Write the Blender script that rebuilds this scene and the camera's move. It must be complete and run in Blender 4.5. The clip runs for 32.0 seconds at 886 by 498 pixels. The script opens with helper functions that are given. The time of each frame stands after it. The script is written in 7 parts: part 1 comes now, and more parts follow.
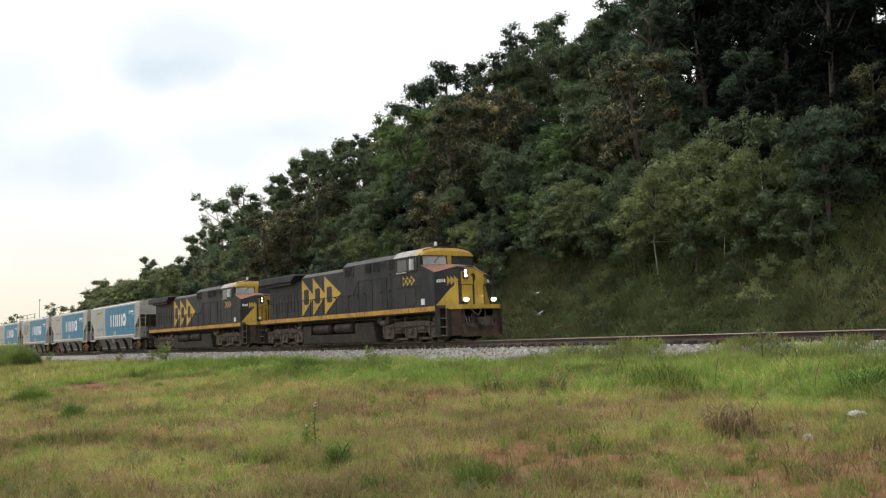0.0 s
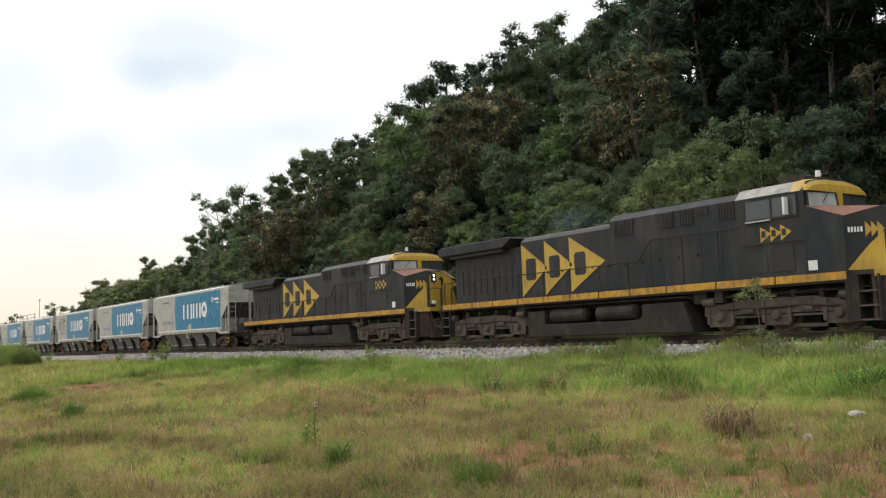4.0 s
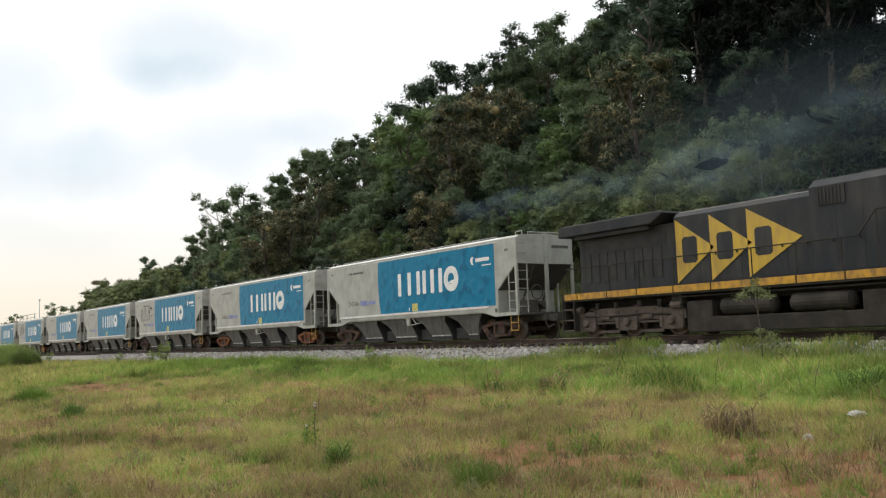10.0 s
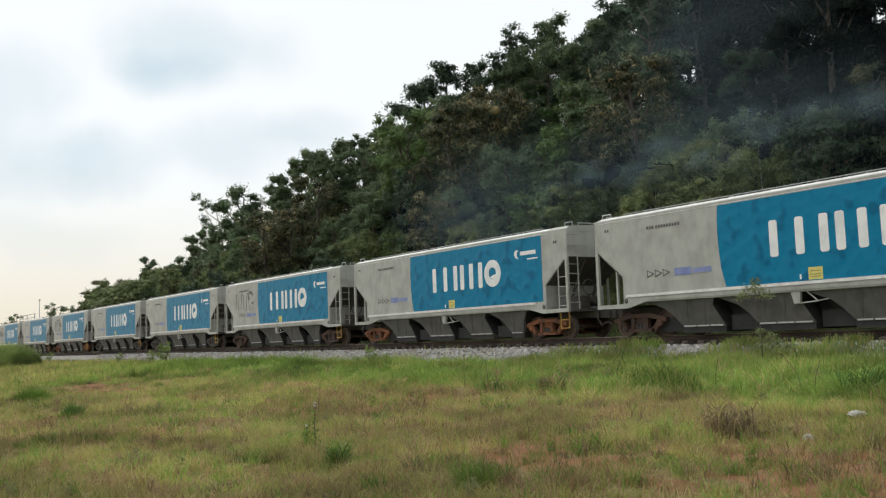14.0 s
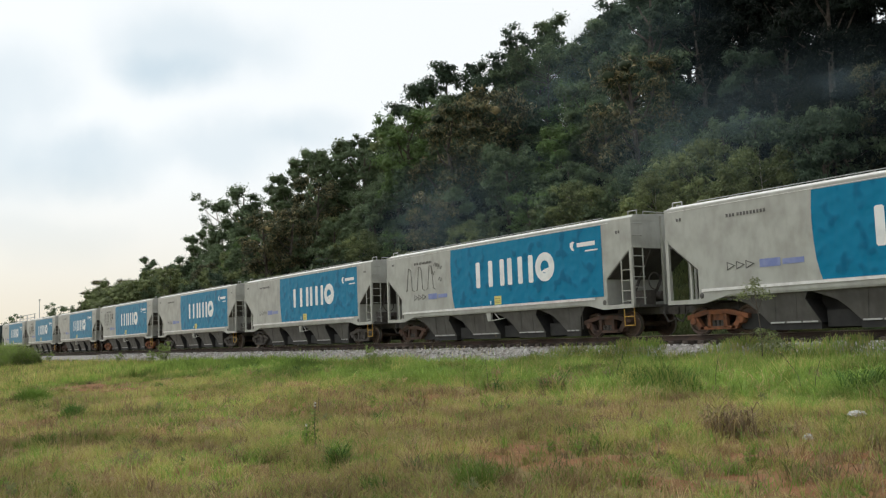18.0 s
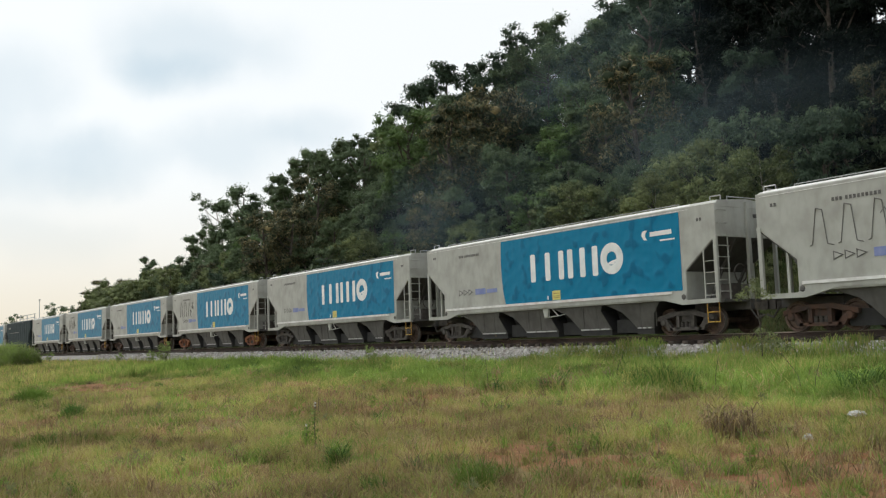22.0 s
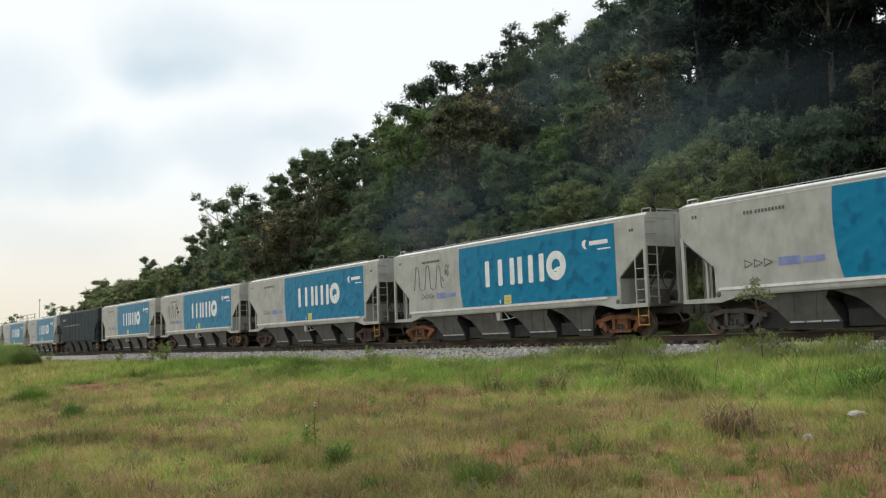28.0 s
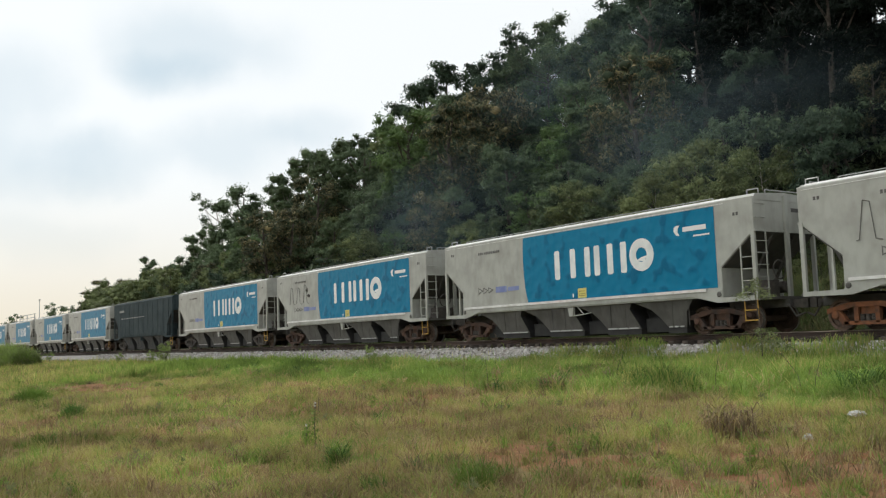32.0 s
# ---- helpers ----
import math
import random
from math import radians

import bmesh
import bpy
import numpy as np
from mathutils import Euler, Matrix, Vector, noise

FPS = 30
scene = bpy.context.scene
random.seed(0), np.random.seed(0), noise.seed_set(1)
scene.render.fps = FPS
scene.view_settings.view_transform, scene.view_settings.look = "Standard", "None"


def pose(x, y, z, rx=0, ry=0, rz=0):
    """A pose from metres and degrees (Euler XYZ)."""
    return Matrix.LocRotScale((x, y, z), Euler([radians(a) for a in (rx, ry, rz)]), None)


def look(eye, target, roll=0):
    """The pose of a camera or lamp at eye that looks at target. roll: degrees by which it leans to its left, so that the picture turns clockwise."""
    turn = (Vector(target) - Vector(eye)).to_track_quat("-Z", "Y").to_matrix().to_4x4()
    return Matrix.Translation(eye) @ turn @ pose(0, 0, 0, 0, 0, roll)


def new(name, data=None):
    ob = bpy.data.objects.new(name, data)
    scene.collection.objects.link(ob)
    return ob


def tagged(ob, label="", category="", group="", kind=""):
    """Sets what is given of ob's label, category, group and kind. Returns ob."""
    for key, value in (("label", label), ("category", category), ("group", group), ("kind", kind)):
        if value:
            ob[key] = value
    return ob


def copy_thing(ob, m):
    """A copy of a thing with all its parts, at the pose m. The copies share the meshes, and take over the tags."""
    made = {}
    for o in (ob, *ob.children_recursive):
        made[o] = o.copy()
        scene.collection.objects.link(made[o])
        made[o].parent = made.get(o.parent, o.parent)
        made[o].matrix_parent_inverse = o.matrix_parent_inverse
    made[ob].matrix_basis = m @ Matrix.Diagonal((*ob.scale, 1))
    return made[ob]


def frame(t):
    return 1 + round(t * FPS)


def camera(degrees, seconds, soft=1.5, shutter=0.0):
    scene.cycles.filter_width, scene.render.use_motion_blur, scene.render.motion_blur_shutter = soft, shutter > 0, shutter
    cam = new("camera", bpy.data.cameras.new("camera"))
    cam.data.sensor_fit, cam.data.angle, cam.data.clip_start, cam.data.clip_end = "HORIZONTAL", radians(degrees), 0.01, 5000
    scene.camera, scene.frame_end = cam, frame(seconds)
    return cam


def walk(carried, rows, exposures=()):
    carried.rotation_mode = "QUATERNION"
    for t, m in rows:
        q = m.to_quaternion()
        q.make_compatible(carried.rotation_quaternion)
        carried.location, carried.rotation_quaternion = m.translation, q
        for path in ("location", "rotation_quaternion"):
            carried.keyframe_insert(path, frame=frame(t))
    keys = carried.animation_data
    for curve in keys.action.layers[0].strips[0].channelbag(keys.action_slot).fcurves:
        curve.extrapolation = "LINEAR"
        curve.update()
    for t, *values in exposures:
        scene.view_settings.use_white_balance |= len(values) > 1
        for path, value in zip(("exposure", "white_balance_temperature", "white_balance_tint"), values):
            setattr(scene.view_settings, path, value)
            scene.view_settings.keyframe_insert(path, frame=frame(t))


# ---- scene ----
# ---- the view ----
EYE = (0.0, -24.36, 0.19)
YAW, PITCH = radians(55.56), radians(5.42)
AIM = (EYE[0] - math.sin(YAW) * math.cos(PITCH) * 50, EYE[1] + math.cos(YAW) * math.cos(PITCH) * 50, EYE[2] + math.sin(PITCH) * 50)
cam = camera(50.79, 32.0, soft=1.25)
STAND = look(EYE, AIM, -2.0)
walk(cam, [(0, STAND), (32, STAND)], exposures=[(0, 0.16, 6500, 10), (8.5, 0.16, 6500, 10), (13, 0.0, 6350, 7), (32, 0.0, 6350, 7)])

# ---- sky and sun ----
SUN_EL, SUN_AZ = radians(48), radians(250)


def make_world():
    w = bpy.data.worlds.new("overcast_sky")
    scene.world = w
    w.use_nodes = True
    nt = w.node_tree
    n, l = nt.nodes, nt.links
    n.clear()
    out, bg = n.new("ShaderNodeOutputWorld"), n.new("ShaderNodeBackground")
    bg.inputs["Strength"].default_value = 0.1
    sky = n.new("ShaderNodeTexSky")
    sky.sky_type, sky.sun_disc = "NISHITA", False
    sky.sun_elevation, sky.sun_rotation = SUN_EL, SUN_AZ
    sky.dust_density = 3.0
    tc = n.new("ShaderNodeTexCoord")
    # soft grey-blue cloud banks in a white overcast, their edges broken by noise
    nz = n.new("ShaderNodeTexNoise")
    nz.inputs["Scale"].default_value, nz.inputs["Detail"].default_value, nz.inputs["Roughness"].default_value = 7.0, 5.0, 0.5
    l.new(tc.outputs["Generated"], nz.inputs["Vector"])
    sb, sc, av = (n.new("ShaderNodeVectorMath") for _ in range(3))
    sb.operation, sc.operation, av.operation = "SUBTRACT", "MULTIPLY", "ADD"
    sb.inputs[1].default_value, sc.inputs[1].default_value = (0.5, 0.5, 0.5), (0.15, 0.15, 0.09)
    l.new(nz.outputs["Color"], sb.inputs[0])
    l.new(sb.outputs[0], sc.inputs[0])
    l.new(sc.outputs[0], av.inputs[0])
    l.new(tc.outputs["Generated"], av.inputs[1])
    total = None
    for way, wide, flat, share in CLOUDS:
        off, fl, ln, mr = n.new("ShaderNodeVectorMath"), n.new("ShaderNodeVectorMath"), n.new("ShaderNodeVectorMath"), n.new("ShaderNodeMapRange")
        off.operation, fl.operation, ln.operation, mr.interpolation_type = "SUBTRACT", "MULTIPLY", "LENGTH", "SMOOTHSTEP"
        off.inputs[1].default_value, fl.inputs[1].default_value = way, (1, 1, flat)
        l.new(av.outputs[0], off.inputs[0])
        l.new(off.outputs[0], fl.inputs[0])
        l.new(fl.outputs[0], ln.inputs[0])
        l.new(ln.outputs["Value"], mr.inputs["Value"])
        mr.inputs["From Min"].default_value, mr.inputs["From Max"].default_value = 0.25 * wide, 1.25 * wide
        mr.inputs["To Min"].default_value, mr.inputs["To Max"].default_value = share, 0.0
        if total is None:
            total = mr.outputs["Result"]
        else:
            mm = n.new("ShaderNodeMath")
            mm.operation, mm.use_clamp = "ADD", True
            l.new(total, mm.inputs[0])
            l.new(mr.outputs["Result"], mm.inputs[1])
            total = mm.outputs[0]
    cr = n.new("ShaderNodeMix")
    cr.data_type = "RGBA"
    cr.inputs["A"].default_value, cr.inputs["B"].default_value = (10.3, 10.35, 10.4, 1), (6.3, 7.4, 8.2, 1)
    l.new(total, cr.inputs["Factor"])
    # warm low haze near the horizon
    sp = n.new("ShaderNodeSeparateXYZ")
    l.new(tc.outputs["Generated"], sp.inputs["Vector"])
    hz = n.new("ShaderNodeMapRange")
    hz.interpolation_type = "SMOOTHSTEP"
    hz.inputs["From Min"].default_value, hz.inputs["From Max"].default_value = -0.02, 0.20
    hz.inputs["To Min"].default_value, hz.inputs["To Max"].default_value = 0.95, 0.0
    l.new(sp.outputs["Z"], hz.inputs["Value"])
    warm = n.new("ShaderNodeMix")
    warm.data_type = "RGBA"
    warm.inputs["B"].default_value = (9.3, 8.15, 6.4, 1)
    l.new(hz.outputs["Result"], warm.inputs["Factor"])
    l.new(cr.outputs["Result"], warm.inputs["A"])
    mx = n.new("ShaderNodeMix")
    mx.data_type = "RGBA"
    mx.inputs["Factor"].default_value = 0.92
    l.new(sky.outputs["Color"], mx.inputs["A"])
    l.new(warm.outputs["Result"], mx.inputs["B"])
    l.new(mx.outputs["Result"], bg.inputs["Color"])
    l.new(bg.outputs["Background"], out.inputs["Surface"])


# cloud banks: way, half width, flatness, strength
CLOUDS = [
    ((-0.903, 0.313, 0.303), 0.105, 2.1, 0.54),
    ((-0.914, 0.299, 0.276), 0.060, 2.0, 0.35),
    ((-0.949, 0.252, 0.188), 0.065, 2.0, 0.42),
    ((-0.969, 0.172, 0.182), 0.085, 1.9, 0.50),
    ((-0.954, 0.150, 0.250), 0.080, 1.6, 0.48),
    ((-0.910, 0.360, 0.202), 0.080, 2.2, 0.44),
    ((-0.875, 0.433, 0.217), 0.060, 1.9, 0.40),
    ((-0.976, 0.189, 0.112), 0.080, 2.6, 0.30),
]
make_world()
sun = new("sun", bpy.data.lights.new("sun", "SUN"))
sun.data.energy, sun.data.angle, sun.data.color = 1.5, radians(20), (1.0, 0.95, 0.86)
sun.matrix_world = look((0, 0, 100), (math.sin(SUN_AZ) * -60, math.cos(SUN_AZ) * -60, 100 - 60 * math.tan(SUN_EL)))


# ---- materials ----
def nodes_of(name):
    m = bpy.data.materials.new(name)
    m.use_nodes = True
    return m, m.node_tree.nodes, m.node_tree.links, m.node_tree.nodes["Principled BSDF"]


def mixed(n, l, a, b, fac):
    mx = n.new("ShaderNodeMix")
    mx.data_type = "RGBA"
    for key, v in (("A", a), ("B", b), ("Factor", fac)):
        if isinstance(v, (tuple, float)):
            mx.inputs[key].default_value = (*v, 1) if isinstance(v, tuple) else v
        else:
            l.new(v, mx.inputs[key])
    return mx.outputs["Result"]


def noise_of(n, l, scale, lo, hi, coord="Object", detail=4.0, stretch=(1, 1, 1)):
    tc, mp, nz, mr = (n.new("ShaderNode" + k) for k in ("TexCoord", "Mapping", "TexNoise", "MapRange"))
    mp.inputs["Scale"].default_value = stretch
    l.new(tc.outputs[coord], mp.inputs["Vector"])
    l.new(mp.outputs["Vector"], nz.inputs["Vector"])
    nz.inputs["Scale"].default_value, nz.inputs["Detail"].default_value = scale, detail
    mr.inputs["From Min"].default_value, mr.inputs["From Max"].default_value = lo, hi
    l.new(nz.outputs["Fac"], mr.inputs["Value"])
    return mr.outputs["Result"]


def bumped(n, l, b, height, strength, dist):
    bp = n.new("ShaderNodeBump")
    bp.inputs["Strength"].default_value, bp.inputs["Distance"].default_value = strength, dist
    l.new(height, bp.inputs["Height"])
    l.new(bp.outputs["Normal"], b.inputs["Normal"])


def surface(name, base, second, scale=1.5, lo=0.42, hi=0.65, rough=0.6, metal=0.0, grime=None, grime_amount=0.6, streak=(1, 1, 1), fine=40.0, bump=0.15, dist=0.004, shine=0.5, ragged=4.0, dent=0.0):
    """Two colours by a large noise, dirt by a second one, fine relief by a third."""
    m, n, l, b = nodes_of(name)
    spread = noise_of(n, l, scale, lo, hi, detail=ragged)
    col = mixed(n, l, base, second, spread)
    if grime:
        mu = n.new("ShaderNodeMath")
        mu.operation, mu.use_clamp = "MULTIPLY", True
        l.new(noise_of(n, l, scale * 2.7, 0.45, 0.75, detail=6.0, stretch=streak), mu.inputs[0])
        mu.inputs[1].default_value = grime_amount
        col = mixed(n, l, col, grime, mu.outputs[0])
    l.new(col, b.inputs["Base Color"])
    b.inputs["Roughness"].default_value, b.inputs["Metallic"].default_value = rough, metal
    b.inputs["Specular IOR Level"].default_value = shine
    if dent:
        bumped(n, l, b, noise_of(n, l, scale, 0.3, 0.7, detail=1.0), 0.5, dent)
    else:
        bumped(n, l, b, noise_of(n, l, fine, 0.3, 0.7), bump, dist)
    return m


def leafy(name, dark, light, back=0.25, patch=0.35, rough=0.6, bias=1.0, shine=0.2, own=0.4):
    """Leaves or blades: colour by island, by object and by a wide patchiness; some light passes through."""
    m, n, l, b = nodes_of(name)
    geo, info = n.new("ShaderNodeNewGeometry"), n.new("ShaderNodeObjectInfo")
    ad = n.new("ShaderNodeMath")
    ad.operation, ad.use_clamp = "MULTIPLY_ADD", True
    l.new(geo.outputs["Random Per Island"], ad.inputs[0])
    ad.inputs[1].default_value = 1 - own
    mu = n.new("ShaderNodeMath")
    mu.operation = "MULTIPLY"
    mu.inputs[1].default_value = own
    l.new(info.outputs["Random"], mu.inputs[0])
    l.new(mu.outputs[0], ad.inputs[2])
    pw = n.new("ShaderNodeMath")
    pw.operation = "POWER"
    pw.inputs[1].default_value = bias
    l.new(ad.outputs[0], pw.inputs[0])
    col = mixed(n, l, dark, light, pw.outputs[0])
    hs = n.new("ShaderNodeHueSaturation")
    mr = n.new("ShaderNodeMapRange")
    mr.inputs["To Min"].default_value, mr.inputs["To Max"].default_value = 1 - patch, 1 + patch
    l.new(noise_of(n, l, 0.55, 0.35, 0.65), mr.inputs["Value"])
    l.new(mr.outputs["Result"], hs.inputs["Value"])
    l.new(col, hs.inputs["Color"])
    tint = hs.outputs["Color"]
    l.new(tint, b.inputs["Base Color"])
    b.inputs["Roughness"].default_value = rough
    b.inputs["Specular IOR Level"].default_value = shine
    tr = n.new("ShaderNodeBsdfTranslucent")
    l.new(tint, tr.inputs["Color"])
    ms = n.new("ShaderNodeMixShader")
    ms.inputs["Fac"].default_value = back
    l.new(b.outputs["BSDF"], ms.inputs[1])
    l.new(tr.outputs["BSDF"], ms.inputs[2])
    l.new(ms.outputs["Shader"], n["Material Output"].inputs["Surface"])
    return m


def glowing(name, colour, strength):
    m, n, l, b = nodes_of(name)
    b.inputs["Emission Color"].default_value, b.inputs["Emission Strength"].default_value = (*colour, 1), strength
    b.inputs["Base Color"].default_value = (*colour, 1)
    return m


def make_ground_material():
    m, n, l, b = nodes_of("field_soil")
    soil = mixed(n, l, (0.22, 0.108, 0.054), (0.30, 0.155, 0.085), noise_of(n, l, 1.3, 0.35, 0.65, detail=8.0))
    litter = mixed(n, l, (0.22, 0.165, 0.080), (0.17, 0.150, 0.06), noise_of(n, l, 0.6, 0.35, 0.65, detail=6.0))
    col = mixed(n, l, litter, soil, noise_of(n, l, 0.33, 0.50, 0.66, detail=7.0))
    col = mixed(n, l, col, (0.07, 0.06, 0.035), noise_of(n, l, 9.0, 0.55, 0.8, detail=6.0))
    l.new(col, b.inputs["Base Color"])
    b.inputs["Roughness"].default_value, b.inputs["Specular IOR Level"].default_value = 0.95, 0.1
    bumped(n, l, b, noise_of(n, l, 12.0, 0.3, 0.7, detail=8.0), 0.6, 0.05)
    return m


def make_smoke(name, most, long, high, scale, lo, hi):
    """Thin patchy exhaust haze, thickest in the middle of its body."""
    m, n, l, b = nodes_of(name)
    b.inputs["Base Color"].default_value, b.inputs["Roughness"].default_value = (0.19, 0.27, 0.32, 1), 1.0
    b.inputs["Specular IOR Level"].default_value = 0.0
    tr, ms = n.new("ShaderNodeBsdfTransparent"), n.new("ShaderNodeMixShader")
    tc, fl, ln, fade = n.new("ShaderNodeTexCoord"), n.new("ShaderNodeVectorMath"), n.new("ShaderNodeVectorMath"), n.new("ShaderNodeMapRange")
    fl.operation, ln.operation, fade.interpolation_type = "MULTIPLY", "LENGTH", "SMOOTHSTEP"
    fl.inputs[1].default_value = (1 / long, 0, 1 / high)
    l.new(tc.outputs["Object"], fl.inputs[0])
    l.new(fl.outputs[0], ln.inputs[0])
    l.new(ln.outputs["Value"], fade.inputs["Value"])
    fade.inputs["From Min"].default_value, fade.inputs["From Max"].default_value = 0.1, 0.95
    fade.inputs["To Min"].default_value, fade.inputs["To Max"].default_value = most, 0.0
    mu = n.new("ShaderNodeMath")
    mu.operation, mu.use_clamp = "MULTIPLY", True
    l.new(noise_of(n, l, scale, lo, hi, detail=3.0), mu.inputs[0])
    l.new(fade.outputs["Result"], mu.inputs[1])
    l.new(mu.outputs[0], ms.inputs["Fac"])
    l.new(tr.outputs["BSDF"], ms.inputs[1])
    l.new(b.outputs["BSDF"], ms.inputs[2])
    l.new(ms.outputs["Shader"], n["Material Output"].inputs["Surface"])
    return m


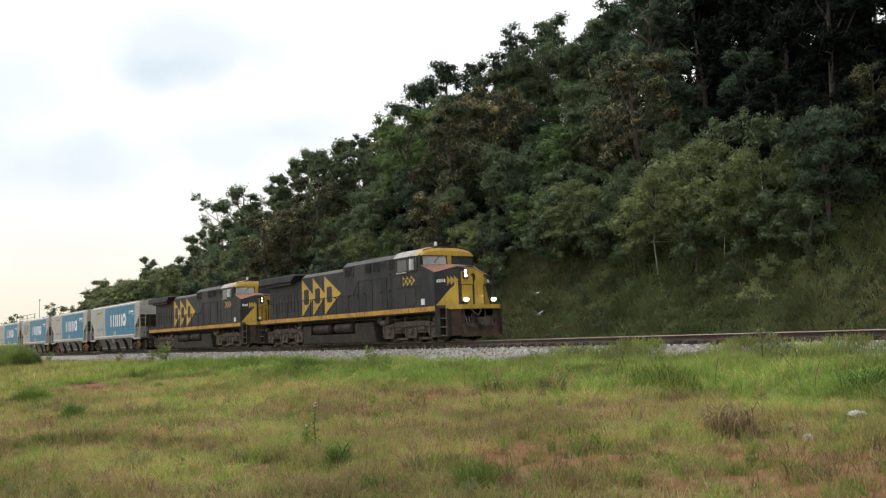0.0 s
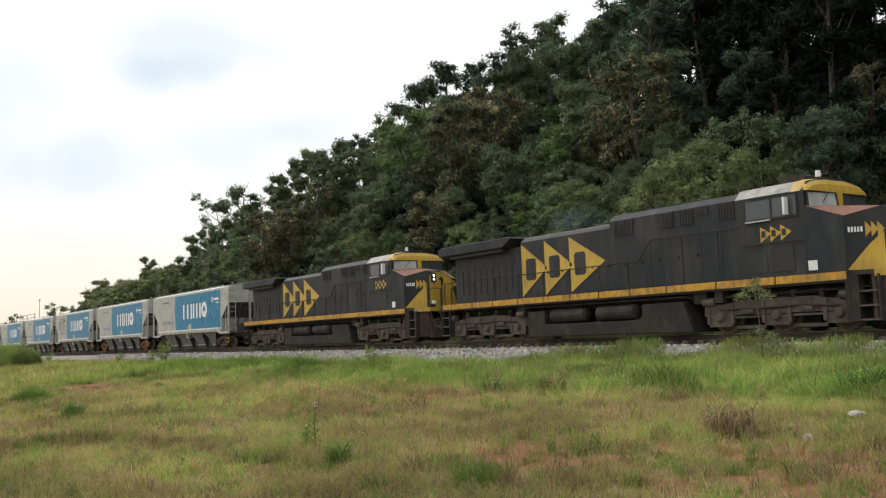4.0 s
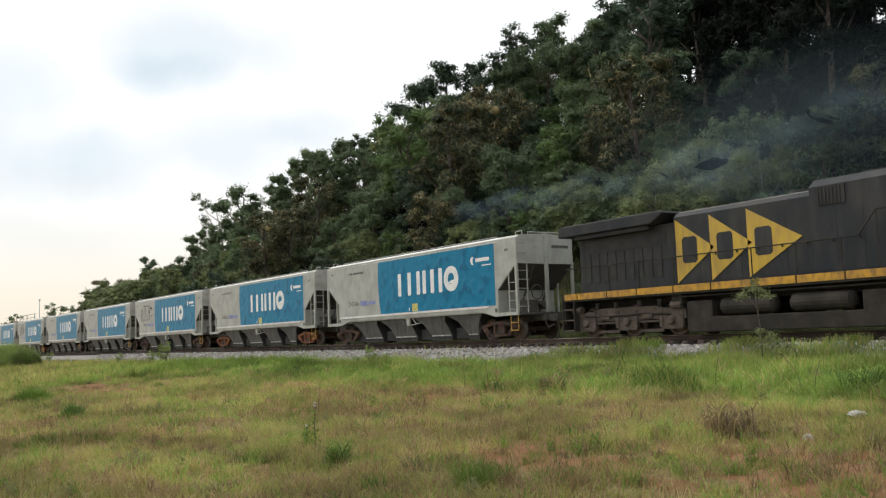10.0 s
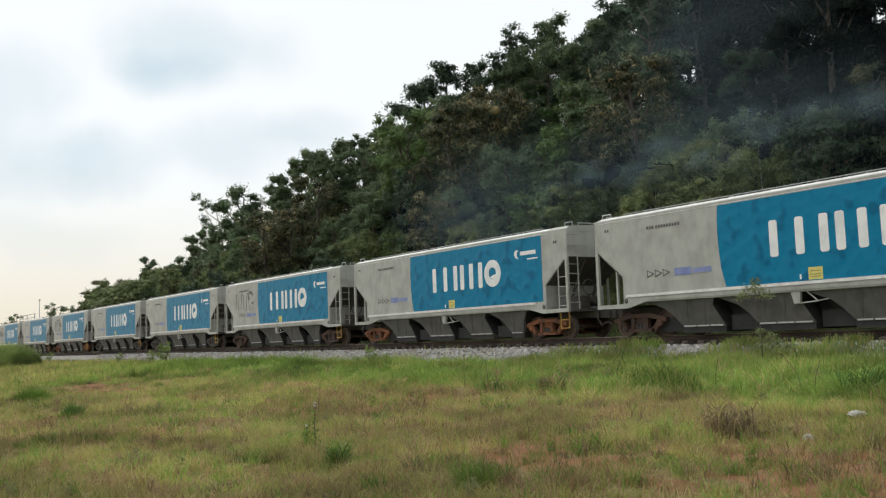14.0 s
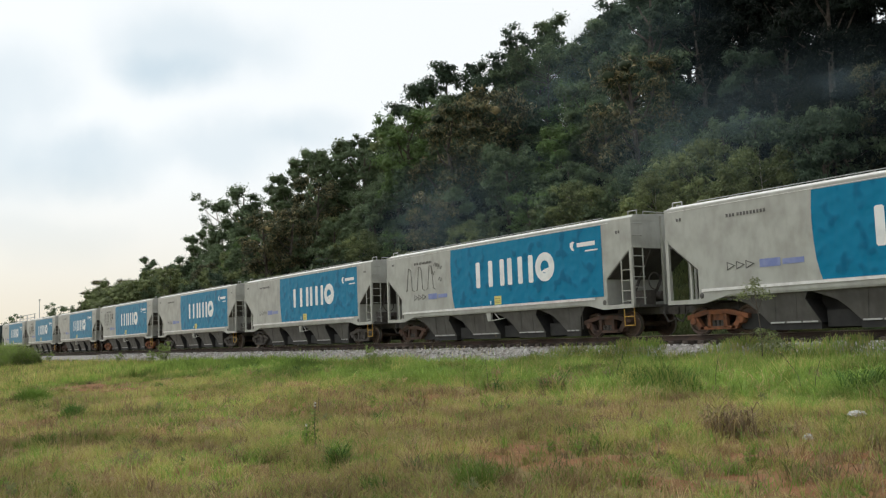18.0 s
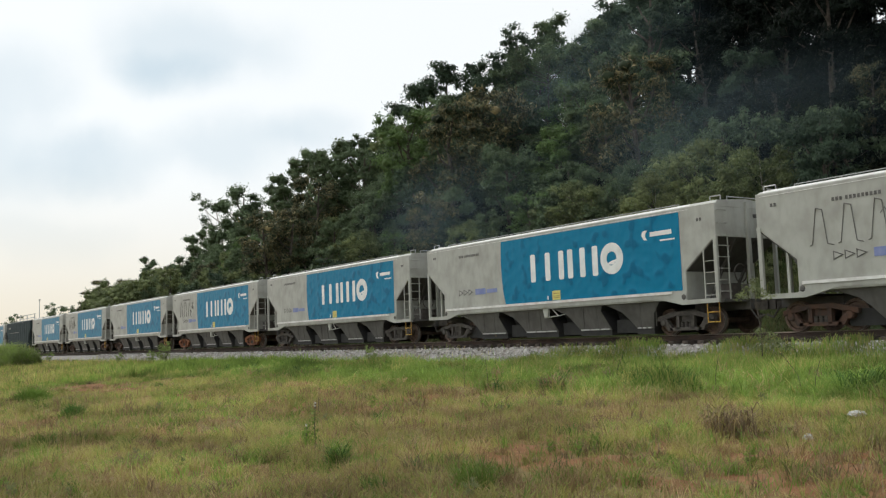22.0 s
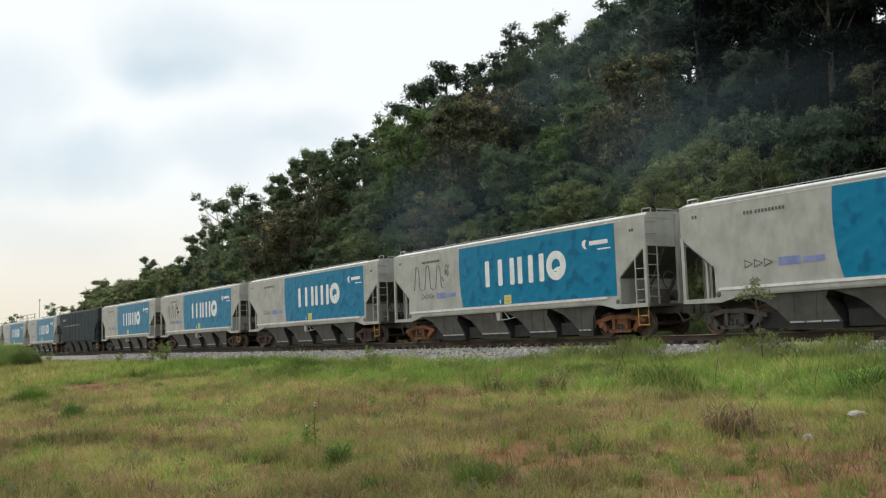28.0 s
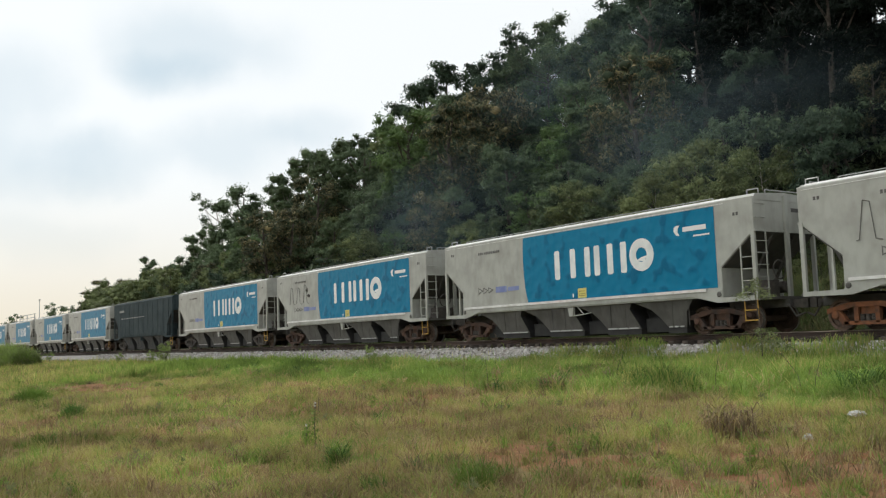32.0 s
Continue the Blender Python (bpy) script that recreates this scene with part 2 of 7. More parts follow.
MAT = {
    "ground": make_ground_material(),
    "soil": surface("red_earth", (0.21, 0.105, 0.052), (0.27, 0.145, 0.080), scale=2.0, rough=0.95, grime=(0.16, 0.10, 0.05), fine=30, bump=0.6, dist=0.03, shine=0.1),
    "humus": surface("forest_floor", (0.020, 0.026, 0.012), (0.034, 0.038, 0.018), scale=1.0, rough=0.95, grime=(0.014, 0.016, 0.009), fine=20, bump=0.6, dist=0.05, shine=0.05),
    "blade_green": leafy("grass_green", (0.125, 0.210, 0.038), (0.26, 0.365, 0.082), back=0.40, patch=0.45),
    "blade_olive": leafy("grass_olive", (0.265, 0.262, 0.076), (0.45, 0.425, 0.150), back=0.42),
    "blade_straw": leafy("grass_straw", (0.30, 0.22, 0.10), (0.52, 0.41, 0.22), back=0.38),
    "blade_dead": leafy("grass_dead", (0.13, 0.095, 0.05), (0.30, 0.23, 0.14), back=0.15),
    "blade_brown": leafy("grass_brown", (0.20, 0.140, 0.074), (0.38, 0.265, 0.145), back=0.3),
    "blade_rich": leafy("grass_rich", (0.045, 0.10, 0.020), (0.11, 0.20, 0.045), back=0.3),
    "leaf_bush": leafy("leaf_bush", (0.15, 0.22, 0.065), (0.30, 0.37, 0.13), back=0.35),
    "blade_bank": leafy("grass_bank", (0.060, 0.090, 0.033), (0.150, 0.178, 0.072), back=0.30),
    "blade_dull": leafy("grass_dull", (0.100, 0.092, 0.042), (0.190, 0.162, 0.080), back=0.25),
    # near-black green: shade of the dense wood put into the leaf colour
    "leaf_shaded": leafy("leaf_shaded", (0.0045, 0.0072, 0.0056), (0.0130, 0.0190, 0.0140), back=0.12, shine=0.04),
    "leaf_dark": leafy("leaf_dark", (0.034, 0.056, 0.036), (0.086, 0.126, 0.078), back=0.22, shine=0.12),
    "leaf_mid": leafy("leaf_mid", (0.056, 0.088, 0.046), (0.156, 0.208, 0.108), back=0.27),
    "leaf_spring": leafy("leaf_spring", (0.060, 0.108, 0.036), (0.150, 0.225, 0.080), back=0.3),
    "leaf_light": leafy("leaf_light", (0.090, 0.118, 0.048), (0.235, 0.270, 0.115), back=0.28),
    "leaf_rust": leafy("leaf_rust", (0.034, 0.054, 0.031), (0.35, 0.285, 0.14), back=0.2, bias=2.8, own=0.12),
    "leaf_fresh": leafy("leaf_fresh", (0.15, 0.185, 0.08), (0.27, 0.295, 0.14), back=0.3),
    "bark": surface("bark", (0.060, 0.048, 0.038), (0.12, 0.10, 0.08), scale=4, rough=0.9, grime=(0.06, 0.05, 0.04), fine=25, bump=0.5, dist=0.02),
    "bark_pale": surface("bark_pale", (0.34, 0.31, 0.27), (0.48, 0.45, 0.40), scale=4, rough=0.85, grime=(0.15, 0.13, 0.10), fine=25, bump=0.4, dist=0.01),
    "ballast": surface("ballast", (0.23, 0.22, 0.205), (0.36, 0.345, 0.33), scale=6, rough=0.9, grime=(0.13, 0.11, 0.09), fine=30, bump=0.6, dist=0.03),
    "stone": None,
    "rail": surface("rail_steel", (0.050, 0.034, 0.027), (0.085, 0.052, 0.038), scale=2, rough=0.75, metal=0.2, grime=(0.05, 0.035, 0.03), fine=60),
    "rail_top": surface("rail_head", (0.30, 0.25, 0.20), (0.22, 0.175, 0.14), scale=3, rough=0.6, metal=0.4, fine=60, bump=0.05),
    "tie": surface("sleeper_wood", (0.045, 0.036, 0.030), (0.10, 0.08, 0.065), scale=5, rough=0.95, streak=(1, 8, 8), grime=(0.025, 0.02, 0.018), fine=30, bump=0.5, dist=0.01),
    "grey_paint": surface("grey_wagon_paint", (0.405, 0.413, 0.382), (0.330, 0.332, 0.306), scale=1.3, rough=0.5, grime=(0.235, 0.23, 0.200), grime_amount=0.42, streak=(1.2, 1.2, 0.5), shine=0.35, ragged=3.0, dent=0.025),
    # dirty hopper grey; its darkness doubles as shade on the slope plates
    "grey_dirt_shade": surface("grey_hopper_paint", (0.100, 0.096, 0.090), (0.066, 0.063, 0.058), scale=1.6, rough=0.7, grime=(0.06, 0.055, 0.05), grime_amount=0.7, streak=(1.5, 1.5, 0.5), fine=30, bump=0.12),
    "white_paint": surface("white_paint", (0.74, 0.74, 0.73), (0.62, 0.61, 0.59), scale=2, rough=0.5, grime=(0.40, 0.38, 0.34), grime_amount=0.35, fine=40, bump=0.05),
    "blue_paint": surface("blue_wagon_paint", (0.007, 0.178, 0.325), (0.004, 0.118, 0.232), scale=2.1, lo=0.54, hi=0.66, rough=0.36, grime=(0.02, 0.17, 0.29), grime_amount=0.35, streak=(1.5, 1.5, 0.4), shine=0.12, ragged=1.0, dent=0.035),
    "sign_white": surface("sign_white", (0.78, 0.79, 0.78), (0.66, 0.68, 0.68), scale=3, rough=0.5, fine=40, bump=0.03),
    "sign_blue": surface("sign_blue", (0.16, 0.20, 0.42), (0.22, 0.26, 0.46), scale=3, rough=0.5, fine=40, bump=0.03),
    "sign_dark": surface("sign_dark", (0.06, 0.058, 0.055), (0.12, 0.115, 0.11), scale=6, rough=0.6, fine=40, bump=0.03),
    "scrawl": surface("scrawl_paint", (0.10, 0.095, 0.09), (0.17, 0.165, 0.155), scale=6, rough=0.6, fine=40, bump=0.03),
    "placard": surface("placard_yellow", (0.66, 0.60, 0.16), (0.56, 0.50, 0.16), scale=8, rough=0.5, fine=40, bump=0.03),
    "placard_ink": surface("placard_ink", (0.34, 0.26, 0.08), (0.26, 0.20, 0.07), scale=8, rough=0.5, fine=40, bump=0.03),
    "bogie_orange": surface("bogie_orange_rust", (0.235, 0.088, 0.036), (0.14, 0.060, 0.032), scale=2.5, rough=0.9, grime=(0.05, 0.035, 0.028), grime_amount=0.8, fine=40, bump=0.3),
    "dark_wagon": surface("dark_wagon_paint", (0.022, 0.036, 0.042), (0.038, 0.055, 0.060), scale=1.0, rough=0.75, grime=(0.10, 0.115, 0.115), grime_amount=0.4, streak=(2.5, 2.5, 0.35), fine=30, bump=0.1, shine=0.15),
    "dark_under": surface("dark_hopper_paint", (0.030, 0.033, 0.036), (0.05, 0.05, 0.05), scale=1.6, rough=0.8, grime=(0.07, 0.06, 0.05), fine=30),
    "bogie_rust": surface("bogie_rust", (0.092, 0.047, 0.030), (0.050, 0.034, 0.028), scale=2.5, rough=0.9, grime=(0.035, 0.03, 0.027), grime_amount=0.8, fine=40, bump=0.3),
    "bogie_grey": surface("bogie_grey", (0.065, 0.058, 0.052), (0.10, 0.088, 0.078), scale=2.5, rough=0.85, grime=(0.03, 0.026, 0.024), grime_amount=0.8, fine=40, bump=0.3),
    "truck_brown": surface("truck_brown", (0.075, 0.057, 0.046), (0.11, 0.085, 0.068), scale=2.0, rough=0.85, grime=(0.03, 0.025, 0.022), grime_amount=0.8, fine=40, bump=0.3),
    "wheel": surface("wheel_steel", (0.10, 0.07, 0.055), (0.15, 0.10, 0.075), scale=3, rough=0.7, metal=0.3, grime=(0.04, 0.03, 0.025), fine=40),
    "tread": surface("wheel_tread", (0.42, 0.40, 0.38), (0.32, 0.30, 0.28), scale=3, rough=0.35, metal=0.8, fine=40, bump=0.05),
    "loco_dark": surface("loco_dark_paint", (0.027, 0.030, 0.035), (0.043, 0.043, 0.043), scale=0.7, rough=0.55, grime=(0.078, 0.075, 0.071), grime_amount=0.5, streak=(1.3, 1.3, 0.35), fine=30, bump=0.06, shine=0.15),
    "loco_roof": surface("loco_roof_paint", (0.34, 0.33, 0.31), (0.24, 0.23, 0.22), scale=1.5, rough=0.6, grime=(0.10, 0.09, 0.08), grime_amount=0.6, fine=30),
    "loco_yellow": surface("loco_yellow_paint", (0.55, 0.36, 0.036), (0.45, 0.29, 0.040), scale=1.2, rough=0.5, grime=(0.25, 0.17, 0.07), grime_amount=0.55, streak=(2, 2, 0.4), fine=30, bump=0.06),
    "loco_stripe": surface("loco_stripe_paint", (0.54, 0.29, 0.022), (0.40, 0.21, 0.026), scale=1.6, rough=0.6, grime=(0.11, 0.065, 0.03), grime_amount=0.85, streak=(1.4, 1.4, 0.8), fine=30, bump=0.08),
    "loco_rust": surface("loco_nose_brown", (0.26, 0.115, 0.075), (0.20, 0.095, 0.065), scale=2, rough=0.7, grime=(0.10, 0.07, 0.05), fine=30),
    "grime": surface("loco_underframe", (0.034, 0.031, 0.028), (0.058, 0.050, 0.043), scale=1.5, rough=0.85, grime=(0.025, 0.022, 0.02), grime_amount=0.8, fine=35, bump=0.25, shine=0.15),
    "pilot": surface("pilot_rust", (0.088, 0.056, 0.044), (0.058, 0.042, 0.036), scale=2.2, rough=0.85, grime=(0.035, 0.028, 0.024), grime_amount=0.8, fine=35, bump=0.25, shine=0.15),
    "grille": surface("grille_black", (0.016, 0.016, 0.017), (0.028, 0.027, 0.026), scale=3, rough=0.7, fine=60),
    "steel_yellow": surface("step_yellow", (0.50, 0.30, 0.04), (0.40, 0.22, 0.04), scale=4, rough=0.6, grime=(0.16, 0.10, 0.05), fine=40),
    "lamp_glow": glowing("lamp_glow", (1.0, 0.98, 0.94), 5.0),
    "lamp_dim": glowing("lamp_dim", (1.0, 0.98, 0.94), 2.5),
    "mirror": surface("mirror_housing", (0.75, 0.75, 0.76), (0.66, 0.66, 0.67), scale=5, rough=0.3, fine=40, bump=0.02),
    # pale base colour in place of the sky reflected in the near pane
    "sky_pane": surface("windscreen_sky_colour", (0.42, 0.45, 0.44), (0.34, 0.37, 0.37), scale=2, rough=0.15, fine=20, bump=0.02),
    "smoke": make_smoke("exhaust_haze", 0.24, 1.9, 0.72, 0.55, 0.30, 0.80),
    "veil": make_smoke("exhaust_veil", 0.115, 13.0, 4.5, 0.14, 0.20, 0.65),
    "feather": surface("pale_feathers", (0.32, 0.31, 0.28), (0.22, 0.21, 0.19), scale=12, rough=0.8, fine=60),
    "litter": surface("litter_plastic", (0.46, 0.46, 0.43), (0.30, 0.29, 0.26), scale=9, rough=0.4, fine=25, bump=0.5, dist=0.02),
    "galv": surface("galvanised_steel", (0.48, 0.48, 0.48), (0.38, 0.38, 0.38), scale=4, rough=0.5, metal=0.4, fine=40, bump=0.05),
}


def make_stone_material():
    m, n, l, b = nodes_of("ballast_stone")
    geo = n.new("ShaderNodeNewGeometry")
    cr = n.new("ShaderNodeValToRGB")
    cr.color_ramp.elements[0].color, cr.color_ramp.elements[1].color = (0.20, 0.19, 0.175, 1), (0.56, 0.545, 0.525, 1)
    l.new(geo.outputs["Random Per Island"], cr.inputs["Fac"])
    l.new(mixed(n, l, cr.outputs["Color"], (0.2, 0.15, 0.11), noise_of(n, l, 1.5, 0.5, 0.8)), b.inputs["Base Color"])
    b.inputs["Roughness"].default_value = 0.9
    bumped(n, l, b, noise_of(n, l, 50, 0.3, 0.7), 0.4, 0.01)
    return m


def make_glass():
    m, n, l, b = nodes_of("window_glass")
    b.inputs["Base Color"].default_value = (0.05, 0.06, 0.065, 1)
    b.inputs["Roughness"].default_value = 0.12
    b.inputs["Specular IOR Level"].default_value = 0.6
    return m


MAT["stone"], MAT["glass"] = make_stone_material(), make_glass()


# ---- mesh tools ----
class Shape:
    """Gathers simple solids into one mesh."""

    def __init__(self):
        self.v, self.f = [], []

    def add(self, verts, faces):
        k = len(self.v)
        self.v += [tuple(p) for p in verts]
        self.f += [tuple(i + k for i in q) for q in faces]
        return self

    def box(self, x0, x1, y0, y1, z0, z1):
        v = [(x, y, z) for x in (x0, x1) for y in (y0, y1) for z in (z0, z1)]
        return self.add(v, [(0, 1, 3, 2), (4, 6, 7, 5), (0, 4, 5, 1), (2, 3, 7, 6), (0, 2, 6, 4), (1, 5, 7, 3)])

    def slab(self, poly, y0, y1, axis="y"):
        """A polygon of (x, z), drawn out along y; or of (y, z) along x; or of (x, y) along z."""
        put = {"y": lambda a, b, c: (a, c, b), "x": lambda a, b, c: (c, a, b), "z": lambda a, b, c: (a, b, c)}[axis]
        n = len(poly)
        area = sum(poly[i][0] * poly[(i + 1) % n][1] - poly[(i + 1) % n][0] * poly[i][1] for i in range(n))
        if (area > 0) == (axis != "y"):
            poly = poly[::-1]
        v = [put(a, b, y0) for a, b in poly] + [put(a, b, y1) for a, b in poly]
        f = [tuple(range(n)), tuple(range(2 * n - 1, n - 1, -1))]
        f += [(i, i + n, (i + 1) % n + n, (i + 1) % n) for i in range(n)]
        return self.add(v, f)

    def rod(self, a, b, r, seg=6, r2=None):
        a, b = Vector(a), Vector(b)
        q = (b - a).to_track_quat("Z", "Y")
        r2 = r if r2 is None else r2
        v = []
        for p, rad in ((a, r), (b, r2)):
            v += [p + q @ Vector((math.cos(2 * math.pi * i / seg) * rad, math.sin(2 * math.pi * i / seg) * rad, 0)) for i in range(seg)]
        f = [(i, (i + 1) % seg, (i + 1) % seg + seg, i + seg) for i in range(seg)]
        f += [tuple(range(seg - 1, -1, -1)), tuple(range(seg, 2 * seg))]
        return self.add(v, f)

    def path(self, pts, r, seg=5):
        for a, b in zip(pts, pts[1:]):
            self.rod(a, b, r, seg)
        return self

    def lathe(self, profile, centre, seg=20, axis="y"):
        """Profile of (radius, along)."""
        v, n = [], len(profile)
        for i in range(seg):
            c, s = math.cos(2 * math.pi * i / seg), math.sin(2 * math.pi * i / seg)
            for r, h in profile:
                p = {"y": (c * r, h, s * r), "x": (h, c * r, s * r), "z": (c * r, s * r, h)}[axis]
                v.append((p[0] + centre[0], p[1] + centre[1], p[2] + centre[2]))
        f = [(i * n + j, ((i + 1) % seg) * n + j, ((i + 1) % seg) * n + j + 1, i * n + j + 1) for i in range(seg) for j in range(n - 1)]
        return self.add(v, f)

    def mesh(self, name, material):
        me = bpy.data.meshes.new(name)
        me.from_pydata(self.v, [], self.f)
        bm = bmesh.new()
        bm.from_mesh(me)
        bmesh.ops.recalc_face_normals(bm, faces=bm.faces)
        bm.to_mesh(me)
        bm.free()
        me.materials.append(material)
        return me


def part(name, shape, material, parent, label="", soft=0.0):
    ob = new(name, shape.mesh(name, material))
    ob.parent = parent
    if label:
        ob["label"] = label
    if soft:
        bv = ob.modifiers.new("bevel", "BEVEL")
        bv.width, bv.segments, bv.limit_method = soft, 2, "ANGLE"
    return ob


def thing(name, label, category, group="", kind="", at=None):
    ob = new(name)
    ob.empty_display_size = 0.5
    if at is not None:
        ob.matrix_basis = at
    return tagged(ob, label, category, group, kind)


def sheet(name, verts, faces, material, smooth=False):
    me = bpy.data.meshes.new(name)
    me.from_pydata(verts, [], faces)
    me.materials.append(material)
    if smooth:
        me.shade_smooth()
    return new(name, me)


# ---- the ground ----
def smooth(a, b, x):
    t = np.clip((np.asarray(x, float) - a) / (b - a), 0, 1)
    return t * t * (3 - 2 * t)


def ground_z(x, y):
    """Height of the land: field, embankment, cutting and wooded hill."""
    x, y = np.asarray(x, float), np.asarray(y, float)
    field = -1.36 + 0.40 * smooth(-22, -5, y) + 0.05 * np.sin(x * 0.9 + 0.7 * y) * np.sin(0.6 * y - 0.4 * x) + 0.03 * np.sin(2.3 * x + 1.1 * y)
    field = field - 0.3 * smooth(-30, -80, y)
    # the spur ends along a slanting line
    far = smooth(-25, 12, x + 150 + (y - 10) * 4.23)
    bank = -0.8 + 3.9 * smooth(3.6, 11.5, y)
    rise = np.interp(x, [-330, -265, -215, -185, -160, -140, -118, -104, -90, -75, 60], [0.0, 0.05, 0.08, 0.10, 0.12, 0.15, 0.24, 0.42, 0.72, 0.96, 1.0])
    slope = np.where(y > 9, (np.minimum(y, 36) - 9) * 0.64, 0) + 2.2 * smooth(34, 44, y) - 12 * smooth(50, 160, y)
    lumps = 0.5 * np.sin(0.21 * x + 0.13 * y) + 0.4 * np.sin(0.37 * y - 0.15 * x)
    hill = (bank + 0.8) * (0.2 + 0.8 * far) - 0.8 + slope * rise * far + lumps * smooth(11, 18, y) * far
    z = np.where(y < 0, field + (-0.8 - field) * smooth(-4.6, -3.2, y), hill)
    return z


def grid_lines(fine_a, fine_b, step, coarse):
    mid = list(np.arange(fine_a, fine_b + step / 2, step))
    return np.array([-c for c in reversed(coarse) if -c < fine_a] + mid + [c for c in coarse if c > fine_b])


def make_ground():
    coarse = [12, 20, 35, 60, 90, 130, 180, 250, 330, 450, 700, 1200, 2200, 4000]
    xs = grid_lines(-120, 8, 0.6, coarse)
    ys = grid_lines(-26, 46, 0.45, [50, 56, 64, 75, 90, 110, 140, 180, 250, 400, 800, 1600, 3500])
    gx, gy = np.meshgrid(xs, ys, indexing="ij")
    z = ground_z(gx, gy)
    ny = len(ys)
    v = np.stack([gx, gy, z], -1).reshape(-1, 3).tolist()
    f = [(i * ny + j, (i + 1) * ny + j, (i + 1) * ny + j + 1, i * ny + j + 1) for i in range(len(xs) - 1) for j in range(ny - 1)]
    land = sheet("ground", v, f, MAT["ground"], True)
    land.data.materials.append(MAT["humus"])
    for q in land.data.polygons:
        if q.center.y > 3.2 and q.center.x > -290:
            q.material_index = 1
    tagged(land, "grassy field of red earth rising to a wooded hill", "ground", kind="structure")


make_ground()

# ---- the track ----
TRACK_A, TRACK_B = -420.0, 90.0


def make_track():
    bed = Shape()
    bed.slab([(-3.05, -0.98), (-1.85, -0.33), (1.85, -0.33), (3.05, -0.98)], TRACK_A, TRACK_B, "x")
    ballast = new("ballast_bed", bed.mesh("ballast_bed", MAT["ballast"]))
    tagged(ballast, "pale grey crushed stone bed under the railway track", "ballast", kind="structure")
    track = thing("railway_track", "rusty steel rails on dark wooden sleepers", "railway track", kind="structure")
    for y in (-0.835, 0.835):
        k = 1 if y > 0 else -1
        web = [(y - 0.07, -0.17), (y + 0.07, -0.17), (y + 0.07, -0.155), (y + 0.012, -0.135), (y + 0.012, -0.045), (y + 0.035, -0.035), (y + 0.035, -0.012), (y - 0.035, -0.012), (y - 0.035, -0.035), (y - 0.012, -0.045), (y - 0.012, -0.135), (y - 0.07, -0.155)]
        rail = part("rail", Shape().slab(web, TRACK_A, TRACK_B, "x"), MAT["rail"], track)
        head = [(y - 0.034, -0.012), (y - 0.028, 0.0), (y + 0.028, 0.0), (y + 0.034, -0.012)]
        part("rail_head", Shape().slab(head, TRACK_A, TRACK_B, "x"), MAT["rail_top"], rail, "bright worn running surface")
    tie = Shape().slab([(-1.5, -0.345), (1.5, -0.345), (1.5, -0.19), (1.46, -0.175), (-1.46, -0.175), (-1.5, -0.19)], -0.12, 0.12, "x").mesh("sleeper", MAT["tie"])
    rest, rng = Shape(), random.Random(4)
    k = 0
    x = TRACK_A + 0.3
    while x < TRACK_B:
        if -110 < x < -8:
            ob = new("sleeper", tie)
            ob.parent = track
            ob.location = (x, rng.uniform(-0.05, 0.05), rng.uniform(-0.006, 0.006))
            ob.rotation_euler = (0, 0, rng.uniform(-0.015, 0.015))
            k += 1
        else:
            rest.box(x - 0.12, x + 0.12, -1.4, 1.4, -0.345, -0.18)
        x += 0.6
    tagged(part("far_sleepers", rest, MAT["tie"], track), kind="stuff")


make_track()


def rocks(name, pts, sizes, seed):
    """Angular stones, joined."""
    rng = np.random.default_rng(seed)
    base = np.array([(1, 0, -0.3), (-0.5, 0.87, -0.3), (-0.5, -0.87, -0.3), (0.6, 0.5, 0.5), (-0.7, 0.3, 0.55), (0.1, -0.75, 0.5), (0, 0, -0.7)])
    tri = [(3, 4, 5), (0, 3, 5), (0, 1, 3), (1, 4, 3), (1, 2, 4), (2, 5, 4), (2, 0, 5), (0, 6, 1), (1, 6, 2), (2, 6, 0)]
    n = len(pts)
    a = rng.uniform(0, 6.28, n)
    shp = base[None] * rng.uniform(0.6, 1.25, (n, 7, 3)) * np.asarray(sizes)[:, None, None]
    c, s = np.cos(a)[:, None], np.sin(a)[:, None]
    x, y = shp[..., 0] * c - shp[..., 1] * s, shp[..., 0] * s + shp[..., 1] * c
    t = rng.uniform(-0.7, 0.7, n)[:, None]
    y, z = y * np.cos(t) - shp[..., 2] * np.sin(t), y * np.sin(t) + shp[..., 2] * np.cos(t)
    v = (np.stack([x, y, z], -1) + np.asarray(pts)[:, None]).reshape(-1, 3)
    f = (np.array(tri)[None] + (np.arange(n) * 7)[:, None, None]).reshape(-1, 3)
    return sheet(name, v.tolist(), f.tolist(), MAT["stone"])


def make_ballast_stones():
    rng = np.random.default_rng(8)
    n = 9000
    x = -12 - 78 * rng.random(n) ** 1.25
    y = -1.0 - 2.1 * rng.random(n)
    z = np.where(y > -1.85, -0.34, -0.34 - (-1.85 - y) * 0.54) + rng.uniform(-0.01, 0.05, n)
    size = rng.uniform(0.035, 0.075, n) * (1 + np.clip((-x - 35) / 60, 0, 0.6))
    tagged(rocks("ballast_stones", np.stack([x, y, z], -1), size, 9), "loose pale grey crushed stones along the track", "gravel", kind="stuff")


make_ballast_stones()


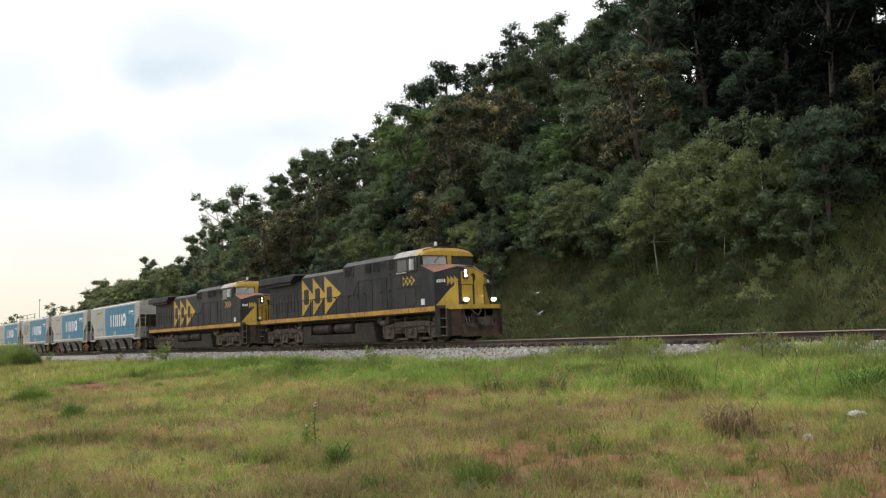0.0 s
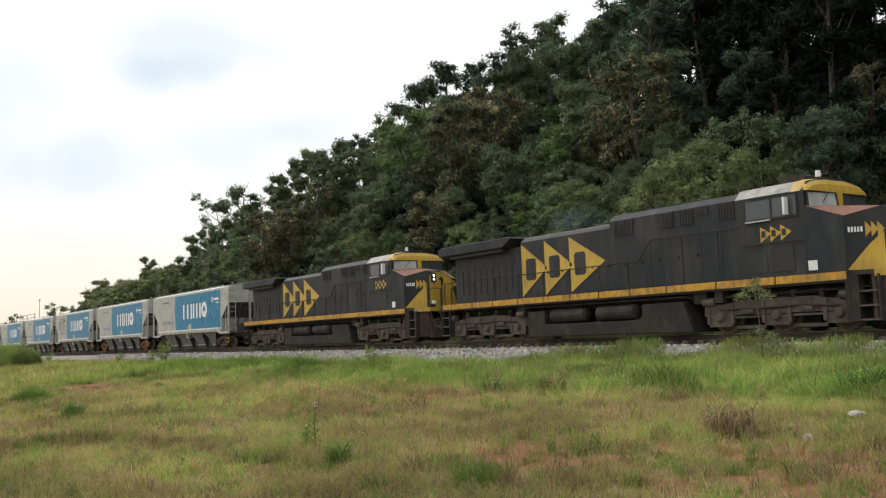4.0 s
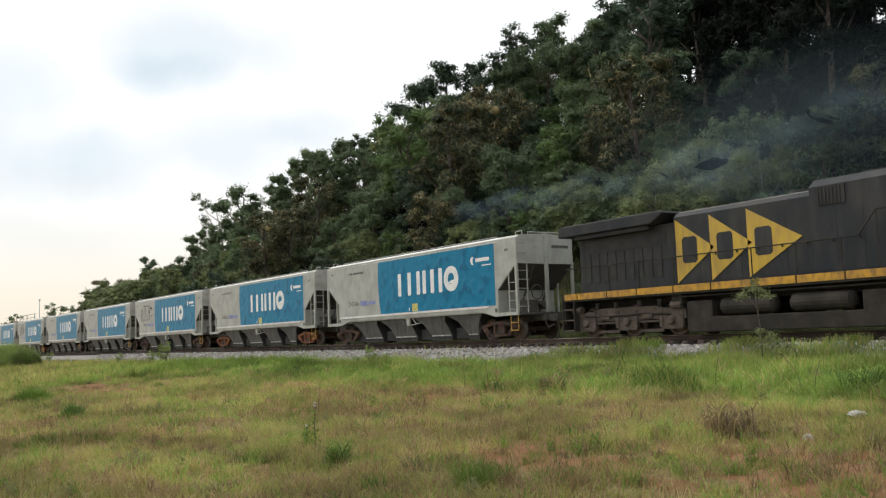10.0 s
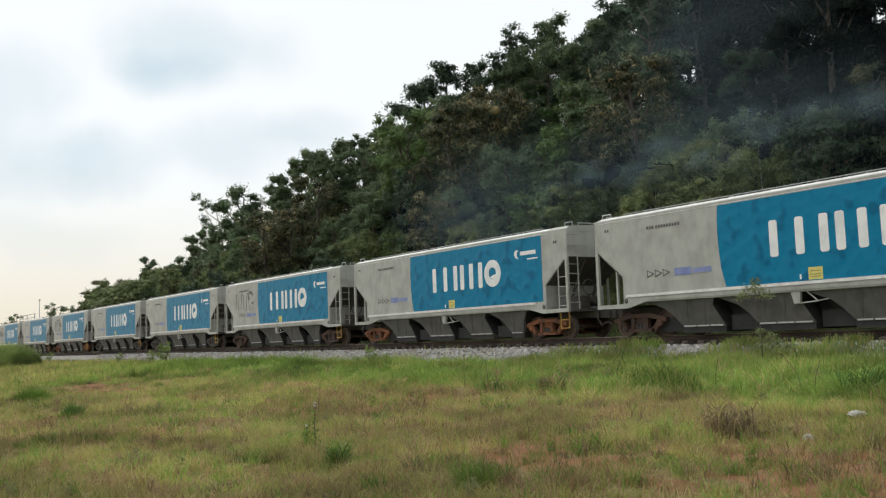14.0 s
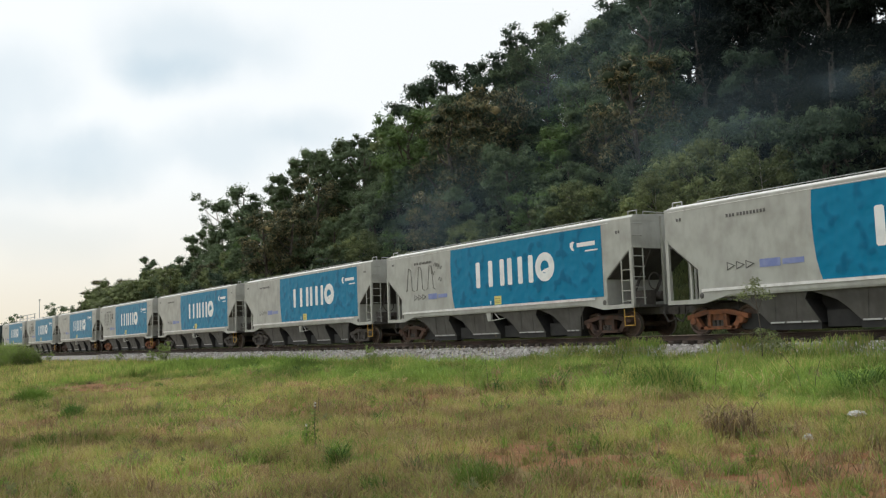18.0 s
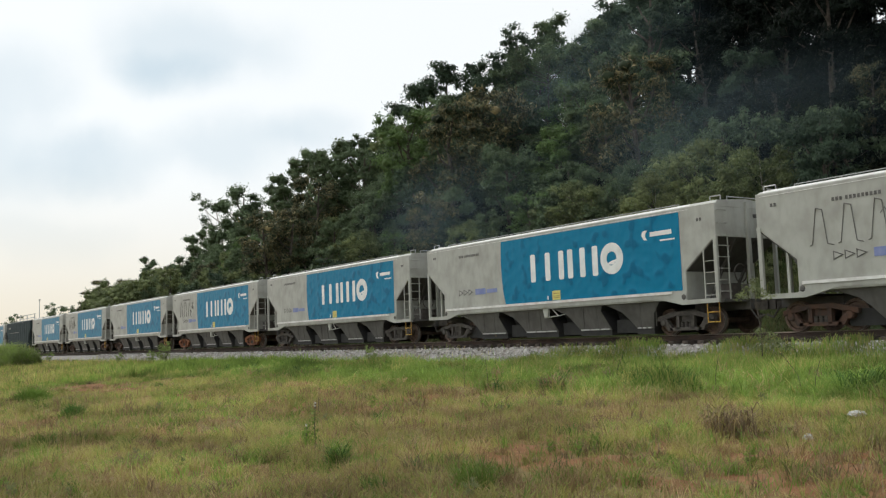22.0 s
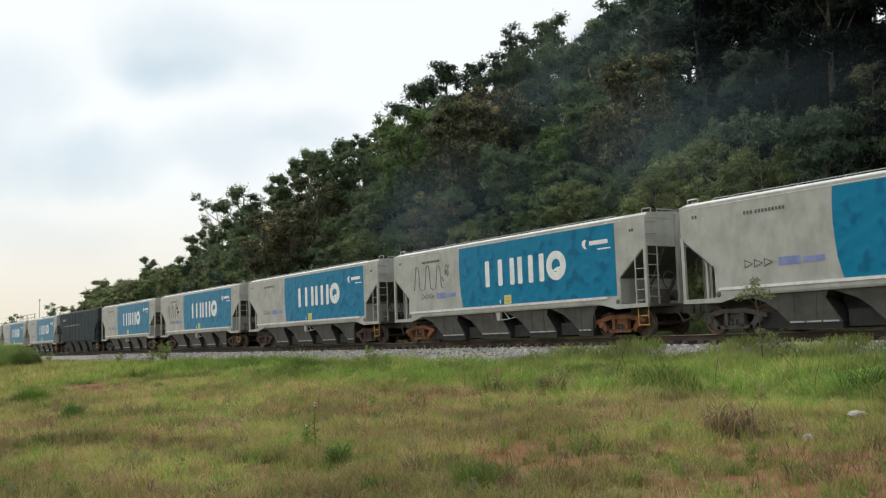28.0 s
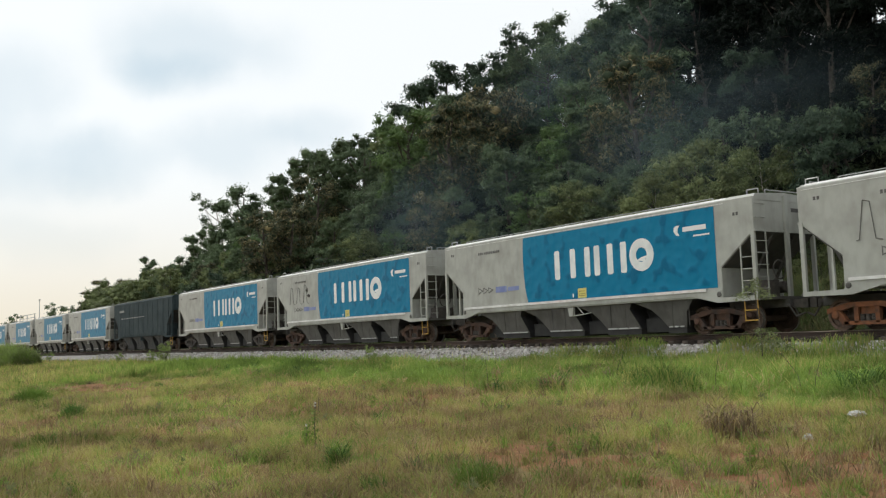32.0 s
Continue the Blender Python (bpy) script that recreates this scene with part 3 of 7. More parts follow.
# ---- grass ----
def blades(name, x, y, height, width, lean, mats, which, seed, z=None, simple=False):
    """Curved blades, one mesh: root, bend, tip."""
    rng = np.random.default_rng(seed)
    n = len(x)
    z = ground_z(x, y) - 0.02 if z is None else z
    a, d = rng.uniform(0, 2 * np.pi, n), rng.uniform(0, 2 * np.pi, n)
    h, w = np.broadcast_to(height, n), np.broadcast_to(width, n)
    ln = np.broadcast_to(lean, n) * h * rng.uniform(0.2, 1.3, n)
    ax, ay = np.cos(a) * w / 2, np.sin(a) * w / 2
    dx, dy = np.cos(d) * ln, np.sin(d) * ln
    P = np.zeros((n, 5, 3))
    P[:, 0] = np.stack([x - ax, y - ay, z], -1)
    P[:, 1] = np.stack([x + ax, y + ay, z], -1)
    P[:, 2] = np.stack([x + ax * 0.8 + dx * 0.35, y + ay * 0.8 + dy * 0.35, z + h * 0.6], -1)
    P[:, 3] = np.stack([x - ax * 0.8 + dx * 0.35, y - ay * 0.8 + dy * 0.35, z + h * 0.6], -1)
    P[:, 4] = np.stack([x + dx, y + dy, z + h * np.sqrt(np.clip(1 - 0.2 * (ln / h) ** 2, 0.3, 1))], -1)
    if simple:
        # far blades: one pointed face each
        me = bpy.data.meshes.new(name)
        me.vertices.add(n * 3)
        me.vertices.foreach_set("co", P[:, [0, 1, 4]].reshape(-1))
        me.loops.add(n * 3)
        me.loops.foreach_set("vertex_index", np.arange(n * 3, dtype=np.int32))
        me.polygons.add(n)
        me.polygons.foreach_set("loop_start", np.arange(0, n * 3, 3, dtype=np.int32))
        for m in mats:
            me.materials.append(m)
        me.polygons.foreach_set("material_index", np.asarray(which).astype(np.int32))
        me.update(calc_edges=True)
        return new(name, me)
    k = (np.arange(n) * 5)[:, None]
    me = bpy.data.meshes.new(name)
    me.vertices.add(n * 5)
    me.vertices.foreach_set("co", P.reshape(-1))
    quads, tris = k + np.array([[0, 1, 2, 3]]), k + np.array([[3, 2, 4]])
    loops = np.concatenate([quads, tris], 1).reshape(-1)
    me.loops.add(len(loops))
    me.loops.foreach_set("vertex_index", loops.astype(np.int32))
    me.polygons.add(n * 2)
    me.polygons.foreach_set("loop_start", (np.arange(n)[:, None] * 7 + np.array([[0, 4]])).reshape(-1).astype(np.int32))
    for m in mats:
        me.materials.append(m)
    me.polygons.foreach_set("material_index", np.repeat(which, 2).astype(np.int32))
    me.update(calc_edges=True)
    return new(name, me)


def patchy(x, y, scale, seed):
    """A smooth random field between 0 and 1."""
    rng = np.random.default_rng(seed)
    s = np.zeros(len(x))
    for k in range(7):
        a, ph, fr = rng.uniform(0, 6.28), rng.uniform(0, 6.28), scale * rng.uniform(0.5, 2.2)
        s += np.sin((x * np.cos(a) + y * np.sin(a)) * fr + ph)
    return 0.5 + 0.5 * np.tanh(s / 2.2)


SPOTS = [(-5.2, -16.5, 1.0), (-4.4, -16.7, 0.9), (-8.4, -17.4, 0.75), (-7.7, -17.0, 0.5), (-6.6, -15.4, 0.45), (-35.0, -15.1, 1.5), (-32.4, -15.5, 0.9), (-9.4, -16.6, 0.5), (-6.5, -17.3, 0.45), (-5.8, -15.2, 0.3), (-37.8, -14.9, 1.2)]


def bare(x, y):
    """Where the red earth lies open."""
    spots = SPOTS
    b = np.zeros(len(x))
    for sx, sy, r in spots:
        b = np.maximum(b, np.exp(-(((x - sx) / (r * 1.3)) ** 2 + ((y - sy) / r) ** 2)))
    return b


def earth_patches():
    """Worn places where the red soil shows, with ragged outlines."""
    rng = random.Random(12)
    for sx, sy, r in SPOTS:
        v, f, n = [(sx, sy)], [], 40
        ph = [rng.uniform(0, 6.28) for _ in range(3)]
        for ring in (0.5, 1.0):
            for i in range(n):
                a = 2 * math.pi * i / n
                k = ring * r * (1 + 0.22 * math.sin(2 * a + ph[0]) + 0.16 * math.sin(5 * a + ph[1]) + 0.10 * math.sin(9 * a + ph[2]))
                v.append((sx + 1.35 * k * math.cos(a), sy + k * math.sin(a)))
        f = [(0, 1 + i, 1 + (i + 1) % n) for i in range(n)] + [(1 + i, 1 + n + i, 1 + n + (i + 1) % n, 1 + (i + 1) % n) for i in range(n)]
        pts = [(x, y, float(ground_z(x, y)) + (0.03 if j <= n else -0.02)) for j, (x, y) in enumerate(v)]
        tagged(sheet("bare_earth", pts, f, MAT["soil"], True), "worn patch of bare red earth in the grass", "bare earth", kind="structure")


GRASS = ["blade_green", "blade_olive", "blade_straw", "blade_brown"]


def wedge(n, d0, d1, rng):
    """Places spread evenly over the part of the field that the lookout takes in."""
    d, a = np.sqrt(rng.uniform(d0 * d0, d1 * d1, n)), np.radians(rng.uniform(27, 86, n))
    x, y = -d * np.sin(a), EYE[1] + d * np.cos(a)
    return x[y < -3.1], y[y < -3.1]


def field_grass(name, x, y, h, w, seed, label, simple=True, lean=0.55, dry=0.0):
    rng = np.random.default_rng(seed)
    n = len(x)
    # tufts: gather round centres
    ix, iy = np.round(x / 0.3 + 0.6 * np.sin(y * 1.7)), np.round(y / 0.3 + 0.6 * np.sin(x * 1.3))
    scatter = lambda a, b: np.modf(np.abs(np.sin(ix * a + iy * b) * 43758.5))[0] - 0.5
    cx, cy = (ix - 0.6 * np.sin(y * 1.7) + 1.7 * scatter(12.99, 78.23)) * 0.3, (iy - 0.6 * np.sin(x * 1.3) + 1.7 * scatter(39.35, 11.13)) * 0.3
    tuft = scatter(63.7, 21.9) + 0.5
    pull = rng.uniform(0, 0.85, n)
    x, y = x + (cx - x) * pull, y + (cy - y) * pull
    p, q, b = patchy(x, y, 0.45, 31), patchy(x, y, 1.3, 32), bare(x, y)
    keep = rng.random(n) > b * 0.9 + 0.25 * (tuft < 0.22)
    x, y, p, q, b, tuft = x[keep], y[keep], p[keep], q[keep], b[keep], tuft[keep]
    n = len(x)
    lush = smooth(-12.8, -8.6, y + 0.9 * np.sin(x * 0.8)) * smooth(-80, -30, x)
    green = 0.12 + 0.60 * p * q + 0.20 * tuft + 1.0 * lush + 0.9 * np.exp(-(((y + 5.4) / 1.5) ** 2)) * smooth(-64, -54, x) * smooth(-24, -34, x) + 0.32 * smooth(-12, -36, x) - dry
    brown = np.clip(0.36 * patchy(x, y, 0.7, 38) + 0.02 - 0.36 * lush + 0.12 * smooth(-14, -8, x) - 0.14 * smooth(-14, -30, x) + 0.5 * dry, 0.02, 0.8)
    r, r2 = 0.45 * rng.random(n) + 0.55 * np.modf(tuft * 7.31)[0], 0.5 * rng.random(n) + 0.5 * np.modf(tuft * 13.7)[0]
    which = np.where(r < green * 0.6, 0, np.where(r < 0.5 + green * 0.5, 1, 2))
    which = np.where(r2 < brown * np.where(which == 0, 0.35, 1.0), 3, which)
    lump = patchy(x, y, 3.2, 37)
    hh = h * (0.45 + 0.95 * rng.random(n)) * (0.35 + 0.35 * q + 0.6 * lump + 0.3 * tuft + 0.55 * lush) * (1 - 0.5 * np.clip(b * 1.4, 0, 1))
    ob = blades(name, x, y, hh, w * rng.uniform(0.6, 1.3, n), lean, [MAT[k] for k in GRASS], which, seed + 1, simple=simple)
    return tagged(ob, label, "grass", kind="stuff")


def make_field_grass():
    rng = np.random.default_rng(50)
    words = "mixed dry and green meadow grass on red earth"
    x, y = rng.uniform(-16, 14, 22000), rng.uniform(-36, -19, 22000)
    out = np.hypot(x, y - EYE[1]) > 1.0
    field_grass("field_grass_around", x[out], y[out], 0.14, 0.016, 51, words)
    field_grass("field_grass_short", *wedge(150000, 7.4, 17.5, rng), 0.085, 0.012, 52, words, lean=1.7)
    field_grass("field_grass_near", *wedge(85000, 7.4, 17.5, rng), 0.15, 0.0095, 53, words, simple=False, lean=1.35)
    field_grass("field_grass_middle", *wedge(150000, 17, 46, rng), 0.19, 0.024, 54, words, lean=1.2)
    far_x, far_y = -42 - 148 * rng.random(60000) ** 1.8, rng.uniform(-23, -3.0, 60000)
    field_grass("field_grass_far", far_x, far_y, 0.30, 0.045, 55, "dry and green meadow grass far along the track")


def arching(x, y, long, wide, rise, rng, hang=1.5):
    """Blades that rise, bend over and hang: points and faces."""
    n = len(x)
    z = ground_z(x, y) - 0.02
    a = rng.uniform(0, 2 * np.pi, n)
    L, up = long * rng.uniform(0.6, 1.15, n), rise * rng.uniform(0.75, 1.3, n)
    tw = a + np.pi / 2 + rng.normal(0, 0.5, n)
    rows = []
    for s in (0.0, 0.3, 0.6, 0.85, 1.0):
        out, high = L * 0.62 * s ** 1.25, L * up * (2.0 * s - hang * s * s)
        w = wide * (1 - 0.92 * s ** 2) / 2
        px, py = x + np.cos(a) * out, y + np.sin(a) * out
        rows.append(np.stack([px - np.cos(tw) * w, py - np.sin(tw) * w, z + high], -1))
        rows.append(np.stack([px + np.cos(tw) * w, py + np.sin(tw) * w, z + high], -1))
    v = np.stack(rows, 1).reshape(-1, 3)
    quad = np.array([[2 * i, 2 * i + 1, 2 * i + 3, 2 * i + 2] for i in range(4)])
    return v, (quad[None] + (np.arange(n) * 10)[:, None, None]).reshape(-1, 4)


def arching_mesh(name, x, y, long, wide, rise, mats, which, seed, hang=1.5):
    v, f = arching(x, y, long, wide, rise, np.random.default_rng(seed), hang)
    me = bpy.data.meshes.new(name)
    me.from_pydata(v.tolist(), [], f.tolist())
    for m in mats:
        me.materials.append(MAT[m])
    me.polygons.foreach_set("material_index", np.repeat(which, 4).astype(np.int32))
    return new(name, me)


def tussocks():
    """Separate thick tufts over the field, green, straw or dead; in the lush strip their blades hang over."""
    rng = np.random.default_rng(57)
    low, tall = [], []
    for i in range(2600):
        d = 7 + 43 * rng.random() ** 1.6
        a = radians(28 + 58 * rng.random())
        x, y = -d * math.sin(a), EYE[1] + d * math.cos(a)
        if y > -3.6:
            continue
        lush = y > -11.2 and x > -42
        kind = rng.choice(6, p=(0.66, 0.16, 0.03, 0.03, 0.09, 0.03) if lush else (0.27, 0.22, 0.17, 0.18, 0.02, 0.14))
        n = int(rng.uniform(16, 34))
        r = rng.uniform(0.04, 0.13)
        size = rng.uniform(0.34, 0.62) if lush else rng.uniform(0.12, 0.27)
        (tall if lush else low).append((x + rng.normal(0, r, n), y + rng.normal(0, r, n), size * rng.uniform(0.6, 1.1, n), np.full(n, 0.006 + 0.0005 * d), np.full(n, kind)))
    mats = GRASS + ["blade_rich", "blade_dead"]
    x, y, h, w, k = (np.concatenate(q) for q in zip(*low))
    tagged(blades("grass_tufts", x, y, h, w, 0.9, [MAT[q] for q in mats], k, 58), "thick tufts of green and straw-coloured grass", "grass", kind="stuff")
    x, y, h, w, k = (np.concatenate(q) for q in zip(*tall))
    tagged(arching_mesh("hanging_grass", x, y, h, w * 1.25, 0.85, mats, k, 59), "tall bright green grass with blades that hang over", "grass", kind="stuff")


def seed_stems():
    """Thin reddish-brown stems with seed heads, in drifts over the drier ground."""
    rng = np.random.default_rng(63)
    x, y = wedge(16000, 8, 34, rng)
    keep = (patchy(x, y, 0.6, 64) > 0.62) & (y < -9.0)
    x, y = x[keep], y[keep]
    d = np.hypot(x, y - EYE[1])
    ob = blades("seed_stems", x, y, rng.uniform(0.16, 0.42, len(x)), 0.0035 + 0.00028 * d, 0.35, [MAT["blade_brown"], MAT["blade_straw"]], (rng.random(len(x)) < 0.3).astype(int), 65)
    tagged(ob, "thin reddish brown grass stems gone to seed", "grass", kind="stuff")


earth_patches()
make_field_grass()
tussocks()
seed_stems()


def lush_edge():
    """Tall fresh grass that grows over the toe of the ballast."""
    rng = np.random.default_rng(61)
    n = 60000
    x = -8 - 40 * rng.random(n)
    y = -1.55 - 4.8 * rng.random(n) ** 1.1
    p, q = patchy(x, y, 0.9, 33), patchy(x, y, 2.4, 36)
    over = smooth(-27.5, -25.5, x)
    chance = np.where(over > 0.5, np.where(y < -2.4, 1.0, 1.0 * (p > np.where(y < -1.95, 0.14, 0.36))), np.where(y < -3.3, 0.5 * (p > 0.3), 0.02))
    keep = rng.random(n) < chance
    x, y, p, q = x[keep], y[keep], p[keep], q[keep]
    r = rng.random(len(x))
    which = np.where(r < 0.50 + 0.25 * q, 0, np.where(r < 0.92, 1, 2))
    h = (0.22 + 0.34 * rng.random(len(x))) * (0.55 + 0.6 * p) * np.where(y > -2.4, 0.82, 1.05)
    z = np.maximum(ground_z(x, y), -0.31 - np.clip(-1.9 - y, 0, 9) * 0.58) - 0.03
    ob = blades("tall_grass", x, y, h, 0.018 * rng.uniform(0.6, 1.3, len(x)), 0.6, [MAT[k] for k in GRASS], which, 62, z)
    tagged(ob, "tall bright green grass beside the ballast", "grass", kind="stuff")


def bank_grass():
    """Rank grass on the cutting behind the track, in tufts, with dry spots."""
    rng = np.random.default_rng(71)
    n = 150000
    x = -9 - np.where(rng.random(n) < 0.8, 42 * rng.random(n), 75 * rng.random(n))
    y = 2.9 + 10.5 * rng.random(n)
    ix, iy = np.round(x / 0.7 + 0.5 * np.sin(y * 1.3)), np.round(y / 0.7)
    hash_of = lambda a, b: np.modf(np.abs(np.sin(ix * a + iy * b) * 43758.5))[0]
    cx, cy, tall = (ix - 0.5 * np.sin(y * 1.3) + hash_of(12.9, 78.2) - 0.5) * 0.7, (iy + hash_of(39.3, 11.1) - 0.5) * 0.7, hash_of(63.7, 21.9)
    pull = rng.uniform(0, 0.8, n)
    x, y = x + (cx - x) * pull, y + (cy - y) * pull
    p, q = patchy(x, y, 0.8, 34), patchy(x, y, 0.45, 35)
    r = rng.random(n)
    which = np.where(r < 0.55 + 0.42 * q, 0, np.where(r < 0.985, 1, 2))
    h = (0.22 + 0.42 * rng.random(n)) * (0.40 + 0.55 * p + 0.55 * tall)
    mats = ["blade_bank", "blade_dull", "blade_olive"]
    ob = blades("bank_grass", x, y, h, 0.034 * rng.uniform(0.6, 1.4, n), 1.0, [MAT[k] for k in mats], which, 72, simple=True)
    tagged(ob, "rank dull green grass on the slope behind the track", "grass", kind="stuff")
    # leaning tufts
    xs, ys, hs, ks = [], [], [], []
    for i in range(620):
        x, y = rng.uniform(-52, -11), rng.uniform(3.2, 12.2)
        if x > -10.5 - (y - 3) * 0.62:
            continue
        m = int(rng.uniform(14, 26))
        xs.append(x + rng.normal(0, 0.13, m)), ys.append(y + rng.normal(0, 0.13, m)), hs.append(rng.uniform(0.45, 0.85) * rng.uniform(0.7, 1.1, m)), ks.append(np.full(m, rng.choice(3, p=(0.62, 0.26, 0.12))))
    x, y, h, k = (np.concatenate(g) for g in (xs, ys, hs, ks))
    tagged(arching_mesh("bank_tufts", x, y, h, 0.026, 0.8, ["blade_bank", "blade_dull", "blade_rich"], k, 73), "leaning tufts of rank grass on the slope", "grass", kind="stuff")


lush_edge()
bank_grass()


# ---- trees ----
def uneven(c):
    """A stretch of its own for each clump."""
    return 1 + 0.34 * np.sin(np.asarray(c) * 57.3)


def leaf_cloud(centres, radii, per, size, rng, slim=0.5, droop=0.35, fill=0.24):
    """Pointed leaves round the centres, thick near each clump's skin."""
    n = len(centres) * per
    c = np.repeat(np.asarray(centres), per, 0)
    rad = np.repeat(np.asarray(radii), per)
    d = rng.normal(size=(n, 3)) + np.array([0, 0, 0.35])
    d /= np.linalg.norm(d, axis=1)[:, None]
    p = c + d * (rad * np.clip(rng.normal(0.8, fill, n), 0.15, 1.35))[:, None] * np.array([1, 1, 0.7]) * uneven(c)
    # leaves lie loosely on the clump, tips drooping
    face = 0.7 * d + np.array([0, 0, 0.35]) + rng.normal(scale=0.75, size=(n, 3))
    t = np.cross(face, rng.normal(size=(n, 3))) + 0.4 * d - np.array([0, 0, droop])
    t /= np.linalg.norm(t, axis=1)[:, None] + 1e-9
    s = np.cross(t, face)
    s /= np.linalg.norm(s, axis=1)[:, None] + 1e-9
    L = (size * rng.uniform(0.5, 1.5, n))[:, None]
    v = np.stack([p - t * L * 0.5, p + s * L * slim * 0.5 + t * L * 0.05, p + t * L * 0.5 - s * L * slim * 0.35], 1).reshape(-1, 3)
    return v, np.arange(n * 3).reshape(-1, 3)


ICO = None


def clump_cores(centres, radii, rng, share=0.66):
    """Lumpy inner bodies that close the clumps."""
    global ICO
    if ICO is None:
        bm = bmesh.new()
        bmesh.ops.create_icosphere(bm, subdivisions=1, radius=1)
        ICO = (np.array([q.co[:] for q in bm.verts]), np.array([[w.index for w in q.verts] for q in bm.faces]))
        bm.free()
    bv, bf = ICO
    n = len(centres)
    v = bv[None] * rng.uniform(0.78, 1.18, (n, len(bv), 1)) * uneven(centres)[:, None] * (np.asarray(radii) * share)[:, None, None] * np.array([1, 1, 0.72]) + np.asarray(centres)[:, None]
    return v.reshape(-1, 3), (bf[None] + (np.arange(n) * len(bv))[:, None, None]).reshape(-1, 3)


def tri_mesh(name, v, f, material):
    me = bpy.data.meshes.new(name)
    me.vertices.add(len(v))
    me.vertices.foreach_set("co", np.asarray(v, float).reshape(-1))
    me.loops.add(f.size)
    me.loops.foreach_set("vertex_index", f.reshape(-1).astype(np.int32))
    me.polygons.add(len(f))
    me.polygons.foreach_set("loop_start", (np.arange(len(f)) * 3).astype(np.int32))
    me.materials.append(material)
    me.update(calc_edges=True)
    return me


def tree_form(seed, height, spread, crown_base, clumps, per, leaf, clump_r=(0.6, 1.1), flat=1.0, bark="bark", core=0.5, girth=1.0, limbs=4, lobes=8, slim=0.5, droop=0.35, lean=0.0, lobe_size=0.40):
    """Trunk, a limb to each lobe of the crown, and leaf clumps over the upper side of every lobe."""
    rng = np.random.default_rng(seed)
    wood = Shape()
    top = Vector((rng.uniform(-0.5, 0.5) + lean * height, rng.uniform(-0.5, 0.5), height * 0.82))
    pts = [Vector((0, 0, -0.6)), Vector((rng.uniform(-0.2, 0.2) + 0.2 * lean * height, rng.uniform(-0.2, 0.2), height * 0.3)), Vector((top.x * 0.6, top.y * 0.6, height * 0.58)), top]
    rr = [q * girth for q in (0.022, 0.017, 0.012, 0.005)]
    for i in range(3):
        wood.rod(pts[i], pts[i + 1], rr[i] * height, 7, rr[i + 1] * height)
    centres, radii = [], []
    zc, hz = height * (1 + crown_base) / 2, height * (1 - crown_base) / 2
    each = max(2, clumps // lobes)
    for k in range(lobes):
        # lobes wind up the crown, wide in the middle
        up = -0.75 + 1.6 * (k + rng.uniform(0.2, 0.8)) / lobes
        a = k * 2.4 + seed + rng.uniform(-0.5, 0.5)
        out = spread * (1 - lobe_size) * math.sqrt(max(0.06, 1 - min(1, abs(up)) ** 2)) * rng.uniform(0.75, 1.15)
        lc = np.array([math.cos(a) * out + lean * height * (zc + up * hz) / height, math.sin(a) * out, zc + up * hz * 0.82 * flat])
        lr = spread * lobe_size * rng.uniform(0.75, 1.25)
        c0 = Vector(lc)
        start = pts[1].lerp(pts[3], min(1, max(0, (lc[2] / height - 0.42) / 0.6)))
        mid = start.lerp(c0, 0.55) + Vector((0, 0, -0.05 * height * rng.uniform(0.2, 1)))
        wood.rod(start, mid, 0.008 * girth * height, 5, 0.005 * girth * height)
        wood.rod(mid, c0, 0.005 * girth * height, 5, 0.003 * girth * height)
        for i in range(each):
            d = rng.normal(size=3) + np.array([0, 0, 0.45])
            d /= np.linalg.norm(d)
            c = lc + d * lr * rng.uniform(0.35, 1.05) * np.array([1, 1, 0.72])
            centres.append(c)
            radii.append(rng.uniform(*clump_r) * rng.uniform(0.55, 0.85))
            if i % limbs == 0:
                wood.rod(c0, c, 0.003 * girth * height, 4, 0.0012 * girth * height)
    v, f = leaf_cloud(centres, radii, per, leaf, rng, slim, droop)
    if core > 0:
        v2, f2 = clump_cores(centres, radii, rng, core)
        v, f = np.concatenate([v, v2]), np.concatenate([f, f2 + len(v)])
    return wood.mesh("trunk", MAT[bark]), tri_mesh("crown", v, f, MAT["leaf_dark"])


def plant_tree(form, leaves, name, label, category, group, x, y, size, turn, z=None, kind=""):
    root = thing(name, label, category, group, kind)
    z = float(ground_z(x, y)) if z is None else z
    root.matrix_basis = Matrix.Translation((x, y, z)) @ Matrix.Rotation(turn, 4, "Z") @ Matrix.Scale(size, 4)
    for nm, me in (("trunk", form[0]), ("crown", form[1])):
        ob = new(nm, me)
        ob.parent = root
        if nm == "crown":
            ob.material_slots[0].link = "OBJECT"
            ob.material_slots[0].material = MAT[leaves]
    return root


FORMS = [
    tree_form(1, 8.5, 2.9, 0.10, 72, 125, 0.24, lobes=9),
    tree_form(2, 10.0, 2.7, 0.10, 77, 120, 0.23, lobes=11),
    tree_form(3, 8.0, 3.4, 0.16, 72, 130, 0.26, lobes=9, flat=0.9),
    tree_form(4, 11.0, 2.7, 0.14, 77, 120, 0.25, lobes=11),
    tree_form(5, 8.6, 3.1, 0.10, 84, 130, 0.17, clump_r=(0.5, 1.0), lobes=12),
    tree_form(6, 9.0, 2.9, 0.12, 66, 130, 0.30, lobes=8, slim=0.34, droop=0.8),
]
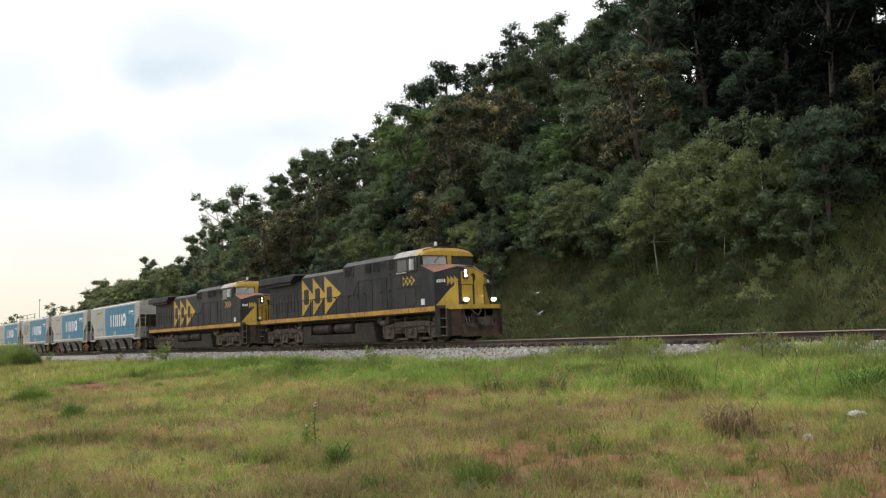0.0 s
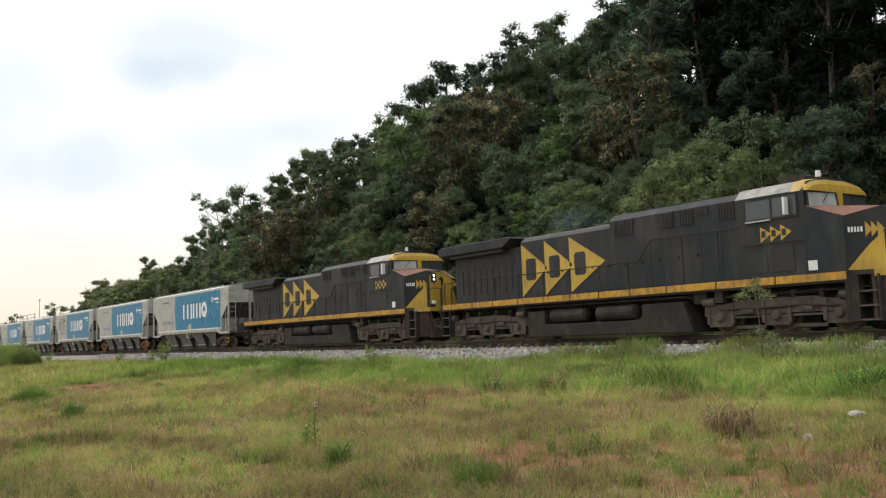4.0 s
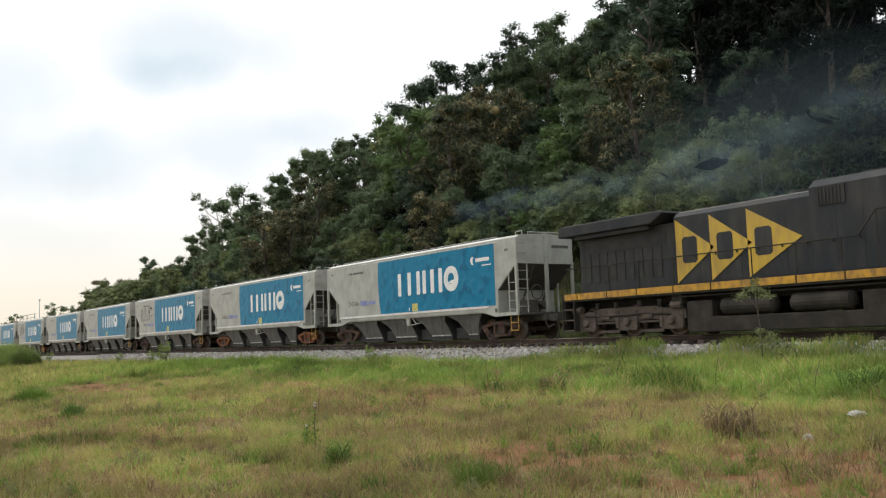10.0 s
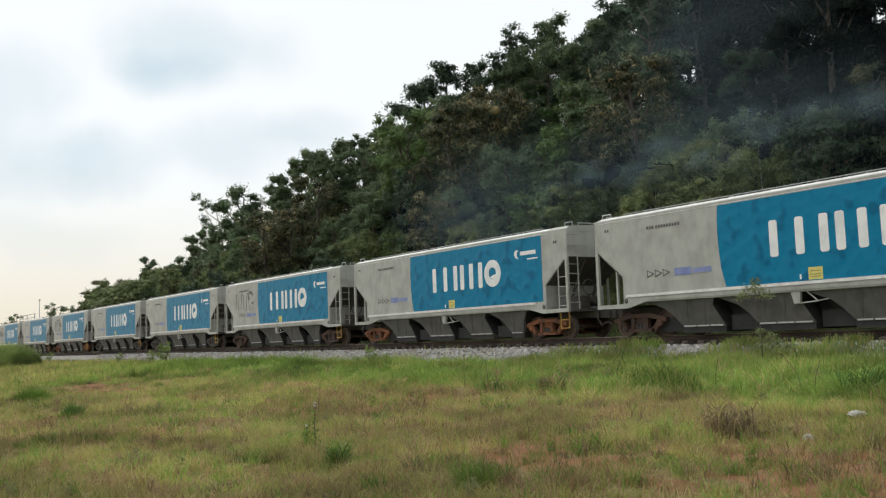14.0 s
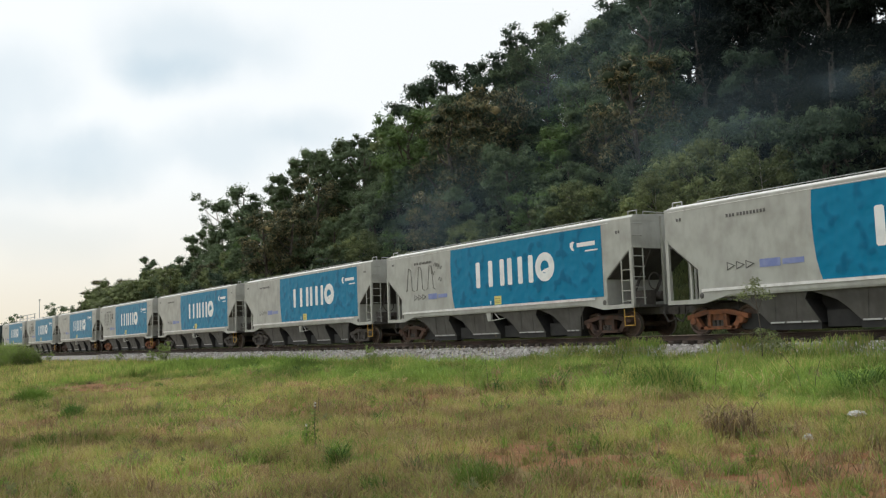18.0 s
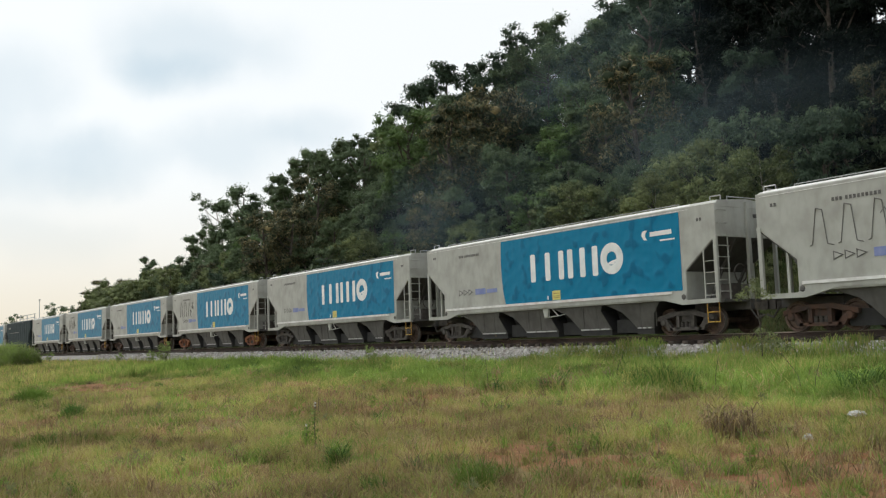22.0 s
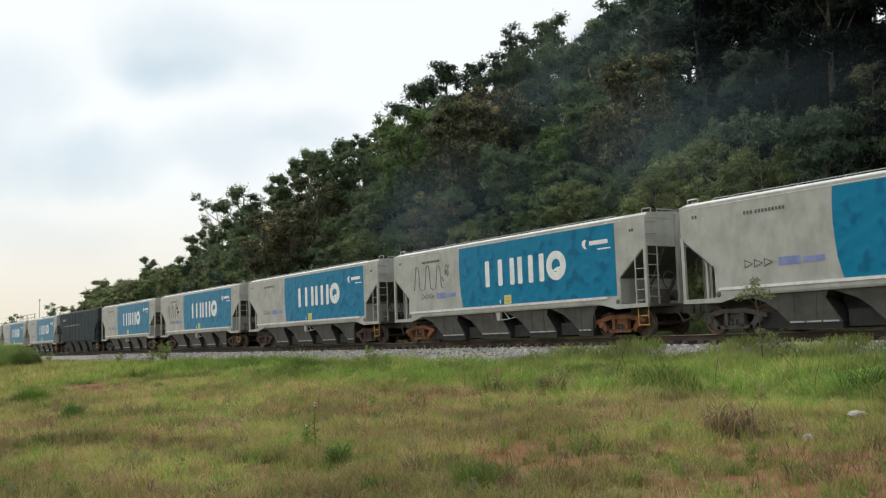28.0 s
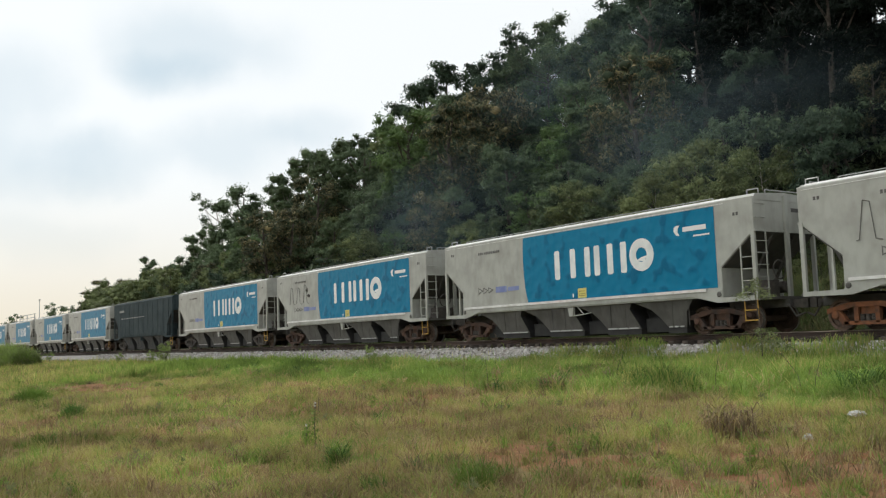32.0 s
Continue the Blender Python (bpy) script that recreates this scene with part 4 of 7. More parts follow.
# looser crowns with long leaves that show their limbs
LOOSE = [
    tree_form(7, 8.5, 3.1, 0.10, 80, 125, 0.30, clump_r=(0.5, 0.95), core=0.45, lobes=10, slim=0.36, droop=0.7, limbs=2, lobe_size=0.36),
    tree_form(8, 9.5, 2.9, 0.12, 80, 125, 0.28, clump_r=(0.5, 0.95), core=0.45, lobes=10, slim=0.36, droop=0.7, limbs=2, lobe_size=0.36),
]
# ridge crowns through which the sky shows
OPEN = [
    tree_form(9, 9.0, 3.1, 0.22, 80, 120, 0.24, clump_r=(0.5, 0.95), core=0.42, lobes=10, limbs=2, lobe_size=0.36),
    tree_form(10, 10.0, 2.9, 0.26, 80, 120, 0.22, clump_r=(0.5, 0.95), core=0.42, lobes=10, limbs=2, lobe_size=0.36),
]
UMBRELLA = tree_form(14, 10.0, 4.2, 0.62, 84, 130, 0.18, clump_r=(0.5, 0.9), core=0.25, lobes=14, flat=0.55, girth=0.5, limbs=3, lobe_size=0.36)
LAYERED = [
    tree_form(15, 5.0, 2.7, 0.02, 84, 115, 0.20, clump_r=(0.45, 0.8), core=0.4, lobes=12, flat=0.92, girth=0.6, slim=0.36, droop=0.6, limbs=3),
    tree_form(16, 5.6, 2.5, 0.04, 84, 115, 0.20, clump_r=(0.45, 0.8), core=0.4, lobes=12, flat=0.92, bark="bark_pale", girth=0.3, slim=0.36, droop=0.6, limbs=3),
]
BUSHES = [tree_form(11, 3.4, 1.9, 0.02, 30, 95, 0.17, clump_r=(0.4, 0.75), lobes=6), tree_form(12, 4.2, 1.8, 0.05, 30, 95, 0.17, clump_r=(0.4, 0.75), lobes=6), tree_form(13, 2.6, 2.1, 0.0, 28, 95, 0.16, clump_r=(0.35, 0.7), lobes=7)]
TALL = [
    tree_form(21, 14.0, 2.2, 0.52, 60, 130, 0.22, clump_r=(0.6, 1.05), bark="bark_pale", core=0.7, girth=0.42, limbs=2, lobes=7),
    tree_form(22, 14.5, 2.5, 0.68, 60, 130, 0.20, clump_r=(0.6, 1.0), flat=0.7, bark="bark_pale", core=0.7, girth=0.42, limbs=2, lobes=8),
    tree_form(23, 14.0, 3.2, 0.52, 30, 110, 0.20, clump_r=(0.45, 0.85), bark="bark_pale", core=0.2, girth=0.6, limbs=1, lobes=6, lean=-0.16, lobe_size=0.26),
]
LEAF_WORDS = {"leaf_shaded": "shade-darkened green", "leaf_dark": "dark green", "leaf_mid": "green", "leaf_spring": "bright green", "leaf_light": "light green", "leaf_rust": "rusty olive"}


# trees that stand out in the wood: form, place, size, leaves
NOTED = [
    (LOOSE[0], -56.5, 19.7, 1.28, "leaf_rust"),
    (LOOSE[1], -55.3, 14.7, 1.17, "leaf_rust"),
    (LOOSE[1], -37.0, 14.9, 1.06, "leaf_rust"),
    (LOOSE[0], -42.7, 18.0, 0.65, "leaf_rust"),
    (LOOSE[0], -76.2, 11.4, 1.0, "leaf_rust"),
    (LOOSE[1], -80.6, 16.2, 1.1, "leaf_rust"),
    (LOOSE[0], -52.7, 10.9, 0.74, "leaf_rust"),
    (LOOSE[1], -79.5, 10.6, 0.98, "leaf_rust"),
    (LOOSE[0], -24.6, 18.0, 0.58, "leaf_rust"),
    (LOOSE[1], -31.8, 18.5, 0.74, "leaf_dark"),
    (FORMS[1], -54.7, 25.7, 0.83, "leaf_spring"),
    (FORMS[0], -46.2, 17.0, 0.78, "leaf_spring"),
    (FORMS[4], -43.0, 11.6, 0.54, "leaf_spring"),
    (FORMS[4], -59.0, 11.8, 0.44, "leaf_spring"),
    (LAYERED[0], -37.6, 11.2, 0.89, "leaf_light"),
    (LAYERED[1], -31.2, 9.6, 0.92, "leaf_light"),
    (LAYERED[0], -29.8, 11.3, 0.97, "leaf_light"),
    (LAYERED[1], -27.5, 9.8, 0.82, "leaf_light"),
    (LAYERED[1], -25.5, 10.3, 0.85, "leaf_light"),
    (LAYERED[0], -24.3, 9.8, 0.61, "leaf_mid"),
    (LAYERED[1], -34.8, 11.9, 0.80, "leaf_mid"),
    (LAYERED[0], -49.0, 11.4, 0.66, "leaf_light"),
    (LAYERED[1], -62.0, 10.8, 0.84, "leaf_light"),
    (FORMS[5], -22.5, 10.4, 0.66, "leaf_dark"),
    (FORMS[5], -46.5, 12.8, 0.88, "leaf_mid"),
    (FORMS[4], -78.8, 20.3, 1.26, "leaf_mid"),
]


def plant_hill():
    rng = np.random.default_rng(17)
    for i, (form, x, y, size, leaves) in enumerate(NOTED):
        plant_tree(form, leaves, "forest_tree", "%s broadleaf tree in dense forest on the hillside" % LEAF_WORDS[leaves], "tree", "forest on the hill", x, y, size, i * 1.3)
    spots = []
    tries = 0
    while len(spots) < 185 and tries < 40000:
        tries += 1
        x, y = -16 - 110 * rng.random() ** 1.25, rng.uniform(12.3, 46)
        # only the wedge of hillside that the lookout takes in
        if x > -16 - (y - 12) * 0.55:
            continue
        gap = 3.6 + 0.9 * (y > 24)
        if all((x - a) ** 2 + (y - b) ** 2 > gap * gap for a, b in spots) and all((x - q[1]) ** 2 + (y - q[2]) ** 2 > 5.5 for q in NOTED):
            spots.append((x, y))
    for x, y in spots:
        r = rng.random()
        # the near end's shade is put into the leaf colour
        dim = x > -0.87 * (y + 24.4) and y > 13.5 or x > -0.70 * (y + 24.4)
        # beyond x -62 paler leaves carry the distance's haze and brighter light
        leaves = "leaf_shaded" if dim else "leaf_rust" if r < 0.06 else "leaf_mid" if r < 0.52 else "leaf_spring" if r < 0.60 else "leaf_light" if r < 0.68 and y < 17 else "leaf_mid" if x < -62 and r < 0.85 else "leaf_dark"
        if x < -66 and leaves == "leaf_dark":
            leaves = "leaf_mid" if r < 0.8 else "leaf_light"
        size = rng.uniform(0.70, 1.22) * (0.72 if y < 15 else 1.0) * (0.84 if x < -85 else 1.0)
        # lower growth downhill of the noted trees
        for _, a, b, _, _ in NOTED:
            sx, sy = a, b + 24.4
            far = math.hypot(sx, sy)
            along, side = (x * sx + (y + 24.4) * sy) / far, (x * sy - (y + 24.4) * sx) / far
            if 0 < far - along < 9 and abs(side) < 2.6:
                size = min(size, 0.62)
        form = FORMS[int(rng.integers(6))] if leaves != "leaf_rust" else LOOSE[int(rng.integers(2))]
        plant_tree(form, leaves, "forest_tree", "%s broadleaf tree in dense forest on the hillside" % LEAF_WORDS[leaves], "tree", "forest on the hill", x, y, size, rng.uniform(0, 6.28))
    k = 0
    while k < 90:
        x, y = rng.uniform(-110, -14), rng.uniform(9.3, 14.0)
        if x > -14 - (y - 9) * 0.55 or (x > -40 and y < 10.6):
            continue
        leaves = "leaf_light" if rng.random() < 0.3 else "leaf_mid" if rng.random() < 0.6 else "leaf_dark"
        plant_tree(BUSHES[int(rng.integers(3))], leaves, "forest_shrub", "%s leafy shrub at the forest's edge" % LEAF_WORDS[leaves], "shrub", "shrubs below the forest", x, y, rng.uniform(0.6, 1.15), rng.uniform(0, 6.28))
        k += 1


def undergrowth():
    """Low leafage that covers the forest floor between the trunks, joined."""
    rng = np.random.default_rng(19)
    cs, rs = [], []
    while len(cs) < 1500:
        x, y = -15 - 85 * rng.random() ** 1.2, rng.uniform(10.8, 34)
        if x > -13 - (y - 12) * 0.5:
            continue
        cs.append((x, y, float(ground_z(x, y)) + rng.uniform(0.3, 1.5)))
        rs.append(rng.uniform(0.6, 1.15))
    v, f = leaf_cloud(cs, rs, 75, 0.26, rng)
    # near-black leaves: shade between the trunks is part of their colour
    tagged(new("undergrowth", tri_mesh("undergrowth", v, f, MAT["leaf_shaded"])), "leafy undergrowth on the forest floor, shade in its dark green", "undergrowth", kind="stuff")


plant_hill()
undergrowth()
# unseen trees added past the near end to keep sky light off the wood
for i in range(16):
    x, y = (-13.5, -9.0, -4.0, 1.0)[i % 4] - 1.1 * (i // 4), 12.5 + 5.2 * (i // 4) + 1.3 * (i % 3)
    plant_tree(FORMS[i % 6], "leaf_dark", "forest_tree", "unseen broadleaf tree added past the wood to block sky light", "tree", "forest on the hill", x, y, 1.0 + 0.07 * (i % 5), i * 1.9)
# crowns along the ridge; the nearest two in the shade-dark leaf colour
for form, x, y, size, turn, leaves in ((OPEN[0], -73.4, 27, 1.40, 0.0, "leaf_dark"), (OPEN[1], -77.0, 26, 1.28, 1.7, "leaf_dark"), (OPEN[0], -69.2, 28, 1.30, 3.4, "leaf_dark"), (OPEN[1], -66.4, 31, 1.22, 5.1, "leaf_dark"), (FORMS[2], -71.0, 26, 1.05, 5.1, "leaf_dark"), (UMBRELLA, -60.9, 29, 1.02, 6.8, "leaf_mid"), (OPEN[0], -55.9, 30, 1.28, 8.5, "leaf_mid"), (OPEN[1], -52.8, 31, 1.18, 10.2, "leaf_dark"), (FORMS[2], -60.0, 33, 1.25, 11.9, "leaf_dark"), (FORMS[0], -64.5, 29, 1.05, 2.9, "leaf_mid"), (FORMS[3], -51.5, 33, 1.15, 1.0, "leaf_dark"), (FORMS[2], -47.5, 32, 1.30, 2.0, "leaf_dark"), (FORMS[3], -45.0, 33, 1.30, 4.0, "leaf_shaded"), (FORMS[2], -41.0, 33, 1.45, 5.0, "leaf_shaded")):
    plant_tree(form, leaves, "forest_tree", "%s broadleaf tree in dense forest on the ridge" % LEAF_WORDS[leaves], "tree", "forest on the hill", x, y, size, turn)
# tall trees that stand out over the ridge
for form, x, y, size, turn, leaves in ((TALL[1], -101.5, 26, 1.08, 0.5, "leaf_mid"), (TALL[0], -107.7, 26, 1.12, 2.6, "leaf_mid"), (TALL[0], -111.2, 26, 1.05, 0.1, "leaf_mid"), (TALL[1], -89.4, 26, 0.88, 4.7, "leaf_mid"), (TALL[0], -82.6, 26, 0.85, 5.0, "leaf_mid"), (TALL[0], -166.7, 26, 0.90, 6.8, "leaf_mid"), (TALL[0], -141.0, 26, 1.04, 8.9, "leaf_mid"), (TALL[2], -127.5, 26, 1.26, 0.6, "leaf_mid")):
    plant_tree(form, leaves, "tall_tree", "tall open-crowned tree with a pale trunk on the ridge", "tree", "tall trees on the ridge", x, y, size, turn)
for x, y, size, turn in ((-121.2, 25, 1.62, 0.4), (-116.0, 24, 1.18, 2.2), (-123.0, 23, 1.15, 3.9), (-105.0, 25, 0.98, 5.1), (-97.5, 25, 0.98, 1.0), (-93.0, 26, 0.92, 2.7), (-86.0, 27, 0.95, 3.3), (-111.5, 24, 0.92, 0.8)):
    plant_tree(FORMS[3], "leaf_mid", "forest_tree", "tall green broadleaf tree on the ridge", "tree", "forest on the hill", x, y, size, turn)


def far_woods():
    """The hill's woods beyond the near slope, joined."""
    rng = np.random.default_rng(23)
    cs, rs = [], []
    wood = Shape()
    n = 0
    while n < 380:
        x, y = -122 - 145 * rng.random() ** 1.2, rng.uniform(9, 50)
        if x < -150 - (y - 10) * 4.23 or x < -188 or -x > 4.02 * (y + 24.4):
            continue
        z = float(ground_z(x, y))
        h = rng.uniform(4.8, 7.8) * (0.8 if y < 14 else 1) * (0.75 if x < -240 else 1)
        wood.rod((x, y, z - 0.5), (x, y, z + h * 0.7), 0.16, 5, 0.06)
        for i in range(24):
            d = rng.normal(size=3)
            d /= np.linalg.norm(d)
            k = rng.uniform(0.5, 1) ** 0.5
            cs.append((x + d[0] * 2.7 * k, y + d[1] * 2.7 * k, z + h * 0.6 + d[2] * h * 0.38 * k))
            rs.append(rng.uniform(0.6, 1.05))
        n += 1
    v, f = leaf_cloud(cs, rs, 26, 0.36, rng)
    v2, f2 = clump_cores(cs, rs, rng, 0.5)
    v, f = np.concatenate([v, v2]), np.concatenate([f, f2 + len(v)])
    root = thing("far_woods", "dense green woods on the hill farther along the line", "woods", kind="stuff")
    part("trunks", wood, MAT["bark"], root)
    # light green is the woods' own tone, with distance haze put in
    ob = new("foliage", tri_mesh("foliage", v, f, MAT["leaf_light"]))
    ob.parent = root


far_woods()
# a knot of larger trees where the hill ends
for x, y, form, size, turn, leaves in ((-188.8, 20, 2, 0.70, 0.0, "leaf_mid"), (-187.7, 21, 0, 0.89, 1.3, "leaf_rust"), (-177.8, 20, 4, 0.97, 2.6, "leaf_rust"), (-175.4, 21, 0, 1.10, 3.9, "leaf_rust"), (-165.6, 20, 2, 1.10, 5.2, "leaf_rust"), (-165.1, 21, 4, 0.86, 6.5, "leaf_mid"), (-170.4, 17, 2, 0.51, 7.8, "leaf_light"), (-155.1, 20, 2, 0.92, 9.1, "leaf_light"), (-155.4, 16, 4, 0.52, 10.4, "leaf_mid")):
    plant_tree(FORMS[form], leaves, "forest_tree", "%s broadleaf tree in a knot at the hill's end" % LEAF_WORDS[leaves], "tree", "forest on the hill", x, y, size, turn)
# trees in the distance where the hill runs out
DIST = tree_form(31, 9.0, 2.6, 0.3, 30, 60, 0.34, clump_r=(0.6, 1.0))
for x, y, s, t in ((-323, 43, 1.85, 0.3), (-322, 48.5, 1.55, 1.3), (-330, 46, 1.1, 2.2), (-414, 46, 1.85, 4.1), (-424, 44, 1.5, 3.0), (-413, 50, 1.5, 0.5), (-420, 41, 1.3, 5.0), (-470, -4, 1.2, 1.9), (-480, 30, 1.3, 2.9)):
    plant_tree(DIST, "leaf_mid", "distant_tree", "far green tree beside the line", "tree", "distant trees", x, y, s, t)


# ---- rolling stock ----
def wheelset(parent, x, r, name="wheelset"):
    """Two wheels on an axle, with hub and lightening rings; turns about y."""
    ax = part(name, Shape().rod((0, -1.02, 0), (0, 1.02, 0), 0.085, 10), MAT["wheel"], parent)
    ax.location = (x, 0, r)
    for k in (-1, 1):
        prof = [(0.06, 0.07), (0.17, 0.07), (0.19, 0.03), (r * 0.78, 0.015), (r * 0.82, 0.065), (r, 0.065)]
        back = [(r, -0.055), (r + 0.028, -0.06), (r + 0.028, -0.085), (r * 0.8, -0.085), (r * 0.76, -0.03), (0.19, -0.02), (0.17, -0.07), (0.06, -0.07)]
        w = Shape().lathe([(a, 0.835 * k + b * k) for a, b in prof + back], (0, 0, 0), 24)
        for i in range(4):
            a = i * math.pi / 2
            w.rod((math.cos(a) * r * 0.48, (0.835 + 0.01) * k, math.sin(a) * r * 0.48), (math.cos(a) * r * 0.48, (0.835 + 0.04) * k, math.sin(a) * r * 0.48), 0.045, 8)
        wh = part("wheel", w, MAT["wheel"], ax)
        part("tread", Shape().lathe([(r * 0.985, (0.835 + 0.066) * k), (r + 0.0015, (0.835 + 0.06) * k), (r + 0.0015, (0.835 - 0.05) * k)], (0, 0, 0), 24), MAT["tread"], ax, "bright worn tread")
    return ax


def freight_bogie(parent, x, mat):
    """Three-piece truck: two cast frames, bolster, springs, axle boxes."""
    bolster = Shape().box(x - 0.2, x + 0.2, -1.12, 1.12, 0.42, 0.72)
    part("bolster", bolster, mat, parent)
    for k in (-1, 1):
        y0, y1 = (1.05 * k, 1.2 * k) if k > 0 else (-1.2, -1.05)
        s = Shape()
        s.slab([(x - 1.16, 0.46), (x - 1.16, 0.60), (x - 0.80, 0.68), (x - 0.45, 0.76), (x + 0.45, 0.76), (x + 0.80, 0.68), (x + 1.16, 0.60), (x + 1.16, 0.46), (x + 0.72, 0.55), (x + 0.40, 0.62), (x - 0.40, 0.62), (x - 0.72, 0.55)], y0, y1)
        for q in (-1, 1):
            s.slab([(x + 0.98 * q, 0.54), (x + 0.80 * q, 0.56), (x + 0.50 * q, 0.16), (x + 0.72 * q, 0.16)], y0, y1)
            s.slab([(x + 0.36 * q, 0.64), (x + 0.24 * q, 0.64), (x + 0.24 * q, 0.20), (x + 0.36 * q, 0.20)], y0, y1)
        s.box(x - 0.66, x + 0.66, y0, y1, 0.15, 0.25)
        for d in (-0.9, 0.9):
            s.lathe([(0.0, 1.24 * k), (0.10, 1.24 * k), (0.13, 1.20 * k), (0.13, 1.04 * k)], (x + d, 0, 0.43), 10)
        part("side_frame", s, mat, parent)
        for d in (-0.16, 0, 0.16):
            sp = Shape().lathe([(0.075, 0.24), (0.055, 0.27), (0.075, 0.30), (0.055, 0.33), (0.075, 0.36), (0.055, 0.39), (0.075, 0.43)], (x + d, 1.12 * k, 0), 8, "z")
            part("coil_spring", sp, MAT["bogie_grey"], parent)
    for d in (-0.9, 0.9):
        wheelset(parent, x + d, 0.43)


def plate(parent, name, x0, x1, z0, z1, material, label="", y=-1.484, depth=0.006, k=-1):
    return part(name, Shape().box(x0, x1, *sorted((y, y + k * depth)), z0, z1), material, parent, label)


def bar_row(shape, x0, x1, z0, z1, count, y=-1.486, depth=0.004, ratio=0.65):
    """Plain bars in place of writing."""
    w = (x1 - x0) / count
    for i in range(count):
        shape.box(x0 + i * w, x0 + i * w + w * ratio, y - depth, y, z0, z1)
    return shape


def hopper_wagon(name, label, body_mat, under_mat, trim_mat, bogie_mat, livery=True):
    """A covered hopper wagon: 16 m body, open ends over the bogies, four discharge bays."""
    wg = thing(name, label, "freight wagon", "hopper wagons of the train")
    body = Shape()
    half = [(6.75, 1.12), (6.75, 2.02), (8.0, 3.02), (8.0, 4.03)]
    poly = half + [(-x, z) for x, z in reversed(half)]
    body.slab(poly, -1.48, 1.48)
    body_ob = part("body", body, body_mat, wg, soft=0.02)
    # skirt of the side sheets
    for k in (-1, 1):
        sk = [(-8.0, 0.97), (-6.55, 0.95), (-5.55, 1.18), (5.55, 1.18), (6.55, 0.95), (8.0, 0.97), (8.0, 1.10), (6.76, 1.10), (6.72, 1.16), (6.72, 1.34), (-6.72, 1.34), (-6.72, 1.16), (-6.76, 1.10), (-8.0, 1.10)]
        part("side_sill", Shape().slab(sk, *sorted((1.40 * k, 1.505 * k))), body_mat, wg)
        st = part("sill_stripe", Shape().slab([(-6.6, 1.315), (6.15, 1.315), (6.15, 1.40), (-6.6, 1.40)], *sorted((1.49 * k, 1.530 * k))), trim_mat, wg, "pale rail along the lower side")
        # roof's sloping edge
        part("roof_edge", Shape().slab([(1.49 * k, 3.93), (1.28 * k, 4.12), (1.20 * k, 4.10), (1.40 * k, 3.90)], -7.85, 6.95, "x"), trim_mat, wg, "pale sloping edge of the roof")
    roof = Shape().slab([(-1.47, 4.0), (-1.25, 4.11), (0, 4.19), (1.25, 4.11), (1.47, 4.0)], -7.98, 7.98, "x")
    roof.slab([(-1.48, 3.92), (-1.34, 4.11), (0, 4.2), (1.34, 4.11), (1.48, 3.92)], 6.96, 8.01, "x")
    part("roof", roof, body_mat, wg)
    hatch = Shape().slab([(-0.32, 4.18), (-0.26, 4.27), (0.26, 4.27), (0.32, 4.18)], -6.6, 6.4, "x")
    for i in range(9):
        hatch.box(-6.0 + i * 1.5, -5.9 + i * 1.5, -0.36, 0.36, 4.17, 4.29)
    part("roof_hatch", hatch, body_mat, wg)
    rail = Shape().path([(-7.0, -1.0, 4.12), (-7.0, -1.0, 4.22), (6.2, -1.0, 4.22), (6.2, -1.0, 4.12)], 0.014, 5)
    for i in range(8):
        rail.rod((-5.5 + i * 1.5, -1.0, 4.1), (-5.5 + i * 1.5, -1.0, 4.22), 0.012, 5)
    part("roof_rail", rail, MAT["galv"], wg)
    for e in (-1, 1):
        gr = Shape()
        gr.path([(7.55 * e, -1.1, 4.1), (7.55 * e, -1.1, 4.28), (7.95 * e, -1.1, 4.28), (7.95 * e, -1.1, 4.1)], 0.018, 5)
        gr.path([(8.0 * e, -0.85, 4.08), (8.0 * e, -0.85, 4.24), (8.0 * e, 1.2, 4.24), (8.0 * e, 1.2, 4.08)], 0.018, 5)
        part("roof_grab_rail", gr, MAT["galv"], wg)
        part("end_rib", Shape().box(*sorted((8.0 * e, 8.04 * e)), -1.48, 1.48, 2.98, 3.05), body_mat, wg)
        for k in (-1, 1):
            part("corner_post", Shape().box(*sorted((7.88 * e, 8.0 * e)), *sorted((1.40 * k, 1.495 * k)), 1.0, 3.05), body_mat, wg)
            if e != -k:
                continue
            # lower step ladder, at two opposite corners
            lad = Shape()
            y = 1.46 * k
            for x in (7.5, 7.96):
                lad.rod((x * e, y, 0.36), (x * e, y, 1.0), 0.018, 5)
            for z in (0.38, 0.68):
                lad.rod((7.5 * e, y, z), (7.96 * e, y, z), 0.018, 5)
            part("step", lad, MAT["steel_yellow"], wg, "yellow step")
        part("centre_post", Shape().box(*sorted((8.0 * e, 8.10 * e)), -0.07, 0.07, 1.0, 4.1), body_mat, wg)
        stile = part("end_ladder", Shape().box(*sorted((8.02 * e, 8.05 * e)), *sorted((-1.02 * e, -0.98 * e)), 1.05, 3.06), body_mat, wg)
        for z in (1.3, 1.65, 2.0, 2.35, 2.7, 3.0):
            part("rung", Shape().rod((8.04 * e, -1.46 * e, z), (8.04 * e, -0.93 * e, z), 0.016, 5), body_mat, stile)
        for z in (3.4, 3.8):
            part("hand_hold", Shape().path([(8.0 * e, -1.42 * e, z), (8.08 * e, -1.42 * e, z), (8.08 * e, -1.02 * e, z), (8.0 * e, -1.02 * e, z)], 0.016, 5), body_mat, wg)
        stile = part("side_ladder", Shape().box(*sorted((7.46 * e, 7.50 * e)), *sorted((-1.49 * e, -1.46 * e)), 1.08, 2.62), body_mat, wg)
